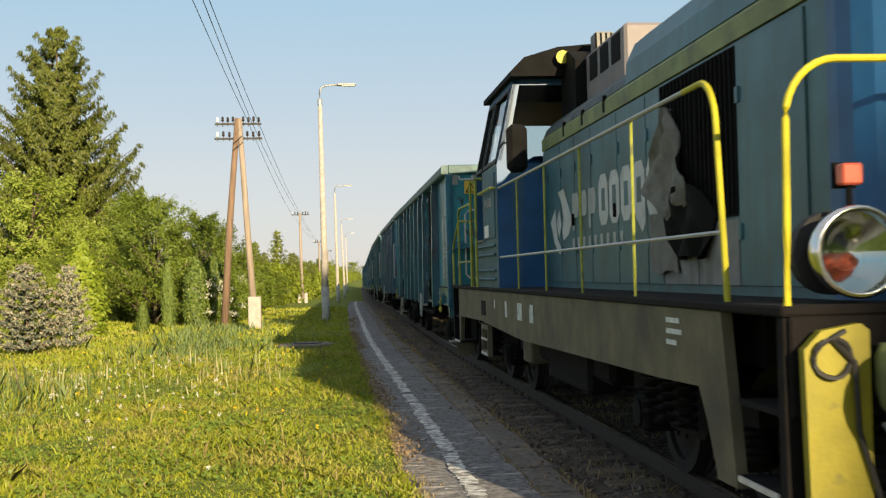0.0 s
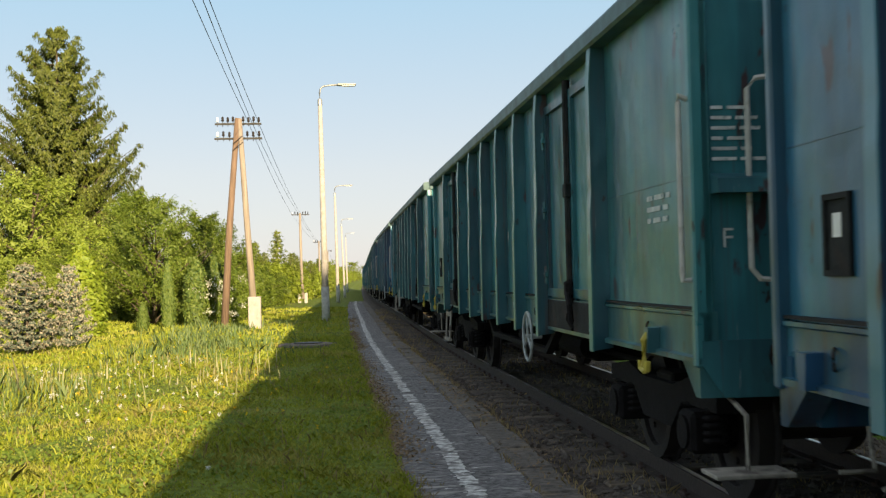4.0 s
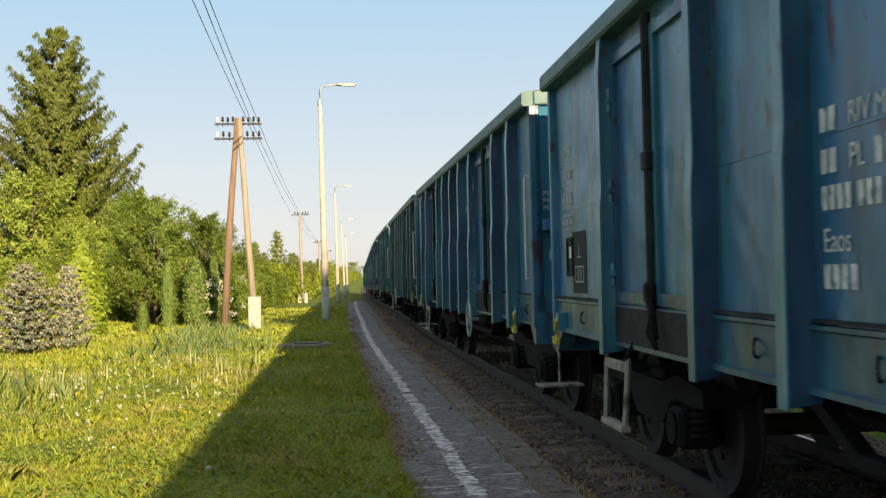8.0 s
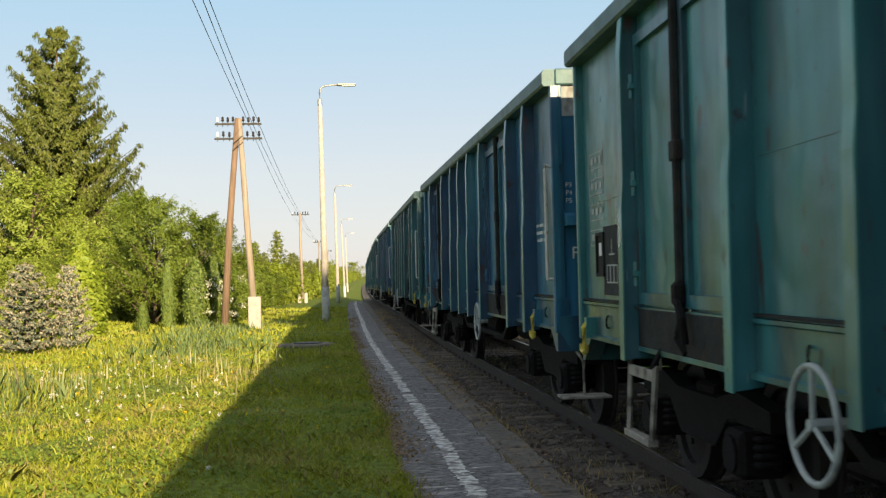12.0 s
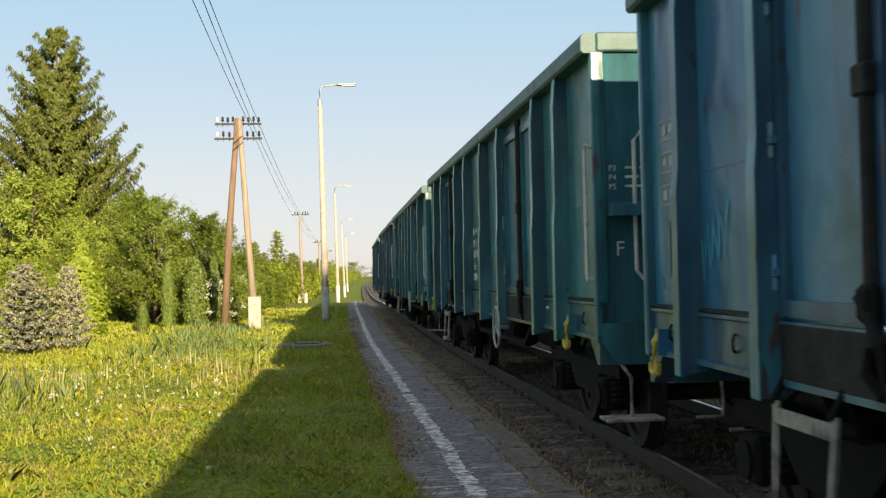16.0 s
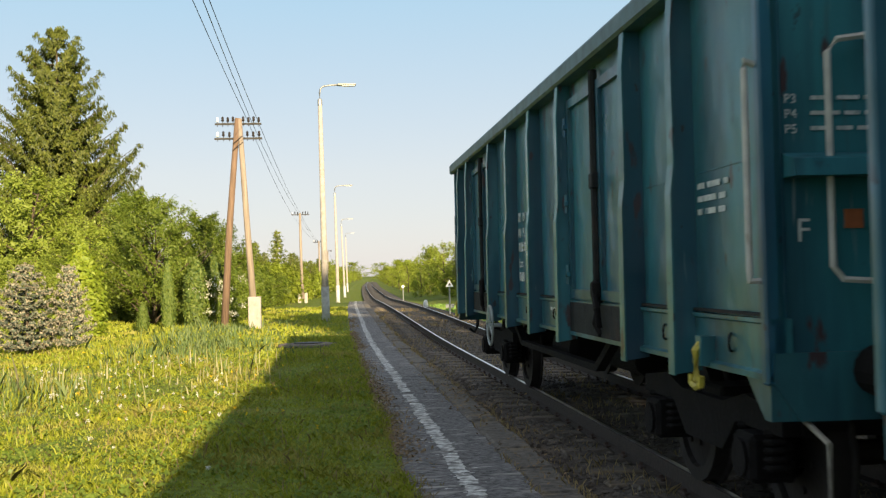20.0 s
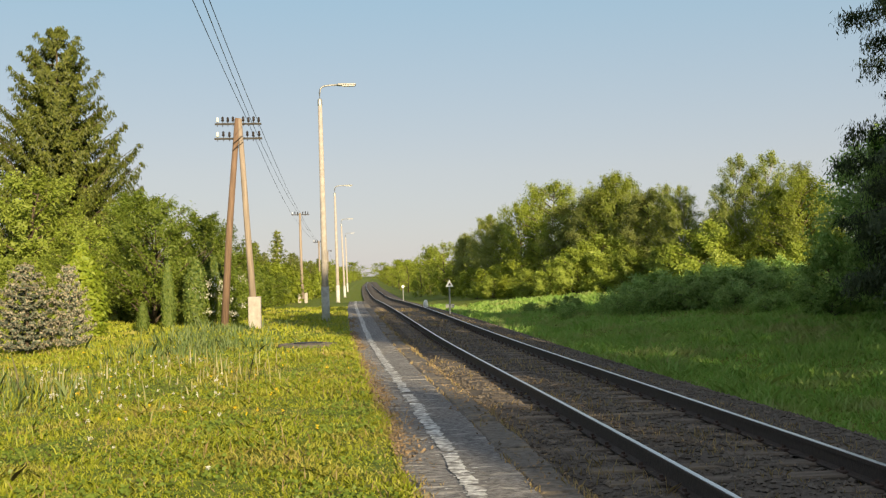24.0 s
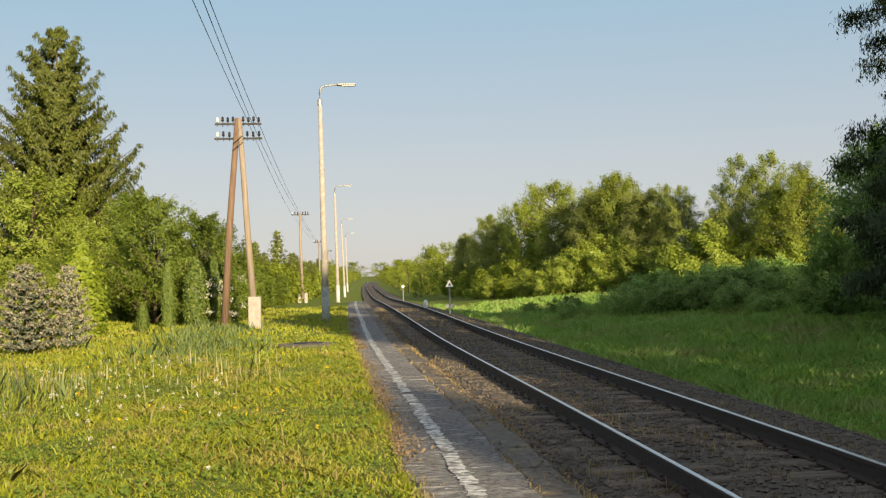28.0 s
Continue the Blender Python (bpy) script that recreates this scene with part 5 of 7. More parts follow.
def lettering(parent, text, size, m, mat="lettering"):
    cu = bpy.data.curves.new("lettering", "FONT")
    cu.body, cu.size, cu.extrude = text, size, 0.001
    tmp = bpy.data.objects.new("lettering", cu)
    me = bpy.data.meshes.new_from_object(tmp)
    bpy.data.objects.remove(tmp)
    me.materials.append(M[mat])
    ob = new("lettering", me)
    ob.parent = parent
    ob.matrix_basis = m
    return ob


SIDE = Matrix(((0, 0, -1, 0), (-1, 0, 0, 0), (0, 1, 0, 0), (0, 0, 0, 1)))   # letters on the side that faces the platform
END = Matrix(((1, 0, 0, 0), (0, 0, -1, 0), (0, 1, 0, 0), (0, 0, 0, 1)))    # letters on the leading end


def bars(parent, name, rows, x, y, z, h, gap, mat="lettering", space=0.05):
    """Unreadable or number writing on the platform side, as plain bars; y falls as the line is read."""
    for i, words in enumerate(rows):
        yy = y
        for w in words:
            if w > 0:
                bm = B()
                box(bm, x - 0.003, x, yy - w, yy, z - i * (h + gap) - h, z - i * (h + gap))
                part(name, bm, mat, parent)
            yy -= abs(w) + space


def ring_frame(bm, xa, xb, y0, y1, z0, z1, t):
    """A flat rectangular frame with a hole, between two x planes."""
    loops = []
    for x in (xa, xb):
        for q in (0, t):
            loops.append([bm.verts.new((x, y, z)) for y, z in ((y0 + q, z0 + q), (y1 - q, z0 + q), (y1 - q, z1 - q), (y0 + q, z1 - q))])
    for p, q in ((0, 1), (2, 3), (0, 2), (1, 3)):
        for i in range(4):
            bm.faces.new((loops[p][i], loops[p][(i + 1) % 4], loops[q][(i + 1) % 4], loops[q][i]))
    bmesh.ops.recalc_face_normals(bm, faces=bm.faces[:])


def end_buffer(w, sx, c, s2):
    bm = B()
    lathe(bm, [(0.12, c), (0.12, c - s2 * 0.3), (0.085, c - s2 * 0.3), (0.085, c - s2 * 0.5)], 14, "y", (sx * 0.875, 0, 1.03))
    box(bm, sx * 0.875 - 0.24, sx * 0.875 + 0.24, min(c - s2 * 0.5, c - s2 * 0.54), max(c - s2 * 0.5, c - s2 * 0.54), 0.86, 1.20, 0.015)
    part("buffer", bm, "chassis", w, "dark greasy buffer")


def open_wagon(L, ribs, doors, label, TOP=3.34, knee=0.03, step_back=2.3):
    """A four-axle open goods wagon, its length L along y, leading end at -L/2."""
    w = empty("open_wagon", label=label, category="goods wagon", group="train of open wagons")
    f = -L / 2
    wheels = []
    X, EAVE = 1.345, TOP - 0.155
    marks = sorted([0.0] + list(ribs) + [L])
    for sx in (-1, 1):
        # sill and rim
        bm = B()
        prism(bm, [(sx * 1.28, 0.99), (sx * 1.395, 0.99), (sx * 1.395, 1.02), (sx * 1.365, 1.03), (sx * 1.365, 1.25), (sx * 1.385, 1.26), (sx * 1.385, 1.28), (sx * 1.28, 1.28)], "y", f, -f)
        part("side_sill", bm, "wagon_paint", w)
        bm = B()
        prism(bm, [(sx * 1.33, EAVE), (sx * 1.46, EAVE), (sx * 1.478, EAVE + 0.02), (sx * 1.478, TOP - 0.035), (sx * 1.462, TOP - 0.008), (sx * 1.43, TOP), (sx * 1.33, TOP)], "y", f, -f)
        part("top_rim", bm, "rim_paint", w, "steel rim along the top edge")
        for a, b in zip(marks, marks[1:]):
            is_door = any(abs(a - d0) < 0.05 for d0, d1 in doors)
            y0, y1 = f + a + (0.03 if a else 0), f + b - (0.03 if b < L else 0)
            if not is_door:
                bm = B()
                x0, x1 = sorted((sx * (X - 0.03), sx * X))
                box(bm, x0, x1, y0, y1, 1.28, EAVE + 0.01)
                panel = part("side_panel", bm, "wagon_paint", w)
                bm = B()
                box(bm, min(sx * X, sx * (X + 0.004)), max(sx * X, sx * (X + 0.004)), y0 + 0.03, y1 - 0.03, 2.057, 2.063)
                part("weld_seam", bm, "wagon_paint", panel, "thin painted weld seam")
                bm = B()
                box(bm, min(sx * X, sx * (X + 0.035)), max(sx * X, sx * (X + 0.035)), y0 + 0.03, y1 - 0.03, 1.29, 1.305)
                part("sill_lip", bm, "rust_dark", panel, "dark rusty lip above the sill")
                bm = B()
                yl = (y0 + y1) / 2
                tube(bm, [(sx * (1.368 + 0.03 * math.sin(0.45 * a)), yl - 0.055 * math.sin(0.45 * a), 1.14 + 0.045 * math.cos(0.45 * a)) for a in range(8)], 0.008, 5)
                part("rope_loop", bm, "rust_dark", w, "small dark rope loop on the sill")
            else:
                mid = (y0 + y1) / 2
                for p0, p1 in ((y0 + 0.02, mid - 0.03), (mid + 0.03, y1 - 0.02)):
                    bm = B()
                    x0, x1 = sorted((sx * (X - 0.025), sx * (X + 0.005)))
                    box(bm, x0, x1, p0, p1, 1.27, EAVE - 0.13, 0.008)
                    door = part("door", bm, "wagon_paint", w, "hinged steel side door")
                    bm = B()
                    ring_frame(bm, sx * (X + 0.005), sx * (X + 0.04), p0, p1, 1.3, EAVE - 0.13, 0.075)
                    part("door_frame", bm, "wagon_paint", door)
                    for z in (1.5, 2.1, 2.75):
                        bm = B()
                        e = p0 - 0.02 if p0 < mid else p1 + 0.02
                        tube(bm, [(sx * (X + 0.05), e, z - 0.08), (sx * (X + 0.05), e, z + 0.08)], 0.026, 6)
                        box(bm, min(sx * X, sx * (X + 0.075)), max(sx * X, sx * (X + 0.075)), e - 0.05, e + 0.05, z - 0.02, z + 0.02, 0.004)
                        part("hinge", bm, "wagon_paint", door)
                bm = B()
                box(bm, min(sx * X, sx * (X - 0.03)), max(sx * X, sx * (X - 0.03)), y0, y1, EAVE - 0.11, EAVE + 0.01)
                part("door_lintel", bm, "wagon_paint", w)
                bm = B()
                box(bm, min(sx * 1.34, sx * 1.392), max(sx * 1.34, sx * 1.392), y0 + 0.03, y1 - 0.03, 1.0, 1.268, 0.006)
                part("door_sill", bm, "rust_dark", w, "dark rusty plate below the doors")
                bm = B()
                tube(bm, [(sx * (X + 0.05), mid, 1.22), (sx * (X + 0.05), mid, EAVE - 0.05)], 0.035, 8)
                box(bm, min(sx * (X + 0.02), sx * (X + 0.09)), max(sx * (X + 0.02), sx * (X + 0.09)), mid - 0.06, mid + 0.06, 2.15, 2.27, 0.01)
                bar = part("lock_bar", bm, "rust_dark", w, "dark upright door locking bar")
                bm = B()
                box(bm, min(sx * (X + 0.02), sx * (X + 0.10)), max(sx * (X + 0.02), sx * (X + 0.10)), mid - 0.06, mid + 0.07, 1.30, 1.46, 0.03)
                tube(bm, [(sx * (X + 0.06), mid + 0.1, 1.40), (sx * (X + 0.09), mid - 0.06, 1.32), (sx * (X + 0.10), mid - 0.16, 1.24), (sx * (X + 0.09), mid - 0.17, 1.1)], 0.025, 6)
                tube(bm, [(sx * (X + 0.06), mid, 1.34), (sx * (X + 0.07), mid + 0.02, 1.12), (sx * (X + 0.04), mid - 0.05, 1.04)], 0.03, 6)
                part("lock_lever", bm, "chassis", bar, "dark lever of the door lock")
        for r in ribs:
            bm = B()
            c = f + r
            o1, o2 = 1.462, 1.462 + knee
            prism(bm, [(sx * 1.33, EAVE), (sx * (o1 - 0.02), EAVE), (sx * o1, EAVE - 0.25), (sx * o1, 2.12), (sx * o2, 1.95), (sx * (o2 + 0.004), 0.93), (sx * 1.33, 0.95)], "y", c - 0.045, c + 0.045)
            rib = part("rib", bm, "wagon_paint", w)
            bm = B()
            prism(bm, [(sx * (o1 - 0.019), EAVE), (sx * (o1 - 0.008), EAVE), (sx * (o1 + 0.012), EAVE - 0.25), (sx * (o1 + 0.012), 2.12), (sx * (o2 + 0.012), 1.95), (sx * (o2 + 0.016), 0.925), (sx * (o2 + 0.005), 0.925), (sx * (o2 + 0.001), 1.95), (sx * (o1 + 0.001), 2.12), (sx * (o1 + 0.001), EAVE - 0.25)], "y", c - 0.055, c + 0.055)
            part("rib_edge", bm, "wagon_paint", rib, "worn rib flange, paled for its bright edge highlight")
        for c in (f, -f):
            bm = B()
            s2 = 1 if c < 0 else -1
            box(bm, min(sx * 1.30, sx * 1.41), max(sx * 1.30, sx * 1.41), min(c, c + s2 * 0.07), max(c, c + s2 * 0.07), 0.97, EAVE + 0.02, 0.012)
            part("corner_post", bm, "wagon_paint", w)
            bm = B()
            prism(bm, [(c + s2 * 0.02, 1.0), (c + s2 * 0.34, 1.0), (c + s2 * 0.10, 0.80), (c + s2 * 0.02, 0.80)], "x", min(sx * 1.25, sx * 1.385), max(sx * 1.25, sx * 1.385))
            part("gusset", bm, "wagon_paint", w)
            bm = B()
            yy = c + s2 * (0.88 if c < 0 else 0.42)
            prism(bm, [(yy - 0.05, 1.16), (yy + 0.05, 1.16), (yy + 0.035, 1.0), (yy - 0.035, 1.0)], "x", min(sx * 1.365, sx * 1.445), max(sx * 1.365, sx * 1.445))
            part("hook_bracket", bm, "wagon_paint", w, "folded bracket above the hook")
            bm = B()
            tube(bm, [(sx * 1.42, yy, 1.13), (sx * 1.46, yy, 1.08), (sx * 1.46, yy, 0.92)], 0.024, 6)
            tube(bm, [(sx * 1.46, yy - 0.075, 0.95), (sx * 1.46, yy - 0.07, 0.90), (sx * 1.46, yy, 0.885), (sx * 1.46, yy + 0.07, 0.90), (sx * 1.46, yy + 0.075, 0.95)], 0.022, 6)
            part("rope_hook", bm, "yellow_worn", w, "worn yellow rope hook")
            if c > 0:
                end_buffer(w, sx, c, s2)
                continue
            bm = B()
            xx = sx * 1.46
            yy = c + s2 * 0.05
            tube(bm, [(sx * 1.41, yy, 2.48), (xx, yy, 2.5), (xx, yy, 2.46), (xx, yy, 1.50), (xx, yy, 1.46), (sx * 1.41, yy, 1.46)], 0.017, 6)
            part("grab_rail", bm, "white_paint", w, "white painted grab rail")
            bm = B()
            yy = c + s2 * (-0.30)
            yy = c - s2 * 0.06
            tube(bm, [(sx * 0.86, c + s2 * 0.03, 2.60), (sx * 0.90, yy, 2.60), (sx * 1.05, yy, 2.58), (sx * 1.10, yy, 2.52), (sx * 1.10, yy, 1.52), (sx * 1.05, yy, 1.46), (sx * 0.90, yy, 1.45), (sx * 0.86, c + s2 * 0.03, 1.45)], 0.0165, 6)
            part("end_rail", bm, "white_paint", w, "white painted end rail")
            bm = B()
            yy = c - s2 * 0.18
            tube(bm, [(sx * 1.2, c + s2 * 0.1, 0.8), (sx * 1.2, yy, 0.72), (sx * 1.2, yy, 0.42)], 0.016, 6)
            box(bm, min(sx * 0.98, sx * 1.42), max(sx * 0.98, sx * 1.42), yy - 0.13, yy + 0.13, 0.40, 0.425, 0.005)
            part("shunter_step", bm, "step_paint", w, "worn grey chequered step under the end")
            end_buffer(w, sx, c, s2)
        # holder for paper labels, near the trailing end
        bm = B()
        yb = f + L - 0.62
        ring_frame(bm, sx * X, sx * (X + 0.02), yb - 0.13, yb + 0.13, 1.48, 1.82, 0.025)
        box(bm, min(sx * X, sx * (X + 0.006)), max(sx * X, sx * (X + 0.006)), yb - 0.105, yb + 0.105, 1.505, 1.795)
        holder = part("label_holder", bm, "rust_dark", w, "dark framed holder for paper labels")
        bm = B()
        box(bm, min(sx * (X + 0.006), sx * (X + 0.009)), max(sx * (X + 0.006), sx * (X + 0.009)), yb - 0.03, yb + 0.05, 1.64, 1.74)
        part("paper_label", bm, "sign_white", holder, "small white paper label")
        # step frame, brake wheel
        bm = B()
        y0 = f + L - step_back - 0.31
        for yy, d in ((y0, 0.03), (y0 + 0.62, -0.03)):
            tube(bm, [(sx * 1.43, yy, 0.93), (sx * 1.46, yy + d, 0.44)], 0.021, 5)
        box(bm, min(sx * 1.42, sx * 1.49), max(sx * 1.42, sx * 1.49), y0 + 0.01, y0 + 0.61, 0.43, 0.475, 0.006)
        box(bm, min(sx * 1.42, sx * 1.45), max(sx * 1.42, sx * 1.45), y0, y0 + 0.62, 0.83, 0.90, 0.005)
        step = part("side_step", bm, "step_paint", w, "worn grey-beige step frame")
        for yy in (y0, y0 + 0.62):
            bm = B()
            tube(bm, [(sx * 1.36, yy + 0.03, 1.06), (sx * 1.452, yy, 0.92)], 0.018, 5)
            part("step_brace", bm, "chassis", step)
    # ends
    for c in (f, -f):
        s2 = 1 if c < 0 else -1
        bm = B()
        box(bm, -1.32, 1.32, min(c + s2 * 0.03, c + s2 * 0.06), max(c + s2 * 0.03, c + s2 * 0.06), 1.0, EAVE + 0.02)
        wall = part("end_wall", bm, "dull_paint", w, "steel end wall")
        bm = B()
        box(bm, -1.36, 1.36, min(c - s2 * 0.02, c + s2 * 0.12), max(c - s2 * 0.02, c + s2 * 0.12), EAVE + 0.01, TOP + 0.004, 0.012)
        part("end_rim", bm, "rim_paint", w)
        bm = B()
        prism(bm, [(c + s2 * 0.03, 2.06), (c - s2 * 0.12, 2.02), (c - s2 * 0.14, 1.94), (c + s2 * 0.03, 1.94)], "x", -1.30, 1.30)
        part("end_ledge", bm, "dull_paint", wall)
        for x in (-0.45, 0.45):
            bm = B()
            prism(bm, [(c + s2 * 0.03, EAVE), (c - s2 * 0.05, EAVE), (c - s2 * 0.09, 1.0), (c + s2 * 0.03, 1.0)], "x", x - 0.07, x + 0.07)
            part("end_stanchion", bm, "dull_paint", wall)
        bm = B()
        prism(bm, [(-1.375, 1.12), (-1.375, 0.98), (-1.25, 0.80), (1.25, 0.80), (1.375, 0.98), (1.375, 1.12)], "y", min(c - s2 * 0.005, c + s2 * 0.14), max(c - s2 * 0.005, c + s2 * 0.14))
        part("headstock", bm, "dull_paint", w)
        bm = B()
        tube(bm, [(0, c, 1.0), (0, c - s2 * 0.5, 0.98)], 0.05, 6)
        part("coupling", bm, "chassis", w, "dark screw coupling")
        bm = B()
        tube(bm, [(0.25, c, 0.9), (0.27, c - s2 * 0.2, 0.6), (0.2, c - s2 * 0.5, 0.5), (0.1, c - s2 * 0.65, 0.75)], 0.025, 6)
        part("brake_hose", bm, "chassis", w)
        bm = B()
        tube(bm, [(-0.45, c, 0.85), (-0.48, c - s2 * 0.15, 0.5), (-0.55, c - s2 * 0.32, 0.42), (-0.75, c - s2 * 0.32, 0.42)], 0.014, 6)
        part("uncoupling_rod", bm, "step_paint", w, "bent pale rod under the end")
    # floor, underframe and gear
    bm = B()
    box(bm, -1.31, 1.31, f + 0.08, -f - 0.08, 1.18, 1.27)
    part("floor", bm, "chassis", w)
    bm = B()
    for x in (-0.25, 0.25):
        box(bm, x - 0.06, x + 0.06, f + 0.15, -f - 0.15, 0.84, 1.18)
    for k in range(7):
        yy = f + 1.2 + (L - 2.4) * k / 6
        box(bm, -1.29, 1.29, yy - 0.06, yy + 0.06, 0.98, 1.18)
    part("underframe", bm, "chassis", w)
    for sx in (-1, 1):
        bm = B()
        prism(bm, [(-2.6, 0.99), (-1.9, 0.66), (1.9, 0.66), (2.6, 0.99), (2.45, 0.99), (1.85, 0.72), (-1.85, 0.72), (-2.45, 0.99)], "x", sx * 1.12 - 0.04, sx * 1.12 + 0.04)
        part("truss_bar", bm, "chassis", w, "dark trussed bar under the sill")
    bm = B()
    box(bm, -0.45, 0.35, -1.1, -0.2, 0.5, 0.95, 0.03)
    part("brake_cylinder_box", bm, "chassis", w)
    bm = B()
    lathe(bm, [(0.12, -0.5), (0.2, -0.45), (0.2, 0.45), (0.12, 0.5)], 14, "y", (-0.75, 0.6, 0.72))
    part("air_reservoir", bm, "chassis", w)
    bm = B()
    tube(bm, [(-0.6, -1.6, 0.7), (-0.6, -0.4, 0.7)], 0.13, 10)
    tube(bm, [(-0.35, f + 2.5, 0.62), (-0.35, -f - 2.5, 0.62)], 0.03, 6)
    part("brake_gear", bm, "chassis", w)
    for yb in (-(L / 2 - 2.0), L / 2 - 2.0):
        b, sets = bogie(w, yb)
        wheels += sets
    return w, wheels


def brake_wheel(w, yw):
    """Spoked handwheel on both sides, yw from the middle of the wagon."""
    for sx in (-1, 1):
        bm = B()
        c = Vector((sx * 1.49, yw, 0.895))
        ring = [c + Vector((0, 0.235 * math.cos(a * math.pi / 12), 0.235 * math.sin(a * math.pi / 12))) for a in range(25)]
        tube(bm, ring, 0.016, 6, caps=False)
        wheel = part("brake_wheel", bm, "wheel_white", w, "spoked white brake handwheel", True)
        for k in range(3):
            a = math.pi / 2 + k * 2.094
            bm = B()
            tube(bm, [c, c + Vector((0, 0.24 * math.cos(a), 0.24 * math.sin(a)))], 0.013, 5)
            part("spoke", bm, "wheel_white", wheel)
        bm = B()
        tube(bm, [c - Vector((sx * 0.14, 0, 0)), c + Vector((sx * 0.02, 0, 0))], 0.026, 8)
        part("hub", bm, "wheel_white", wheel)


def squiggle(w, name, pts, mat, label, wide=0.035, x=-1.3515):
    """A sprayed stroke on the platform side, a thin ribbon through (y, z) points."""
    bm = B()
    prev = None
    n = len(pts)
    for i, (y, z) in enumerate(pts):
        dy, dz = pts[min(i + 1, n - 1)][0] - pts[max(i - 1, 0)][0], pts[min(i + 1, n - 1)][1] - pts[max(i - 1, 0)][1]
        q = math.hypot(dy, dz) or 1
        a, b = -dz / q * wide / 2, dy / q * wide / 2
        cur = (bm.verts.new((x, y + a, z + b)), bm.verts.new((x, y - a, z - b)))
        if prev:
            bm.faces.new((prev[0], prev[1], cur[1], cur[0]))
        prev = cur
    part(name, bm, mat, w, label)


def graffiti(w, k, f):
    if k == 11:
        c = f + 5.7
        squiggle(w, "sprayed_stroke", [(c + 0.42 * math.cos(a * 0.35) - 0.05 * a, 1.55 + 0.25 * math.sin(a * 0.35) * (1 + 0.05 * a)) for a in range(18)], "spray_blue", "pale blue sprayed loop")
        squiggle(w, "sprayed_stroke", [(c - 0.1 + 0.22 * math.cos(a * 0.4), 2.15 + 0.3 * math.sin(a * 0.4)) for a in range(14)], "spray_blue", "pale blue sprayed loop")
        squiggle(w, "sprayed_stroke", [(c - 0.35 - 0.05 * a, 2.4 + 0.05 * math.sin(a)) for a in range(9)], "spray_blue", "pale blue sprayed line")
    for kk, y0, z0 in ((10, 8.0, 1.55), (11, 2.9, 1.6), (11, 3.6, 1.75), (10, 12.3, 1.5)):
        if k == kk:
            squiggle(w, "sprayed_stroke", [(f + y0 - 0.035 * a, z0 + 0.16 * math.sin(a * 1.9) + 0.012 * a) for a in range(22)], "spray_blue", "pale blue sprayed scribble", 0.022)


BRAKES = (4.9, 8.1, 4.9, 9.7, 4.6, 4.5, 8.4, 8.2, 4.7, 8.1, 8.2, 4.6, 4.5, 8.0, 8.55)
# length, ribs, doors, height of the top edge, knee of the ribs, step's distance from the trailing end
PATTERNS = {
    "A": (13.1, (1.2, 2.26, 4.45, 5.72, 6.8, 7.83, 9.19, 11.3), ((2.26, 4.45), (9.19, 11.3)), 3.37, 0.014, 2.08),
    "B": (15.18, (2.2, 4.4, 5.66, 6.92, 8.18, 9.44, 10.7, 12.85), ((2.2, 4.4), (10.7, 12.85)), 3.35, 0.012, 2.57),
    "C": (13.1, (1.2, 2.27, 4.5, 6.0, 7.66, 8.86, 10.86, 12.09), ((2.27, 4.5), (8.86, 10.86)), 3.36, 0.014, 2.65),
    "D": (12.3, (1.2, 2.3, 3.4, 4.5, 5.6, 6.7, 7.8, 8.9, 10.0, 11.1), (), 3.36, 0.008, 2.1),
    "E": (13.2, (1.12, 2.27, 4.45, 5.7, 6.85, 8.0, 9.0, 11.15, 12.17), ((2.27, 4.45), (9.0, 11.15)), 3.35, 0.018, 1.9),
    "F": (12.8, (1.2, 2.27, 4.45, 5.85, 7.25, 8.67, 10.88, 11.9), ((2.27, 4.45), (8.67, 10.88)), 3.26, 0.02, 2.2),
    "H": (13.0, (1.9, 4.2, 5.45, 6.7, 7.95, 9.15, 11.3), ((1.9, 4.2), (9.15, 11.3)), 3.33, 0.014, 2.35),
    "G": (13.0, (1.7, 3.85, 5.05, 6.35, 7.65, 8.98, 11.28), ((1.7, 3.85), (8.98, 11.28)), 3.33, 0.014, 2.35)}
WRITING_AT = {3: 9.2, 4: 9.2, 5: 8.1, 10: 8.0, 11: 7.45, 12: 7.3, 13: 7.66}
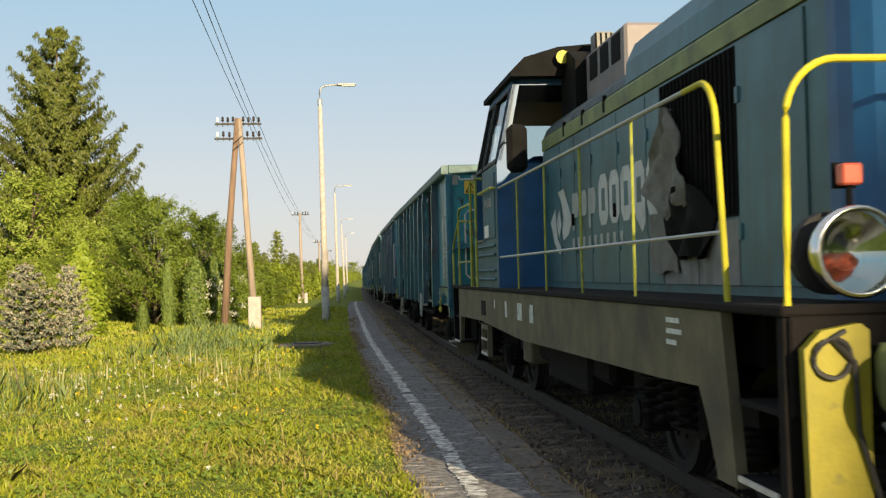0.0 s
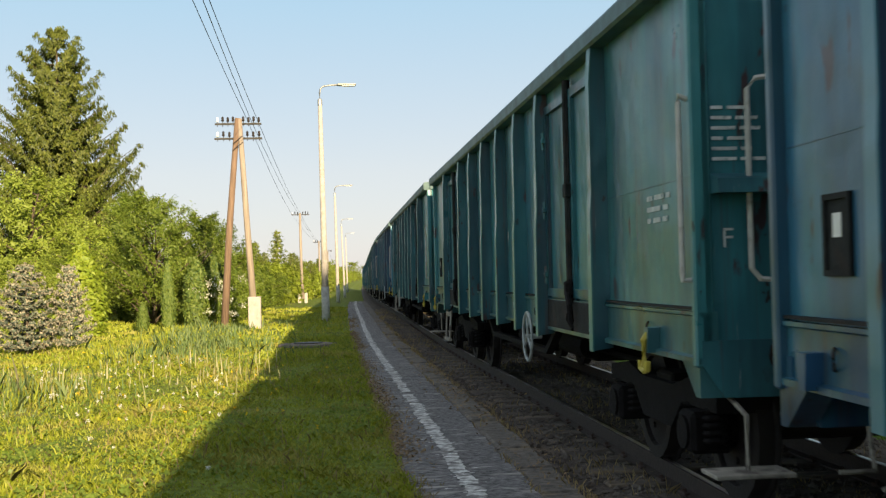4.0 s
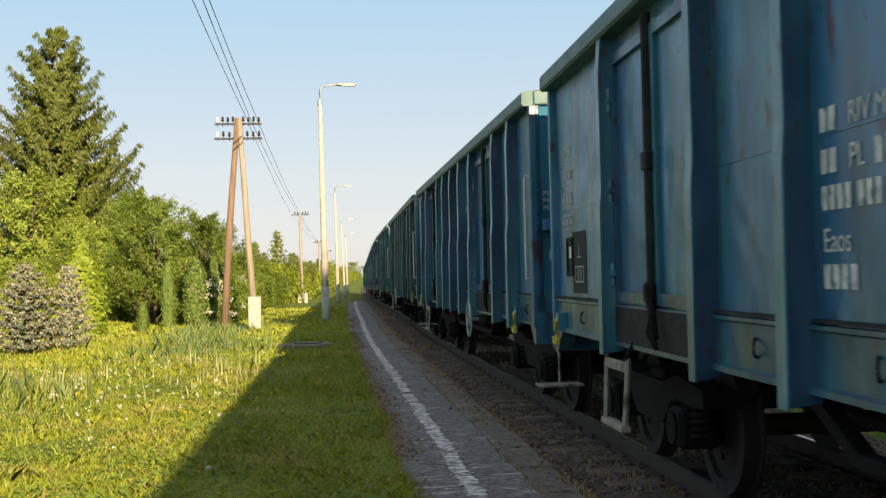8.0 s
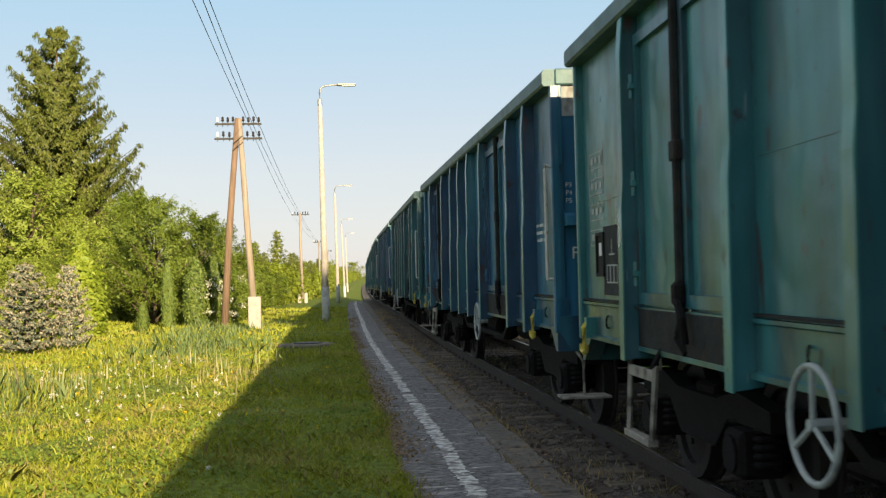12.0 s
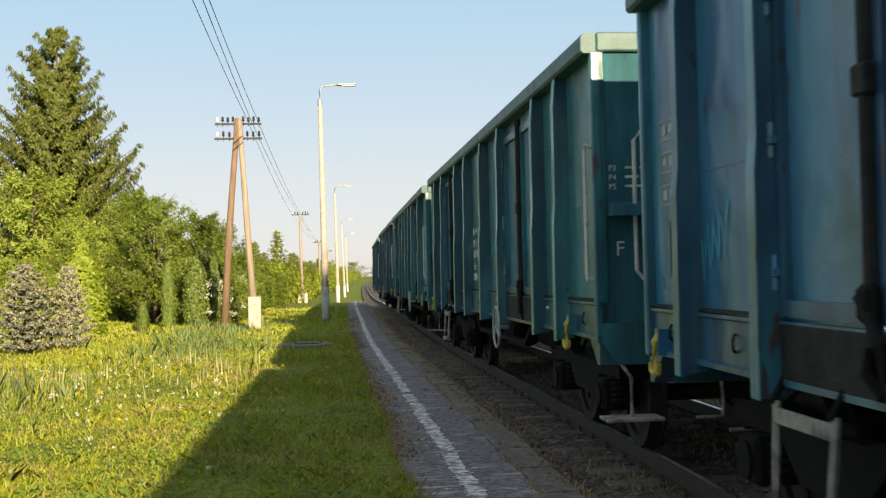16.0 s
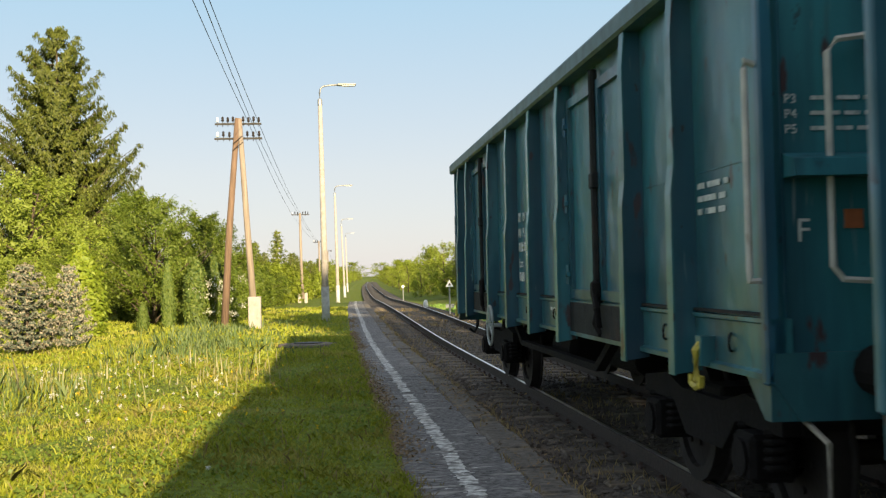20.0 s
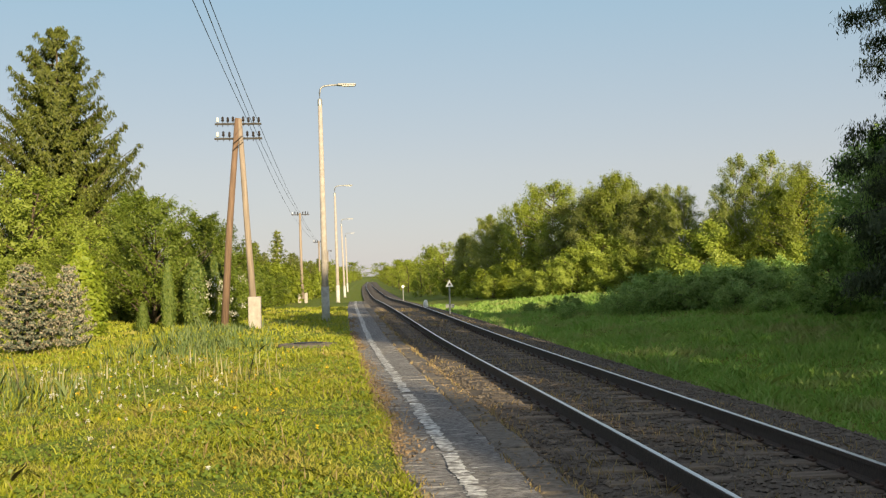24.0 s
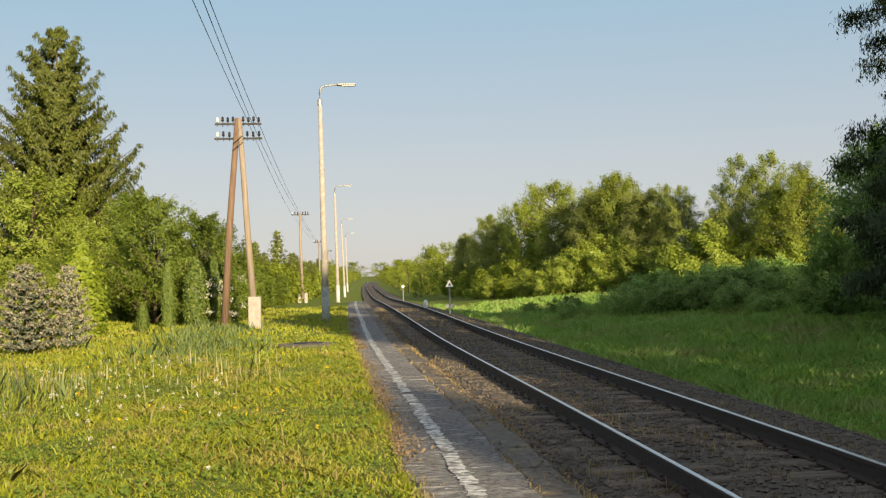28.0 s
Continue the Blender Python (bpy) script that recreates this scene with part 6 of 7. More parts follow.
# leading end of each wagon at the start, pattern of ribs and doors, paint
TRAIN = (
    (19.0, "B", (0.034, 0.169, 0.203), "teal-blue steel open wagon with ribbed sides"),
    (35.4, "D", (0.020, 0.090, 0.190), "dark blue steel open wagon with teal ribs"),
    (48.85, "B", (0.048, 0.176, 0.176), "faded grey-teal steel open wagon"),
    (65.0, "B", (0.041, 0.169, 0.176), "weathered teal steel open wagon with pale patches"),
    (81.25, "B", (0.023, 0.121, 0.230), "blue steel open wagon with pale scratches"),
    (97.33, "E", (0.026, 0.121, 0.223), "blue steel open wagon with ribbed sides"),
    (111.8, "E", (0.030, 0.090, 0.075), "dull green steel open wagon with rust blotches"),
    (126.4, "A", (0.034, 0.169, 0.162), "teal green steel open wagon with a white-topped end"),
    (140.45, "A", (0.023, 0.115, 0.209), "blue steel open wagon with white grab rails"),
    (155.25, "A", (0.045, 0.128, 0.115), "grey-green weathered steel open wagon"),
    (169.4, "C", (0.023, 0.115, 0.223), "bright blue steel open wagon"),
    (183.85, "C", (0.034, 0.149, 0.162), "teal steel open wagon with scratched paint"),
    (198.1, "G", (0.040, 0.205, 0.200), "green-teal steel open wagon"),
    (212.1, "H", (0.023, 0.128, 0.196), "blue-teal steel open wagon"),
    (226.2, "F", (0.028, 0.155, 0.182), "teal-blue steel open wagon closing the train"),
)


def build_wagons():
    made = []
    patterns = {}
    for k, (front, kind, tint, label) in enumerate(TRAIN):
        L, ribs, doors, top, knee, back = PATTERNS[kind]
        if kind not in patterns:
            w, wheels = open_wagon(L, ribs, doors, label, top, knee, back)
            patterns[kind] = w
        else:
            w = copy_thing(patterns[kind], pose(0, 0, 0))
            w["label"] = label
        rng = random.Random(k)
        for o in w.children_recursive:
            if o.type == "MESH":
                q = rng.uniform(0.8, 1.15) * (1.12 if tint[2] > 0.2 else 1.0)
                h = rng.uniform(0.0, 0.5)
                other = rng.choice(((0.016, 0.075, 0.18), (0.05, 0.19, 0.185), (0.03, 0.12, 0.16)))
                mixed = [a + (b - a) * h for a, b in zip(tint, other)]
                # flange tint is lifted to carry the bright reflections on rib edges
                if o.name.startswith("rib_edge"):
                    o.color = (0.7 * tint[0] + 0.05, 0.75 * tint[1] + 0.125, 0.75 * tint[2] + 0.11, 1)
                # blue rib paint, darkened in tint for the shade on rib sides
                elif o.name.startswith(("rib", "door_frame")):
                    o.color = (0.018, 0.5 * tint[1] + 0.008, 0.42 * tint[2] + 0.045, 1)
                elif o.name.startswith(("side_sill", "headstock", "gusset")):
                    o.color = (0.6 * tint[0] + 0.008, 0.65 * tint[1] + 0.006, 0.65 * tint[2] + 0.006, 1)
                elif o.name.startswith(("top_rim", "end_rim")):
                    o.color = (0.035, 0.07, 0.075, 1)
                else:
                    o.color = (mixed[0] * q, mixed[1] * q * 1.12, mixed[2] * q * 1.18, 1)
        made.append((w, front + L / 2, L))
    return made


def load_table(w, y, z, x, rows, seed):
    """White-lined table of loads on the side, its figures as plain bars."""
    rr = random.Random(seed)
    for i in range(rows):
        top = z - 0.20 * i
        bm = B()
        ring_frame(bm, x, x - 0.002, y - 0.46, y, top - 0.13, top, 0.009)
        table = part("load_table", bm, "logo_grey", w, "white-lined load table")
        for j in range(3):
            bm = B()
            h = rr.uniform(0.04, 0.07)
            box(bm, x - 0.002, x, y - 0.13 - 0.14 * j, y - 0.04 - 0.14 * j, top - 0.035 - h, top - 0.035)
            part("number_bar", bm, "logo_grey", table)


def brake_panel(w, y, x):
    """Dark painted square with a white brake sign of a mark over three boxes."""
    bm = B()
    box(bm, x - 0.003, x, y - 0.27, y + 0.27, 1.34, 1.86)
    panel = part("brake_panel", bm, "panel_black", w, "dark square with white brake sign")
    bm = B()
    box(bm, x - 0.005, x - 0.003, y - 0.085, y + 0.085, 1.64, 1.652)
    box(bm, x - 0.005, x - 0.003, y - 0.006, y + 0.006, 1.652, 1.76)
    part("brake_mark", bm, "logo_grey", panel)
    for j in range(3):
        bm = B()
        ring_frame(bm, x - 0.003, x - 0.005, y - 0.165 + 0.11 * j, y - 0.055 + 0.11 * j, 1.43, 1.57, 0.011)
        part("brake_box", bm, "logo_grey", panel)


def dress_wagons(made):
    """Writing on the sides and ends."""
    for k, (w, s0, L) in enumerate(made):
        f = -L / 2
        brake_wheel(w, f + BRAKES[k])
        if k == 1:
            for o in [o for o in w.children if o.name.startswith("rope_hook")]:
                bpy.data.objects.remove(o)
        if k == len(made) - 1:
            for o in [o for o in w.children_recursive if o.name.startswith(("side_step", "step_brace"))]:
                bpy.data.objects.remove(o)
            for sx in (-1, 1):
                bm = B()
                e = L / 2
                tube(bm, [(sx * 1.36, e - 0.02, 2.46), (sx * 1.37, e + 0.22, 2.46), (sx * 1.37, e + 0.26, 2.42), (sx * 1.37, e + 0.26, 1.46), (sx * 1.37, e + 0.22, 1.40), (sx * 1.36, e - 0.02, 1.40)], 0.018, 6)
                part("end_rail", bm, "iron", w, "dark rail standing out from the end")
            for xh in (-1.05, -0.75):
                bm = B()
                tube(bm, [(xh, L / 2, 0.98), (xh, L / 2 + 0.12, 0.9), (xh - 0.02, L / 2 + 0.16, 0.68), (xh - 0.08, L / 2 + 0.14, 0.6), (xh - 0.16, L / 2 + 0.1, 0.66)], 0.026, 6)
                part("brake_hose", bm, "rubber", w, "hanging brake hose")
        x = -1.348
        y = f + WRITING_AT.get(k, 7.05 if L < 14 else 7.5) + 0.1
        if k > 0:
            bars(w, "number_bar", [(0.06, 0.06)], x, y, 2.17, 0.10, 0.1, space=0.022)
            lettering(w, "RIV MC", 0.13, Matrix.Translation((x - 0.002, y - 0.26, 2.075)) @ SIDE)
            bars(w, "number_bar", [(0.06, 0.06)], x, y, 2.0, 0.10, 0.1, space=0.022)
            bars(w, "company_bar", [(0.06, 0.06, 0.06, 0.06)], x, y - 0.48, 2.0, 0.10, 0.1, space=0.03)
            lettering(w, "PL", 0.14, Matrix.Translation((x - 0.002, y - 0.26, 1.905)) @ SIDE)
            bars(w, "number_bar", [(0.05, 0.05, 0.05, 0.05, -0.02, 0.05, 0.05, 0.05, -0.01, 0.05)], x, y, 1.85, 0.10, 0.1, space=0.022)
            lettering(w, "Eaos", 0.14, Matrix.Translation((x - 0.002, y, 1.58)) @ SIDE)
            bars(w, "number_bar", [(0.06, 0.06, 0.06, 0.06)], x, y, 1.53, 0.10, 0.1, space=0.022)
        if k in (5, 10, 13):
            # plain shapes in place of the company mark
            ym = f + {5: 5.35, 10: 5.55, 13: 4.5}[k]
            squiggle(w, "company_mark", [(ym + 0.11 * math.cos(0.5 + a * 0.5), 2.72 + 0.09 * math.sin(0.5 + a * 0.5)) for a in range(10)], "logo_white", "pale round company mark", 0.05)
            bars(w, "company_bar", [(0.1, 0.08, 0.1, 0.1, 0.08)], x, ym + 0.4, 2.54, 0.1, 0.1, "logo_white")
        if k % 2 == 0:
            bars(w, "notice_bar", [(0.12, 0.2, 0.08), (0.3, 0.1), (0.08, 0.16, 0.1)], x, f + 1.1, 2.0, 0.032, 0.04)
        if k in (0, 3, 4, 5, 7, 10, 11, 13):
            load_table(w, f + L - 0.28, 2.62 if k in (4, 11) else 2.45, x, 4 if k in (4, 11, 7) else 3, k)
        if k in (3, 4, 7, 11):
            brake_panel(w, f + L - 0.98, x)
        for j in range(3):
            rr = random.Random(k * 31 + j)
            bars(w, "stencil_bar", [(rr.uniform(0.05, 0.16), rr.uniform(0.05, 0.2))], x - 0.022, f + rr.uniform(1.6, L - 1.6), 1.2, 0.03, 0.02)
        graffiti(w, k, f)
        yl = f - 0.003 + 0.03
        if k in (7, 8, 10, 12, 14):
            bm = B()
            eave = PATTERNS[TRAIN[k][1]][3] - 0.155
            box(bm, -1.30, -0.53, f + 0.022, f + 0.03, eave - 0.27, eave + 0.005)
            part("white_end_patch", bm, "band_white", w, "rust-streaked white patch on the end wall")
        if k == 4:
            bm = B()
            prism(bm, [(-1.02, 2.53), (-0.86, 2.53), (-0.94, 2.69)], "y", f + 0.022, f + 0.029)
            part("warning_sign", bm, "warning", w, "small yellow warning triangle")
            for o in [o for o in w.children if o.name.startswith("end_rail")]:
                bpy.data.objects.remove(o)
        if k == 0:
            bm = B()
            box(bm, -1.10, -0.89, f - 0.075, f - 0.065, 2.86, 3.08, 0.003)
            sign = part("warning_sign", bm, "warning", w, "yellow square warning plate hung under a bracket")
            bm = B()
            for a, b in (((-1.07, 2.89), (-0.92, 2.89)), ((-0.92, 2.89), (-0.995, 3.04)), ((-0.995, 3.04), (-1.07, 2.89))):
                tube(bm, [(a[0], f - 0.078, a[1]), (b[0], f - 0.078, b[1])], 0.008, 4)
            part("triangle", bm, "rubber", sign, "dark triangle outline")
            bm = B()
            tube(bm, [(-1.18, f + 0.03, 3.16), (-1.18, f - 0.1, 3.1), (-0.96, f - 0.1, 3.1), (-0.96, f + 0.03, 3.16)], 0.015, 6)
            part("sign_bracket", bm, "white_paint", w)
            for xa, xb in ((-1.30, -1.2), (-0.95, -0.76), (-0.62, -0.5)):
                bm = B()
                box(bm, xa, xb, f + 0.022, f + 0.03, 3.02, 3.19)
                part("white_end_patch", bm, "band_white", w, "rust-streaked white patch on the end wall")
        if k >= 5:
            bm = B()
            box(bm, -1.0, -0.91, yl - 0.012, yl, 1.70, 1.79)
            part("reflector", bm, "reflector", w, "small orange square reflector")
        if k != 4:
            lettering(w, "F", 0.16, Matrix.Translation((-1.24, yl - 0.002, 1.64)) @ END)
        top = 1.93 if k == 4 else 2.31 if k > 4 else 2.42
        line = 0.036 if k >= 4 else 0.058
        for r in range(0 if k == 0 else 3 if k == 4 else 6):
            rr = random.Random(k * 9 + r)
            a = -1.28
            if k >= 4 and r in (0, 2, 4) and not (k == 4 and r == 4):
                lettering(w, "P" + "345"[r // 2], 0.062, Matrix.Translation((-1.28, yl - 0.002, top - 0.015 - r * line)) @ END)
            if k >= 4:
                a = -1.15
            if k >= 4 and r % 2:
                continue
            while a < (-0.88 if k >= 4 else -1.05):
                n = rr.uniform(0.05, 0.15)
                bm = B()
                box(bm, a, a + n, yl - 0.003, yl, top - r * line, top + 0.019 - r * line)
                part("notice_bar", bm, "lettering", w)
                a += n + 0.025


def build_loco():
    """A six-tonne-axle diesel shunter: long hood leading, cab, short hood. Leading end at -y."""
    lo = empty("diesel_locomotive", label="blue and teal diesel locomotive with yellow handrails", category="locomotive")
    F, R = -6.68, 6.85
    DECK = 1.35
    # frame
    for sx in (-1, 1):
        bm = B()
        prism(bm, [(F + 0.84, 1.30), (5.98, 1.30), (5.98, 0.5), (5.86, 0.5), (5.74, 0.88), (3.48, 0.90), (0.2, 0.81), (-1.3, 0.83), (-4.7, 0.86), (-5.46, 0.88), (-5.58, 0.72), (-5.74, 0.42), (F + 0.66, 0.42)], "x", min(sx * 1.36, sx * 1.42), max(sx * 1.36, sx * 1.42))
        part("side_beam", bm, "loco_frame", lo, "olive brown side beam")
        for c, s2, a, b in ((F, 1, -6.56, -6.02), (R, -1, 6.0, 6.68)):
            # black back plate and treads: the recess's shade put into the colour
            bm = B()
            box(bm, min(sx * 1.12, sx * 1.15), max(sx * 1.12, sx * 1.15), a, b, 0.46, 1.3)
            well = part("step_well", bm, "soot_shade", lo, "recess with steel steps, its shade painted black")
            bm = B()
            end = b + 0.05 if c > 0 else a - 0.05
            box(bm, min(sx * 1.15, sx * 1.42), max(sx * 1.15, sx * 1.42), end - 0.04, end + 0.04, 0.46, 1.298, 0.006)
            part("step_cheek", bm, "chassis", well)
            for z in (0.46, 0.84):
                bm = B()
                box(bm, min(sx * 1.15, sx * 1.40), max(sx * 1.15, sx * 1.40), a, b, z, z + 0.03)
                part("step_tread", bm, "soot_shade", well)
            bm = B()
            box(bm, min(sx * 1.41, sx * 1.424), max(sx * 1.41, sx * 1.424), a + 0.02, b - 0.02, 0.462, 0.49)
            part("step_edge", bm, "white_paint", well, "pale worn step edge")
        # steps under the cab door
        bm = B()
        ring_frame(bm, sx * 1.36, sx * 1.42, 2.86, 3.46, 0.46, 0.86, 0.06)
        steps = part("cab_steps", bm, "loco_frame", lo, "olive step frame under the cab door")
        for z in (0.66, 0.47):
            bm = B()
            box(bm, min(sx * 1.42, sx * 1.432), max(sx * 1.42, sx * 1.432), 2.9, 3.42, z, z + 0.03)
            part("step_edge", bm, "white_paint", steps, "pale worn step edge")
        # flat dark patch stands for the shade inside a foot hole
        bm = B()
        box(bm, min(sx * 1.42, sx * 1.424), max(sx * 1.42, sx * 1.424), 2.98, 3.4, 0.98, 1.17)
        part("step_hole", bm, "soot_shade", lo, "dark patch for the shade in a foot hole")
    bm = B()
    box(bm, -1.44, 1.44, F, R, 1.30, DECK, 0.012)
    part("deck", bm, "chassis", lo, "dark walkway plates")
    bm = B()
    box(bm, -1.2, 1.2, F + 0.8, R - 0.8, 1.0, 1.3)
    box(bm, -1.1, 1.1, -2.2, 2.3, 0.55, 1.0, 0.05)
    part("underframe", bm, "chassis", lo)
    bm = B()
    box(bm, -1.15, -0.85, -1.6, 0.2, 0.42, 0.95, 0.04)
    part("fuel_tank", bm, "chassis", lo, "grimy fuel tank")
    bm = B()
    box(bm, -1.2, -0.9, 1.0, 1.5, 0.5, 0.8, 0.02)
    part("battery_box", bm, "loco_frame", lo)
    for c, s2 in ((F, 1), (R, -1)):
        bm = B()
        box(bm, -1.4, 1.4, min(c, c + s2 * 0.1), max(c, c + s2 * 0.1), 0.85, 1.3, 0.01)
        part("buffer_beam", bm, "chassis", lo)
        for sx in (-1, 1):
            bm = B()
            lathe(bm, [(0.14, c), (0.14, c - s2 * 0.3), (0.1, c - s2 * 0.3), (0.1, c - s2 * 0.5)], 16, "y", (sx * 0.875, 0, 1.03))
            lathe(bm, [(0.23, c - s2 * 0.5), (0.23, c - s2 * 0.53), (0.1, c - s2 * 0.55)], 20, "y", (sx * 0.875, 0, 1.03))
            part("buffer", bm, "yellow" if c < 0 else "chassis", lo, "round buffer")
            bm = B()
            prism(bm, [(sx * 1.38, 1.16), (sx * 1.30, 1.24), (sx * 1.12, 1.27), (sx * 1.08, 1.24), (sx * 1.08, 0.2), (sx * 1.36, 0.2)], "y", min(c - s2 * 0.10, c - s2 * 0.04), max(c - s2 * 0.10, c - s2 * 0.04))
            plate = part("guard_plate", bm, "guard_yellow" if c < 0 else "loco_frame", lo, "bright yellow guard plate with scuffs" if c < 0 else "olive guard plate")
            bm = B()
            pts = [(sx * 1.2, c - s2 * 0.12, 1.24)] + [(sx * (1.26 + 0.085 * math.cos(1.5 + 0.4 * a)), c - s2 * (0.12 + 0.01 * math.sin(a)), 1.12 + 0.085 * math.sin(1.5 + 0.4 * a)) for a in range(17)] + [(sx * 1.16, c - s2 * 0.12, 1.1), (sx * 1.15, c - s2 * 0.12, 0.8), (sx * 1.06, c - s2 * 0.12, 0.5)]
            tube(bm, pts, 0.013, 5)
            part("cable", bm, "rubber", plate)
        for sx in (-1, 1):
            bm = B()
            lathe(bm, [(0.05, 1.18), (0.075, 1.12), (0.075, 0.98), (0.055, 0.9), (0.02, 0.86)], 12, centre=(sx * 0.98, c - s2 * 0.1, 0))
            part("air_cock", bm, "loco_stripe", lo, "dull yellow-green air hose cock", True)
            bm = B()
            tube(bm, [(sx * 1.0, c - s2 * 0.05, 0.82), (sx * 0.98, c - s2 * 0.16, 0.72), (sx * 0.9, c - s2 * 0.16, 0.7), (sx * 0.5, c - s2 * 0.16, 0.7)], 0.014, 6)
            part("uncoupling_rod", bm, "galvanised", lo)
        bm = B()
        tube(bm, [(0, c, 1.0), (0, c - s2 * 0.45, 0.98)], 0.05, 8)
        tube(bm, [(-0.55, c, 1.0), (-0.6, c - s2 * 0.2, 0.7), (-0.7, c - s2 * 0.3, 0.5), (-0.85, c - s2 * 0.3, 0.5)], 0.022, 6)
        part("coupling", bm, "chassis", lo)
    # long hood
    h0, h1, eave, w = -5.95, 1.75, 2.94, 0.86

    def hood(y0, y1, name, mats):
        bm = B()
        prism(bm, [(-w, DECK), (-w, eave), (w, eave), (w, DECK)], "y", y0, y1)
        return part(name, bm, mats, lo)
    body = hood(h0, h1, "long_hood", "loco_teal")
    body["label"] = "teal engine hood with tall doors"
    bm = B()
    prism(bm, [(-w - 0.012, 2.95), (-w - 0.012, 3.08), (-w + 0.02, 3.12), (w - 0.02, 3.12), (w + 0.012, 3.08), (w + 0.012, 2.95)], "y", h0 - 0.01, h1 - 0.003)
    part("hood_stripe", bm, "loco_stripe", lo, "faded yellow-green band under the roof")
    bm = B()
    prism(bm, [(-w + 0.01, 3.121), (-w + 0.02, 3.30), (-w + 0.10, 3.47), (-w + 0.24, 3.58), (-0.42, 3.64), (0.42, 3.64), (w - 0.24, 3.58), (w - 0.10, 3.47), (w - 0.02, 3.30), (w - 0.01, 3.121)], "y", h0 + 0.05, -2.0)
    part("hood_roof", bm, "loco_teal", lo, "rounded hood roof")
    bm = B()
    prism(bm, [(-w + 0.015, 3.121), (-w + 0.05, 3.2), (-w + 0.14, 3.29), (-0.4, 3.37), (0.4, 3.37), (w - 0.14, 3.29), (w - 0.05, 3.2), (w - 0.015, 3.121)], "y", -1.998, h1)
    part("rear_hood_roof", bm, "loco_roof", lo, "sooty lower roof before the cab")
    for sx in (-1, 1):
        for yy in (-1.3, -0.4, 0.5):
            bm = B()
            box(bm, min(sx * (w - 0.01), sx * (w + 0.02)), max(sx * (w - 0.01), sx * (w + 0.02)), yy - 0.03, yy + 0.03, 2.98, 3.14, 0.008)
            part("roof_latch", bm, "soot_shade", lo)
    bm = B()
    prof = [(-w, h0), (-w, h0 - 0.12)] + [(-w + 0.3 - 0.3 * math.cos(a), h0 - 0.12 - 0.3 * math.sin(a)) for a in (0.4, 0.8, 1.2, 1.57)] + [(w - 0.3 + 0.3 * math.cos(a), h0 - 0.12 - 0.3 * math.sin(a)) for a in (1.57, 1.2, 0.8, 0.4)] + [(w, h0 - 0.12), (w, h0)]
    prism(bm, prof, "z", DECK, 3.48)
    part("nose", bm, "loco_blue", lo, "rounded bright blue nose")
    for sx in (-1, 1):
        ys = [-5.72, -4.68, -3.88, -3.06, -2.65, -1.73, -0.72, 0.0, 0.72, 1.45]
        for i, (a, b) in enumerate(zip(ys, ys[1:])):
            bm = B()
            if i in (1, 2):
                # thin black sheet carries the shade within the open shutter
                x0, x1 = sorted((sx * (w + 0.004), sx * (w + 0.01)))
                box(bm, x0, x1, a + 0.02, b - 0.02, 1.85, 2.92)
                gr = part("radiator_opening", bm, "soot_shade", lo, "open radiator shutter, shade inside painted black")
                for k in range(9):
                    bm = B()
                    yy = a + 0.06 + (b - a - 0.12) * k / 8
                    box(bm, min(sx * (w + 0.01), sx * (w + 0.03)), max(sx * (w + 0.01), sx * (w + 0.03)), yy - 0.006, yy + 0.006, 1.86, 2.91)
                    part("slat", bm, "soot_shade", gr)
                bm = B()
                box(bm, min(sx * w, sx * (w + 0.014)), max(sx * w, sx * (w + 0.014)), a + 0.015, b - 0.015, DECK + 0.06, 1.83, 0.004)
                part("hood_door", bm, "loco_grey", lo, "bare grey lower panel")
                continue
            box(bm, min(sx * w, sx * (w + 0.014)), max(sx * w, sx * (w + 0.014)), a + 0.012, b - 0.012, DECK + 0.06, 2.92, 0.004)
            d = part("hood_door", bm, "loco_teal", lo, "tall teal hood door")
            for z in (1.7, 2.55):
                bm = B()
                box(bm, min(sx * (w + 0.014), sx * (w + 0.03)), max(sx * (w + 0.014), sx * (w + 0.03)), b - 0.07, b - 0.02, z, z + 0.1)
                part("hinge", bm, "loco_teal", d)
            if i % 2:
                bm = B()
                box(bm, min(sx * (w + 0.014), sx * (w + 0.04)), max(sx * (w + 0.014), sx * (w + 0.04)), a + 0.05, a + 0.09, 2.0, 2.12)
                part("handle", bm, "soot_shade", d)
    # torn canvas over the shutter, hanging in folds
    def cloth(name, rows, x0, fold, mat, label):
        n = 12
        front, back = [], []
        bm = B()
        for r, (z, a, b) in enumerate(rows):
            ring = []
            for c in range(n + 1):
                q = c / n
                y = a + (b - a) * q
                dx = fold * (math.sin(q * 9 + r * 0.9) + 0.5 * math.sin(q * 21 - r * 1.7))
                ring.append((x0 - dx, y, z + 0.015 * math.sin(q * 7 + r)))
            front.append([bm.verts.new(p) for p in ring])
            back.append([bm.verts.new((p[0] + 0.012, p[1], p[2])) for p in ring])
        for r in range(len(rows) - 1):
            for c in range(n):
                bm.faces.new((front[r][c], front[r + 1][c], front[r + 1][c + 1], front[r][c + 1]))
                bm.faces.new((back[r][c], back[r][c + 1], back[r + 1][c + 1], back[r + 1][c]))
        part(name, bm, mat, lo, label, True)
    cloth("canvas_cover", [(2.70, -3.40, -3.50), (2.6, -3.36, -3.56), (2.5, -3.24, -3.6), (2.4, -3.08, -3.66), (2.32, -2.92, -3.7), (2.24, -2.76, -3.76), (2.16, -2.68, -3.84), (2.1, -2.80, -3.9), (2.04, -3.04, -3.86), (1.98, -3.22, -3.74), (1.92, -3.32, -3.6), (1.86, -3.4, -3.5)], -w - 0.09, 0.032, "canvas", "torn grey canvas hanging over the shutter")
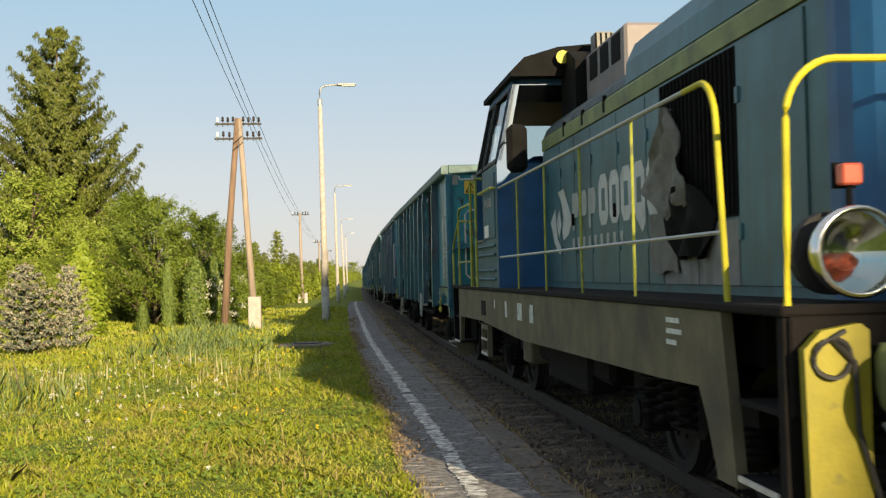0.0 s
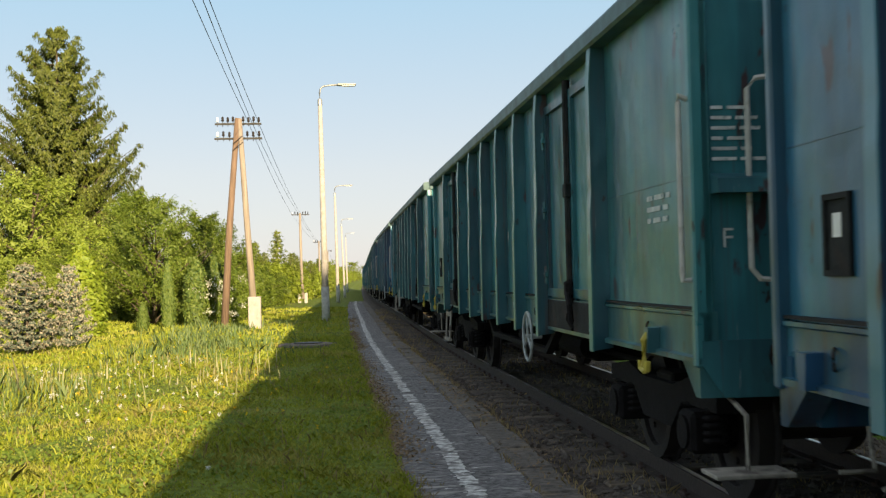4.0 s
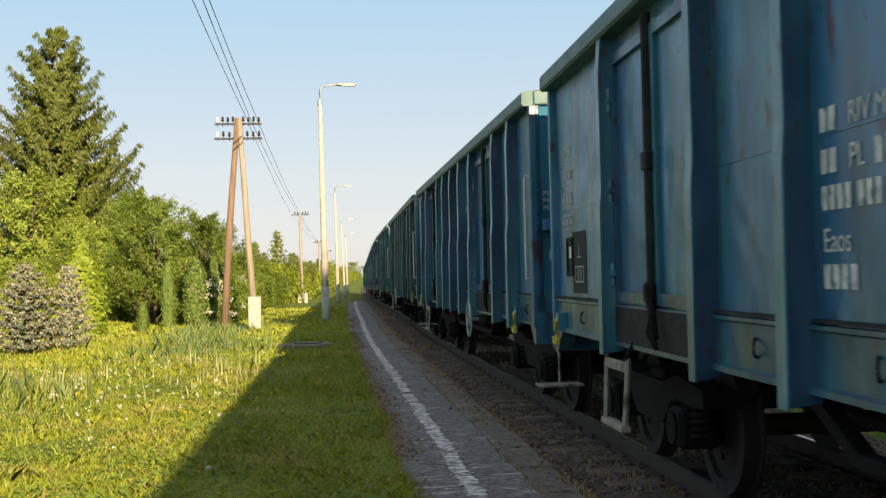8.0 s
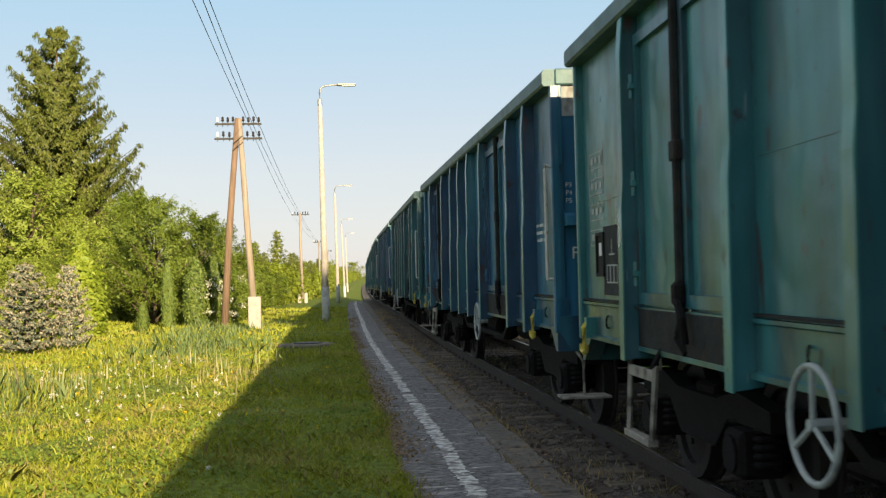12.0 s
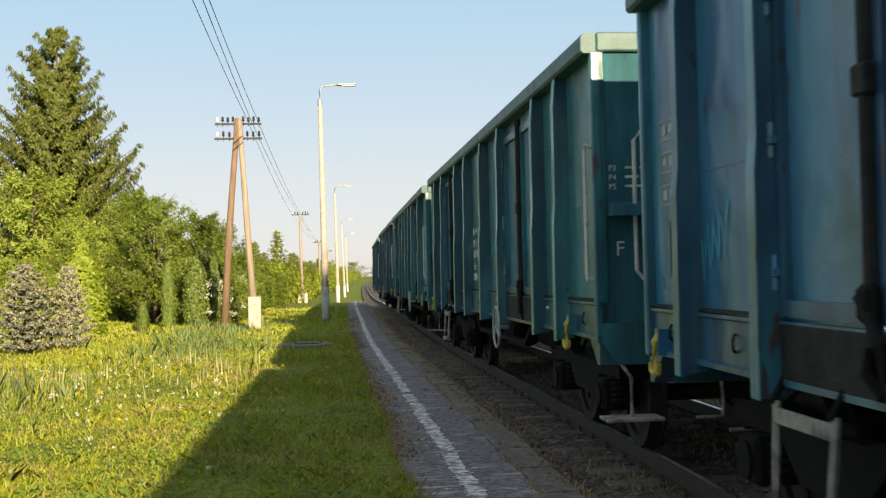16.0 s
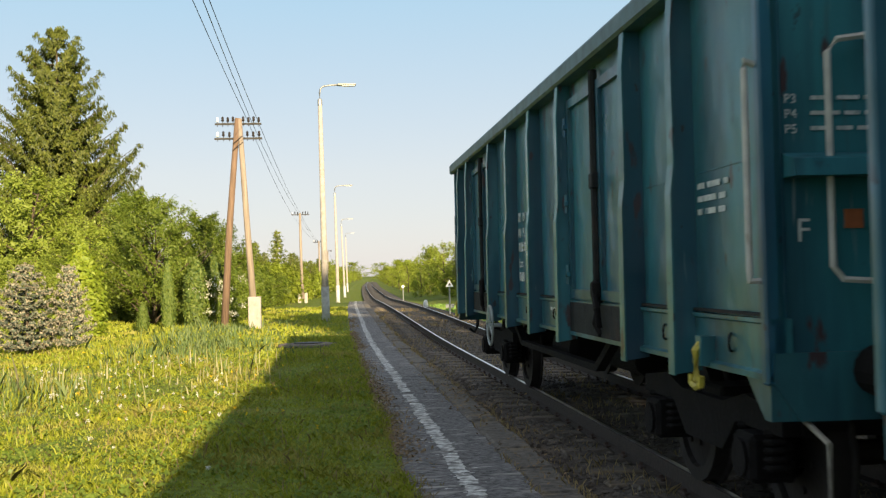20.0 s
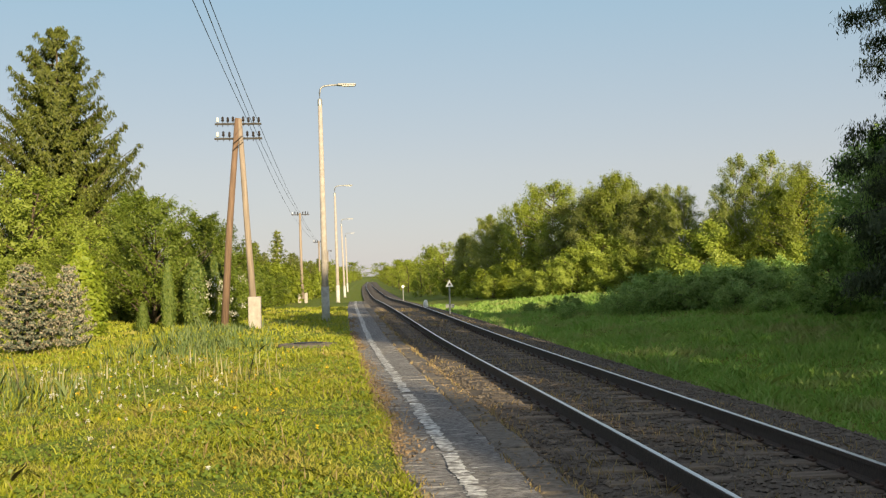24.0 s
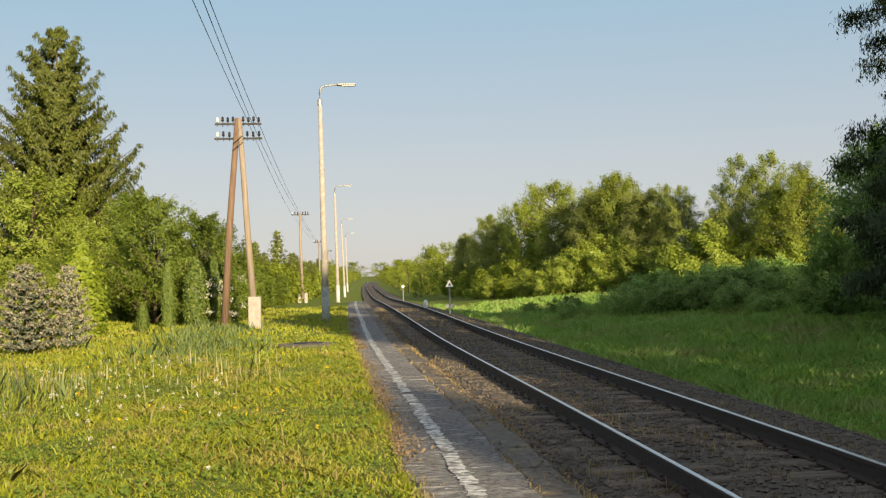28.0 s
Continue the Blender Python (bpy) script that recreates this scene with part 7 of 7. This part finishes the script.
    cloth("canvas_flap", [(1.94, -2.82, -3.42), (1.8, -2.84, -3.46), (1.65, -2.86, -3.44), (1.5, -2.9, -3.5)], -w - 0.05, 0.012, "canvas", "lower grey canvas flap")
    cloth("canvas_fold", [(2.1, -3.62, -4.0), (2.0, -3.5, -4.2), (1.88, -3.44, -4.3), (1.74, -3.48, -4.24), (1.6, -3.56, -4.1)], -w - 0.08, 0.04, "soot_shade", "sooty canvas fold")
    # roof gear
    bm = B()
    box(bm, -0.5, 0.5, -0.72, 0.95, 3.34, 3.95, 0.03)
    hs = part("fan_housing", bm, "fan_paint", lo, "pale grey fan housing")
    # thin black plates hold the shade inside the vents
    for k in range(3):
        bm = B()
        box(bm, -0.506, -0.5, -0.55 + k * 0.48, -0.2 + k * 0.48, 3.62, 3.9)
        part("vent", bm, "soot_shade", hs)
    bm = B()
    prism(bm, [(0.96, 3.34), (0.96, 3.9), (1.3, 4.06), (1.7, 4.1), (1.74, 3.34)], "x", -0.62, 0.62)
    part("silencer_cover", bm, "soot_shade", lo, "sooty silencer cover")
    bm = B()
    box(bm, -0.36, -0.14, 1.05, 1.3, 3.98, 4.24, 0.02)
    ex = part("exhaust", bm, "loco_grey", lo, "small ribbed square exhaust stack")
    for k in range(4):
        bm = B()
        box(bm, -0.365 + k * 0.06, -0.345 + k * 0.06, 1.04, 1.05, 4.0, 4.22)
        part("rib", bm, "soot_shade", ex)
    bm = B()
    lathe(bm, [(0.02, 1.7), (0.03, 1.56), (0.045, 1.47), (0.08, 1.42)], 12, "y", (-0.66, 0, 4.02))
    part("horn", bm, "yellow", lo, "yellow horn")
    # cab
    c0, c1, cw, ct = 1.75, 3.68, 1.42, 3.88
    for sx in (-1, 1):
        bm = B()
        prism(bm, [(c0, DECK), (c1, DECK), (c1, 1.92), (3.02, 1.92), (3.02, 2.82), (c0, 2.82)], "x", min(sx * (cw - 0.05), sx * cw), max(sx * (cw - 0.05), sx * cw))
        part("cab_side", bm, "loco_side", lo, "blue-teal cab side")
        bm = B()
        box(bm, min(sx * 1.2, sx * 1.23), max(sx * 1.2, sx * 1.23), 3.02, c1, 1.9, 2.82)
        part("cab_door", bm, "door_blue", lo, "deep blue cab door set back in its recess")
        bm = B()
        box(bm, min(sx * 1.23, sx * cw), max(sx * 1.23, sx * cw), c1 - 0.03, c1 + 0.002, 1.925, 2.82)
        part("door_jamb", bm, "loco_side", lo)
        bm = B()
        box(bm, min(sx * 1.23, sx * (cw - 0.051)), max(sx * 1.23, sx * (cw - 0.051)), 3.02, 3.05, 1.925, 2.82)
        part("door_jamb", bm, "loco_side", lo)
        bm = B()
        box(bm, min(sx * 1.2, sx * (cw + 0.02)), max(sx * 1.2, sx * (cw + 0.02)), 3.04, c1 - 0.035, 1.925, 1.96, 0.006)
        part("door_sill", bm, "loco_grey", lo, "worn grey door sill")
        bm = B()
        for a, b in ((c0, c0 + 0.12), (c0 + 1.18, c0 + 1.32), (c1 - 0.09, c1)):
            box(bm, min(sx * (cw - 0.05), sx * cw), max(sx * (cw - 0.05), sx * cw), a, b, 2.86, 3.78)
        box(bm, min(sx * (cw - 0.05), sx * cw), max(sx * (cw - 0.05), sx * cw), c0, c1, 3.72, ct)
        part("cab_window_frame", bm, "loco_blue", lo)
        for a, b in ((c0 + 0.12, c0 + 1.18), (c0 + 1.32, c1 - 0.09)):
            bm = B()
            box(bm, min(sx * (cw - 0.035), sx * (cw - 0.025)), max(sx * (cw - 0.035), sx * (cw - 0.025)), a, b, 2.86, 3.72)
            part("cab_window", bm, "glass", lo, "side window glass")
            bm = B()
            for z0, z1 in ((2.84, 2.89), (3.69, 3.74)):
                box(bm, min(sx * (cw - 0.02), sx * (cw + 0.012)), max(sx * (cw - 0.02), sx * (cw + 0.012)), a - 0.02, b + 0.02, z0, z1)
            for y_ in (a - 0.02, b - 0.03):
                box(bm, min(sx * (cw - 0.02), sx * (cw + 0.012)), max(sx * (cw - 0.02), sx * (cw + 0.012)), y_, y_ + 0.05, 2.89, 3.69)
            part("window_gasket", bm, "rubber", lo)
        for z in (1.45, 1.56, 1.75, 1.86):
            bm = B()
            tube(bm, [(sx * (cw + 0.01), c0 + 0.2, z), (sx * (cw + 0.01), c1 - 0.02, z)], 0.02, 6)
            part("cab_moulding", bm, "loco_side", lo)
        bm = B()
        box(bm, min(sx * cw, sx * (cw + 0.012)), max(sx * cw, sx * (cw + 0.012)), c0 + 0.2, c0 + 1.2, 1.95, 2.74, 0.004)
        door = part("cab_panel", bm, "loco_side", lo, "blue-teal cab side panel")
        bm = B()
        tube(bm, [(sx * (cw + 0.01), c0 + 0.1, 2.54), (sx * (cw + 0.07), c0 + 0.1, 2.54), (sx * (cw + 0.07), c0 + 1.2, 2.54), (sx * (cw + 0.01), c0 + 1.2, 2.54)], 0.016, 6)
        part("grab_rail", bm, "yellow_green", door)
        for yy in (c1 - 0.08, c1 - 0.62):
            bm = B()
            tube(bm, [(sx * cw, yy, 2.75), (sx * (cw + 0.09), yy, 2.75), (sx * (cw + 0.09), yy, 2.7), (sx * (cw + 0.09), yy, DECK)], 0.02, 6)
            part("cab_handrail", bm, "yellow_green", lo, "yellow-green upright handrail")
        # mirror
        bm = B()
        box(bm, min(sx * 1.24, sx * 1.46), max(sx * 1.24, sx * 1.46), 0.62, 0.80, 2.62, 3.14, 0.05)
        mi = part("mirror_housing", bm, "soot_shade", lo, "dark rear-view mirror")
        bm = B()
        tube(bm, [(sx * 1.38, c0 + 0.02, 3.0), (sx * 1.40, c0 - 0.4, 3.02), (sx * 1.38, 0.78, 2.95)], 0.014, 5)
        part("mirror_arm", bm, "rubber", mi)
        # lower cab front beside the hood
        bm = B()
        box(bm, min(sx * w, sx * cw), max(sx * w, sx * cw), c0 - 0.001, c0 + 0.05, DECK, 2.82)
        part("cab_front", bm, "loco_blue", lo)
        bm = B()
        box(bm, min(sx * w, sx * cw), max(sx * w, sx * cw), c1 - 0.05, c1 + 0.001, DECK, 2.82)
        part("cab_rear", bm, "loco_blue", lo)
    for yy in (c0, c1 - 0.05):
        bm = B()
        box(bm, -cw, -cw + 0.1, yy, yy + 0.05, 2.82, 3.82)
        box(bm, cw - 0.1, cw, yy, yy + 0.05, 2.82, 3.82)
        box(bm, -0.08, 0.08, yy, yy + 0.05, 2.82, 3.82)
        box(bm, -cw, cw, yy, yy + 0.05, 3.75, 3.94)
        part("windscreen_frame", bm, "loco_blue", lo)
        for xa, xb in ((-cw + 0.1, -0.08), (0.08, cw - 0.1)):
            bm = B()
            box(bm, xa, xb, yy + 0.02, yy + 0.03, 2.86, 3.78)
            part("windscreen", bm, "glass", lo, "cab windscreen glass")
    for ob in [o for o in lo.children if o.name.startswith(("cab_window", "window_gasket", "windscreen"))]:
        for v in ob.data.vertices:
            if v.co.z > 2.8:
                v.co.x *= 1 - 0.155 * (v.co.z - 2.8)
    cw = 1.20
    bm = B()
    box(bm, -1.15, 1.15, c1 - 0.12, c1 - 0.08, 3.5, 3.82)
    part("cab_lining", bm, "lining", lo, "brown lining of the cab's rear wall")
    bm = B()
    prism(bm, [(-cw - 0.06, ct - 0.06), (-cw - 0.06, ct), (-cw + 0.1, ct + 0.16), (-0.7, ct + 0.28), (0, ct + 0.34), (0.7, ct + 0.28), (cw - 0.1, ct + 0.16), (cw + 0.06, ct), (cw + 0.06, ct - 0.06)], "y", c0 - 0.22, c1 + 0.18)
    part("cab_roof", bm, "soot_shade", lo, "curved sooty cab roof")
    bm = B()
    box(bm, -1.1, 1.1, c0 + 0.3, c0 + 0.6, DECK, 2.3, 0.03)
    part("control_desk", bm, "loco_grey", lo)
    # short hood
    bm = B()
    prism(bm, [(-w, DECK), (-w, 2.86), (-w + 0.06, 3.0), (-w + 0.25, 3.1), (w - 0.25, 3.1), (w - 0.06, 3.0), (w, 2.86), (w, DECK)], "y", c1, 6.08)
    sh = part("short_hood", bm, "loco_blue", lo, "blue short rear hood")
    bm = B()
    box(bm, -w - 0.012, -w, c1 + 0.02, 6.07, 2.72, 2.84)
    for ya, yb in ((4.0, 4.66), (4.68, 5.34), (5.36, 6.02)):
        bd = B()
        box(bd, -w - 0.002, -w + 0.01, ya, yb, DECK + 0.06, 2.7, 0.003)
        part("hood_door", bd, "loco_side", sh, "blue-teal rear hood door")
    part("rear_stripe", bm, "loco_stripe", sh)
    # platform-side railing and its twin
    for sx in (-1, 1):
        x = sx * 1.40
        posts = [1.72, 0.5, -1.05, -2.56, -4.14, -5.9]
        bm = B()
        tube(bm, [(x, 2.0, DECK), (x, 2.0, 2.42), (x, 1.94, 2.50), (x, 1.8, 2.53), (x, -5.27, 2.53)], 0.016, 8)
        part("handrail", bm, "galvanised", lo, "worn steel handrail")
        bm = B()
        tube(bm, [(x, -5.27, 2.53)] + [(x, -5.55 - 0.25 * math.sin(a * math.pi / 14), 2.25 + 0.28 * math.cos(a * math.pi / 14)) for a in range(8)] + [(x, -5.9, DECK)], 0.018, 8)
        part("handrail_end", bm, "yellow", lo, "bright yellow end of the handrail")
        bm = B()
        tube(bm, [(x, 2.0, 1.71), (x, -5.86, 1.71)], 0.013, 6)
        part("mid_rail", bm, "galvanised", lo)
        for yy in posts[1:-1]:
            bm = B()
            tube(bm, [(x, yy, DECK), (x, yy, 2.53)], 0.011, 6)
            part("rail_post", bm, "yellow_green", lo, "yellow-green rail post")
        bm = B()
        bend = [(x - sx * (0.24 - 0.24 * math.cos(a * math.pi / 16)), -6.70, 2.18 + 0.27 * math.sin(a * math.pi / 16)) for a in range(9)]
        turn = [(x - sx * (0.74 + 0.06 * math.sin(a * math.pi / 8)), -6.70, 2.39 + 0.06 * math.cos(a * math.pi / 8)) for a in range(5)]
        pts = [(x, -6.66, DECK), (x, -6.68, 1.7)] + bend + turn + [(x - sx * 0.8, -6.70, DECK)]
        tube(bm, pts, 0.018, 8)
        part("front_rail", bm, "yellow", lo, "bright yellow bent front handrail")
        bm = B()
        tube(bm, [(x, 6.76, DECK), (x, 6.84, 1.84), (x, 6.8, 1.94), (x, 6.1, 2.3), (x, 6.0, 2.34), (x + sx * -0.12, 5.9, 2.33), (x - sx * 0.5, 6.2, 2.36), (x - sx * 0.62, 6.4, 2.3), (x - sx * 0.62, 6.45, DECK)], 0.018, 8)
        part("rear_rail", bm, "yellow_green", lo, "low yellow-green rear handrail")
        bm = B()
        tube(bm, [(x, 5.95, DECK), (x, 6.0, 2.32), (x, 5.98, 2.42), (x, 5.92, 2.49), (x, 5.8, 2.52), (x, 4.62, 2.52), (x, 4.48, 2.49), (x, 4.42, 2.40), (x, 4.30, DECK)], 0.019, 8)
        tube(bm, [(x, 5.97, 1.70), (x, 4.35, 1.70)], 0.015, 6)
        part("rear_rail", bm, "yellow_green", lo, "tall yellow-green rear handrail")
        # headlamp
        bm = B()
        lathe(bm, [(0.10, -6.390), (0.17, -6.450), (0.205, -6.570), (0.215, -6.650), (0.2, -6.665), (0.185, -6.660), (0.12, -6.570), (0.03, -6.530)], 28, "y", (sx * 1.05, 0, 1.585))
        hl = part("headlamp", bm, "chrome", lo, "large round chrome headlamp", True)
        bm = B()
        lathe(bm, [(0.184, -6.662), (0.1, -6.690), (0.01, -6.702)], 28, "y", (sx * 1.05, 0, 1.585))
        part("lens", bm, "glass", hl, smooth=True)
        # cap's red-orange colour stands for the warm reflection in the reflector
        bm = B()
        lathe(bm, [(0.03, -6.490), (0.035, -6.570), (0.02, -6.600)], 12, "y", (sx * 1.05, 0, 1.55))
        part("bulb", bm, "lamp_red", hl, "bulb cap, amber red for the lamp's warm reflection")
        bm = B()
        lathe(bm, [(0.13, -6.190), (0.2, -6.310), (0.2, -6.390)], 20, "y", (sx * 1.05, 0, 1.585))
        part("lamp_body", bm, "rubber", hl)
        bm = B()
        box(bm, sx * 1.05 - 0.05, sx * 1.05 + 0.05, -6.610, -6.530, 1.89, 1.99, 0.01)
        tl = part("marker_lamp", bm, "lamp_red", lo, "small orange-red marker lamp")
        bm = B()
        tube(bm, [(sx * 1.05, -6.560, 1.80), (sx * 1.05, -6.560, 1.90)], 0.015, 6)
        box(bm, sx * 1.05 - 0.055, sx * 1.05 + 0.055, -6.520, -6.500, 1.88, 2.0)
        part("lamp_bracket", bm, "soot_shade", tl)
    # plain shapes in place of the company mark
    x = -w - 0.0165
    bm = B()
    prism(bm, [(0.85, 2.40), (0.55, 2.42), (0.15, 2.06), (0.32, 1.92), (0.60, 1.86), (0.66, 1.96), (0.58, 2.12), (0.70, 2.30)], "x", x - 0.002, x)
    part("company_mark", bm, "logo_white", lo, "pale arrow-shaped company mark")
    bm = B()
    prism(bm, [(1.30, 2.08), (1.02, 2.22), (0.98, 2.05), (0.92, 1.88), (0.62, 1.72), (0.85, 1.72), (1.12, 1.86), (1.2, 1.98)], "x", x - 0.002, x)
    part("company_mark", bm, "logo_white", lo, "pale arrow-shaped company mark")
    bm = B()
    prism(bm, [(0.80, 2.20), (0.96, 2.06), (0.84, 1.90), (0.70, 2.04)], "x", x - 0.002, x)
    part("company_mark", bm, "logo_white", lo, "pale arrow-shaped company mark")
    for a, b in ((0.13, -0.17), (-0.24, -0.54), (-0.61, -0.91)):
        bm = B()
        prism(bm, [(a, 1.95), (a - 0.08, 1.95), (a - 0.08, 2.08), (b + 0.05, 2.08), (b, 2.15), (b, 2.27), (b + 0.05, 2.33), (a, 2.33)], "x", x - 0.002, x)
        part("company_bar", bm, "logo_grey", lo, "pale block of the company mark")
    for i in range(5):
        a = -1.04 - i * 0.405
        bm = B()
        low = 1.83 if i == 3 else 1.95
        ring = [(a, 2.05), (a - 0.08, 1.95), (a - 0.26, low), (a - 0.35, low + 0.08), (a - 0.35, 2.33), (a - 0.27, 2.42), (a - 0.08, 2.42), (a, 2.33)]
        prism(bm, ring, "x", x - 0.002, x)
        part("company_bar", bm, "logo_white", lo, "pale rounded block of the company mark")
        bm = B()
        prism(bm, [(a - 0.11, 2.08), (a - 0.24, 2.08), (a - 0.24, 2.29), (a - 0.11, 2.29)], "x", x - 0.004, x - 0.001)
        part("company_bar_gap", bm, "loco_teal", lo)
    for i in range(9):
        a = 0.15 - i * 0.243
        bm = B()
        prism(bm, [(a, 1.76), (a - 0.1, 1.76), (a - 0.1, 1.87), (a, 1.87)], "x", x - 0.002, x)
        part("company_bar", bm, "logo_grey", lo)
    cw = 1.42
    bars(lo, "number_bar", [(0.05, 0.05, 0.05, 0.05, 0.05, 0.05)], -cw - 0.016, 2.72, 2.44, 0.1, 0.05, "logo_grey")
    bars(lo, "depot_plate", [(0.36,)], -cw - 0.016, 2.8, 2.12, 0.15, 0.0, "sign_white")
    bars(lo, "number_bar", [(0.09, 0.09, -0.02, 0.09, 0.07, 0.09, 0.09, 0.09, 0.09)], -w - 0.003, 6.02, 2.05, 0.13, 0.05)
    for y, ws in ((2.2, 0.08), (1.35, 0.14), (0.5, 0.28), (-0.25, 0.2)):
        bars(lo, "frame_plate", [(ws,)], -1.424, y, 1.2, 0.18 if ws > 0.1 else 0.1, 0.02)
    bars(lo, "frame_plate", [(0.26,), (0.3,), (0.2,)], -1.424, -4.9, 1.24, 0.03, 0.035)
    sets = []
    for yb in (-4.1, 4.0):
        b, ws = bogie(lo, yb)
        sets += ws
    for yb in (-4.1, 4.0):
        for q in (-0.35, 0.0, 0.35):
            bm = B()
            coil(bm, -1.18, yb + q, 0.5, 0.9, 0.075, 6, 0.018)
            part("spring", bm, "chassis", lo)
    return lo


def travel(t):
    """Metres that the train has gone at t seconds; it gathers speed."""
    return 10.55 * t + 0.025 * t * t


def when(d):
    """The time at which the train has gone d metres."""
    return (-10.55 + math.sqrt(max(0.0, 10.55 ** 2 + 0.1 * d))) / 0.05


def run(vehicle, s0, half, t):
    """Pose of a vehicle whose middle is at s0 at the start: both bogies follow the track."""
    s = s0 - travel(t)
    a, b = at(s - half), at(s + half)
    m = (a + b) / 2
    return pose(m.x, m.y, m.z, math.degrees(math.atan2(b.z - a.z, 2 * half)), 0, -math.degrees(math.atan2(b.x - a.x, b.y - a.y)))


def motions(loco, wagons):
    times = [0.5 * i for i in range(57)]
    for ob, s0, L in [(loco, 11.63, 12.2)] + wagons:
        half = L / 2 - 2.0
        walk(ob, [(t, run(ob, s0, half, t)) for t in times])
        for bg in [o for o in ob.children if o.name.startswith("bogie") and o.type == "MESH"]:
            for ws in [o for o in bg.children if o.name.startswith("wheelset")]:
                y = bg.location.y + ws.location.y
                t_in = max(0.0, when(s0 + y - 45))
                t_out = min(28.0, when(s0 + y + 6))
                rows = [(0.0, pose(*ws.location))] if t_in > 0.1 else []
                step = 1 / FPS
                n = max(2, int((t_out - t_in) / step))
                for i in range(n + 1):
                    turn = math.degrees((travel(t_in + i * step) - travel(t_in)) / 0.46)
                    rows.append((t_in + i * step, pose(ws.location.x, ws.location.y, 0.46, turn, 0, 0)))
                if rows[-1][0] < 27.9:
                    rows.append((28.0, rows[-1][1]))
                walk(ws, rows)


build_ground()
build_track()
build_posts()
build_plants()
build_grass()
stones("ballast_stones", 22000, (3, 45), (-1.62, 2.6), bed_height, 0.025, "stone", "loose brown ballast stones between the rails")
wagons = build_wagons()
dress_wagons(wagons)
loco = build_loco()
build_platform()
motions(loco, wagons)
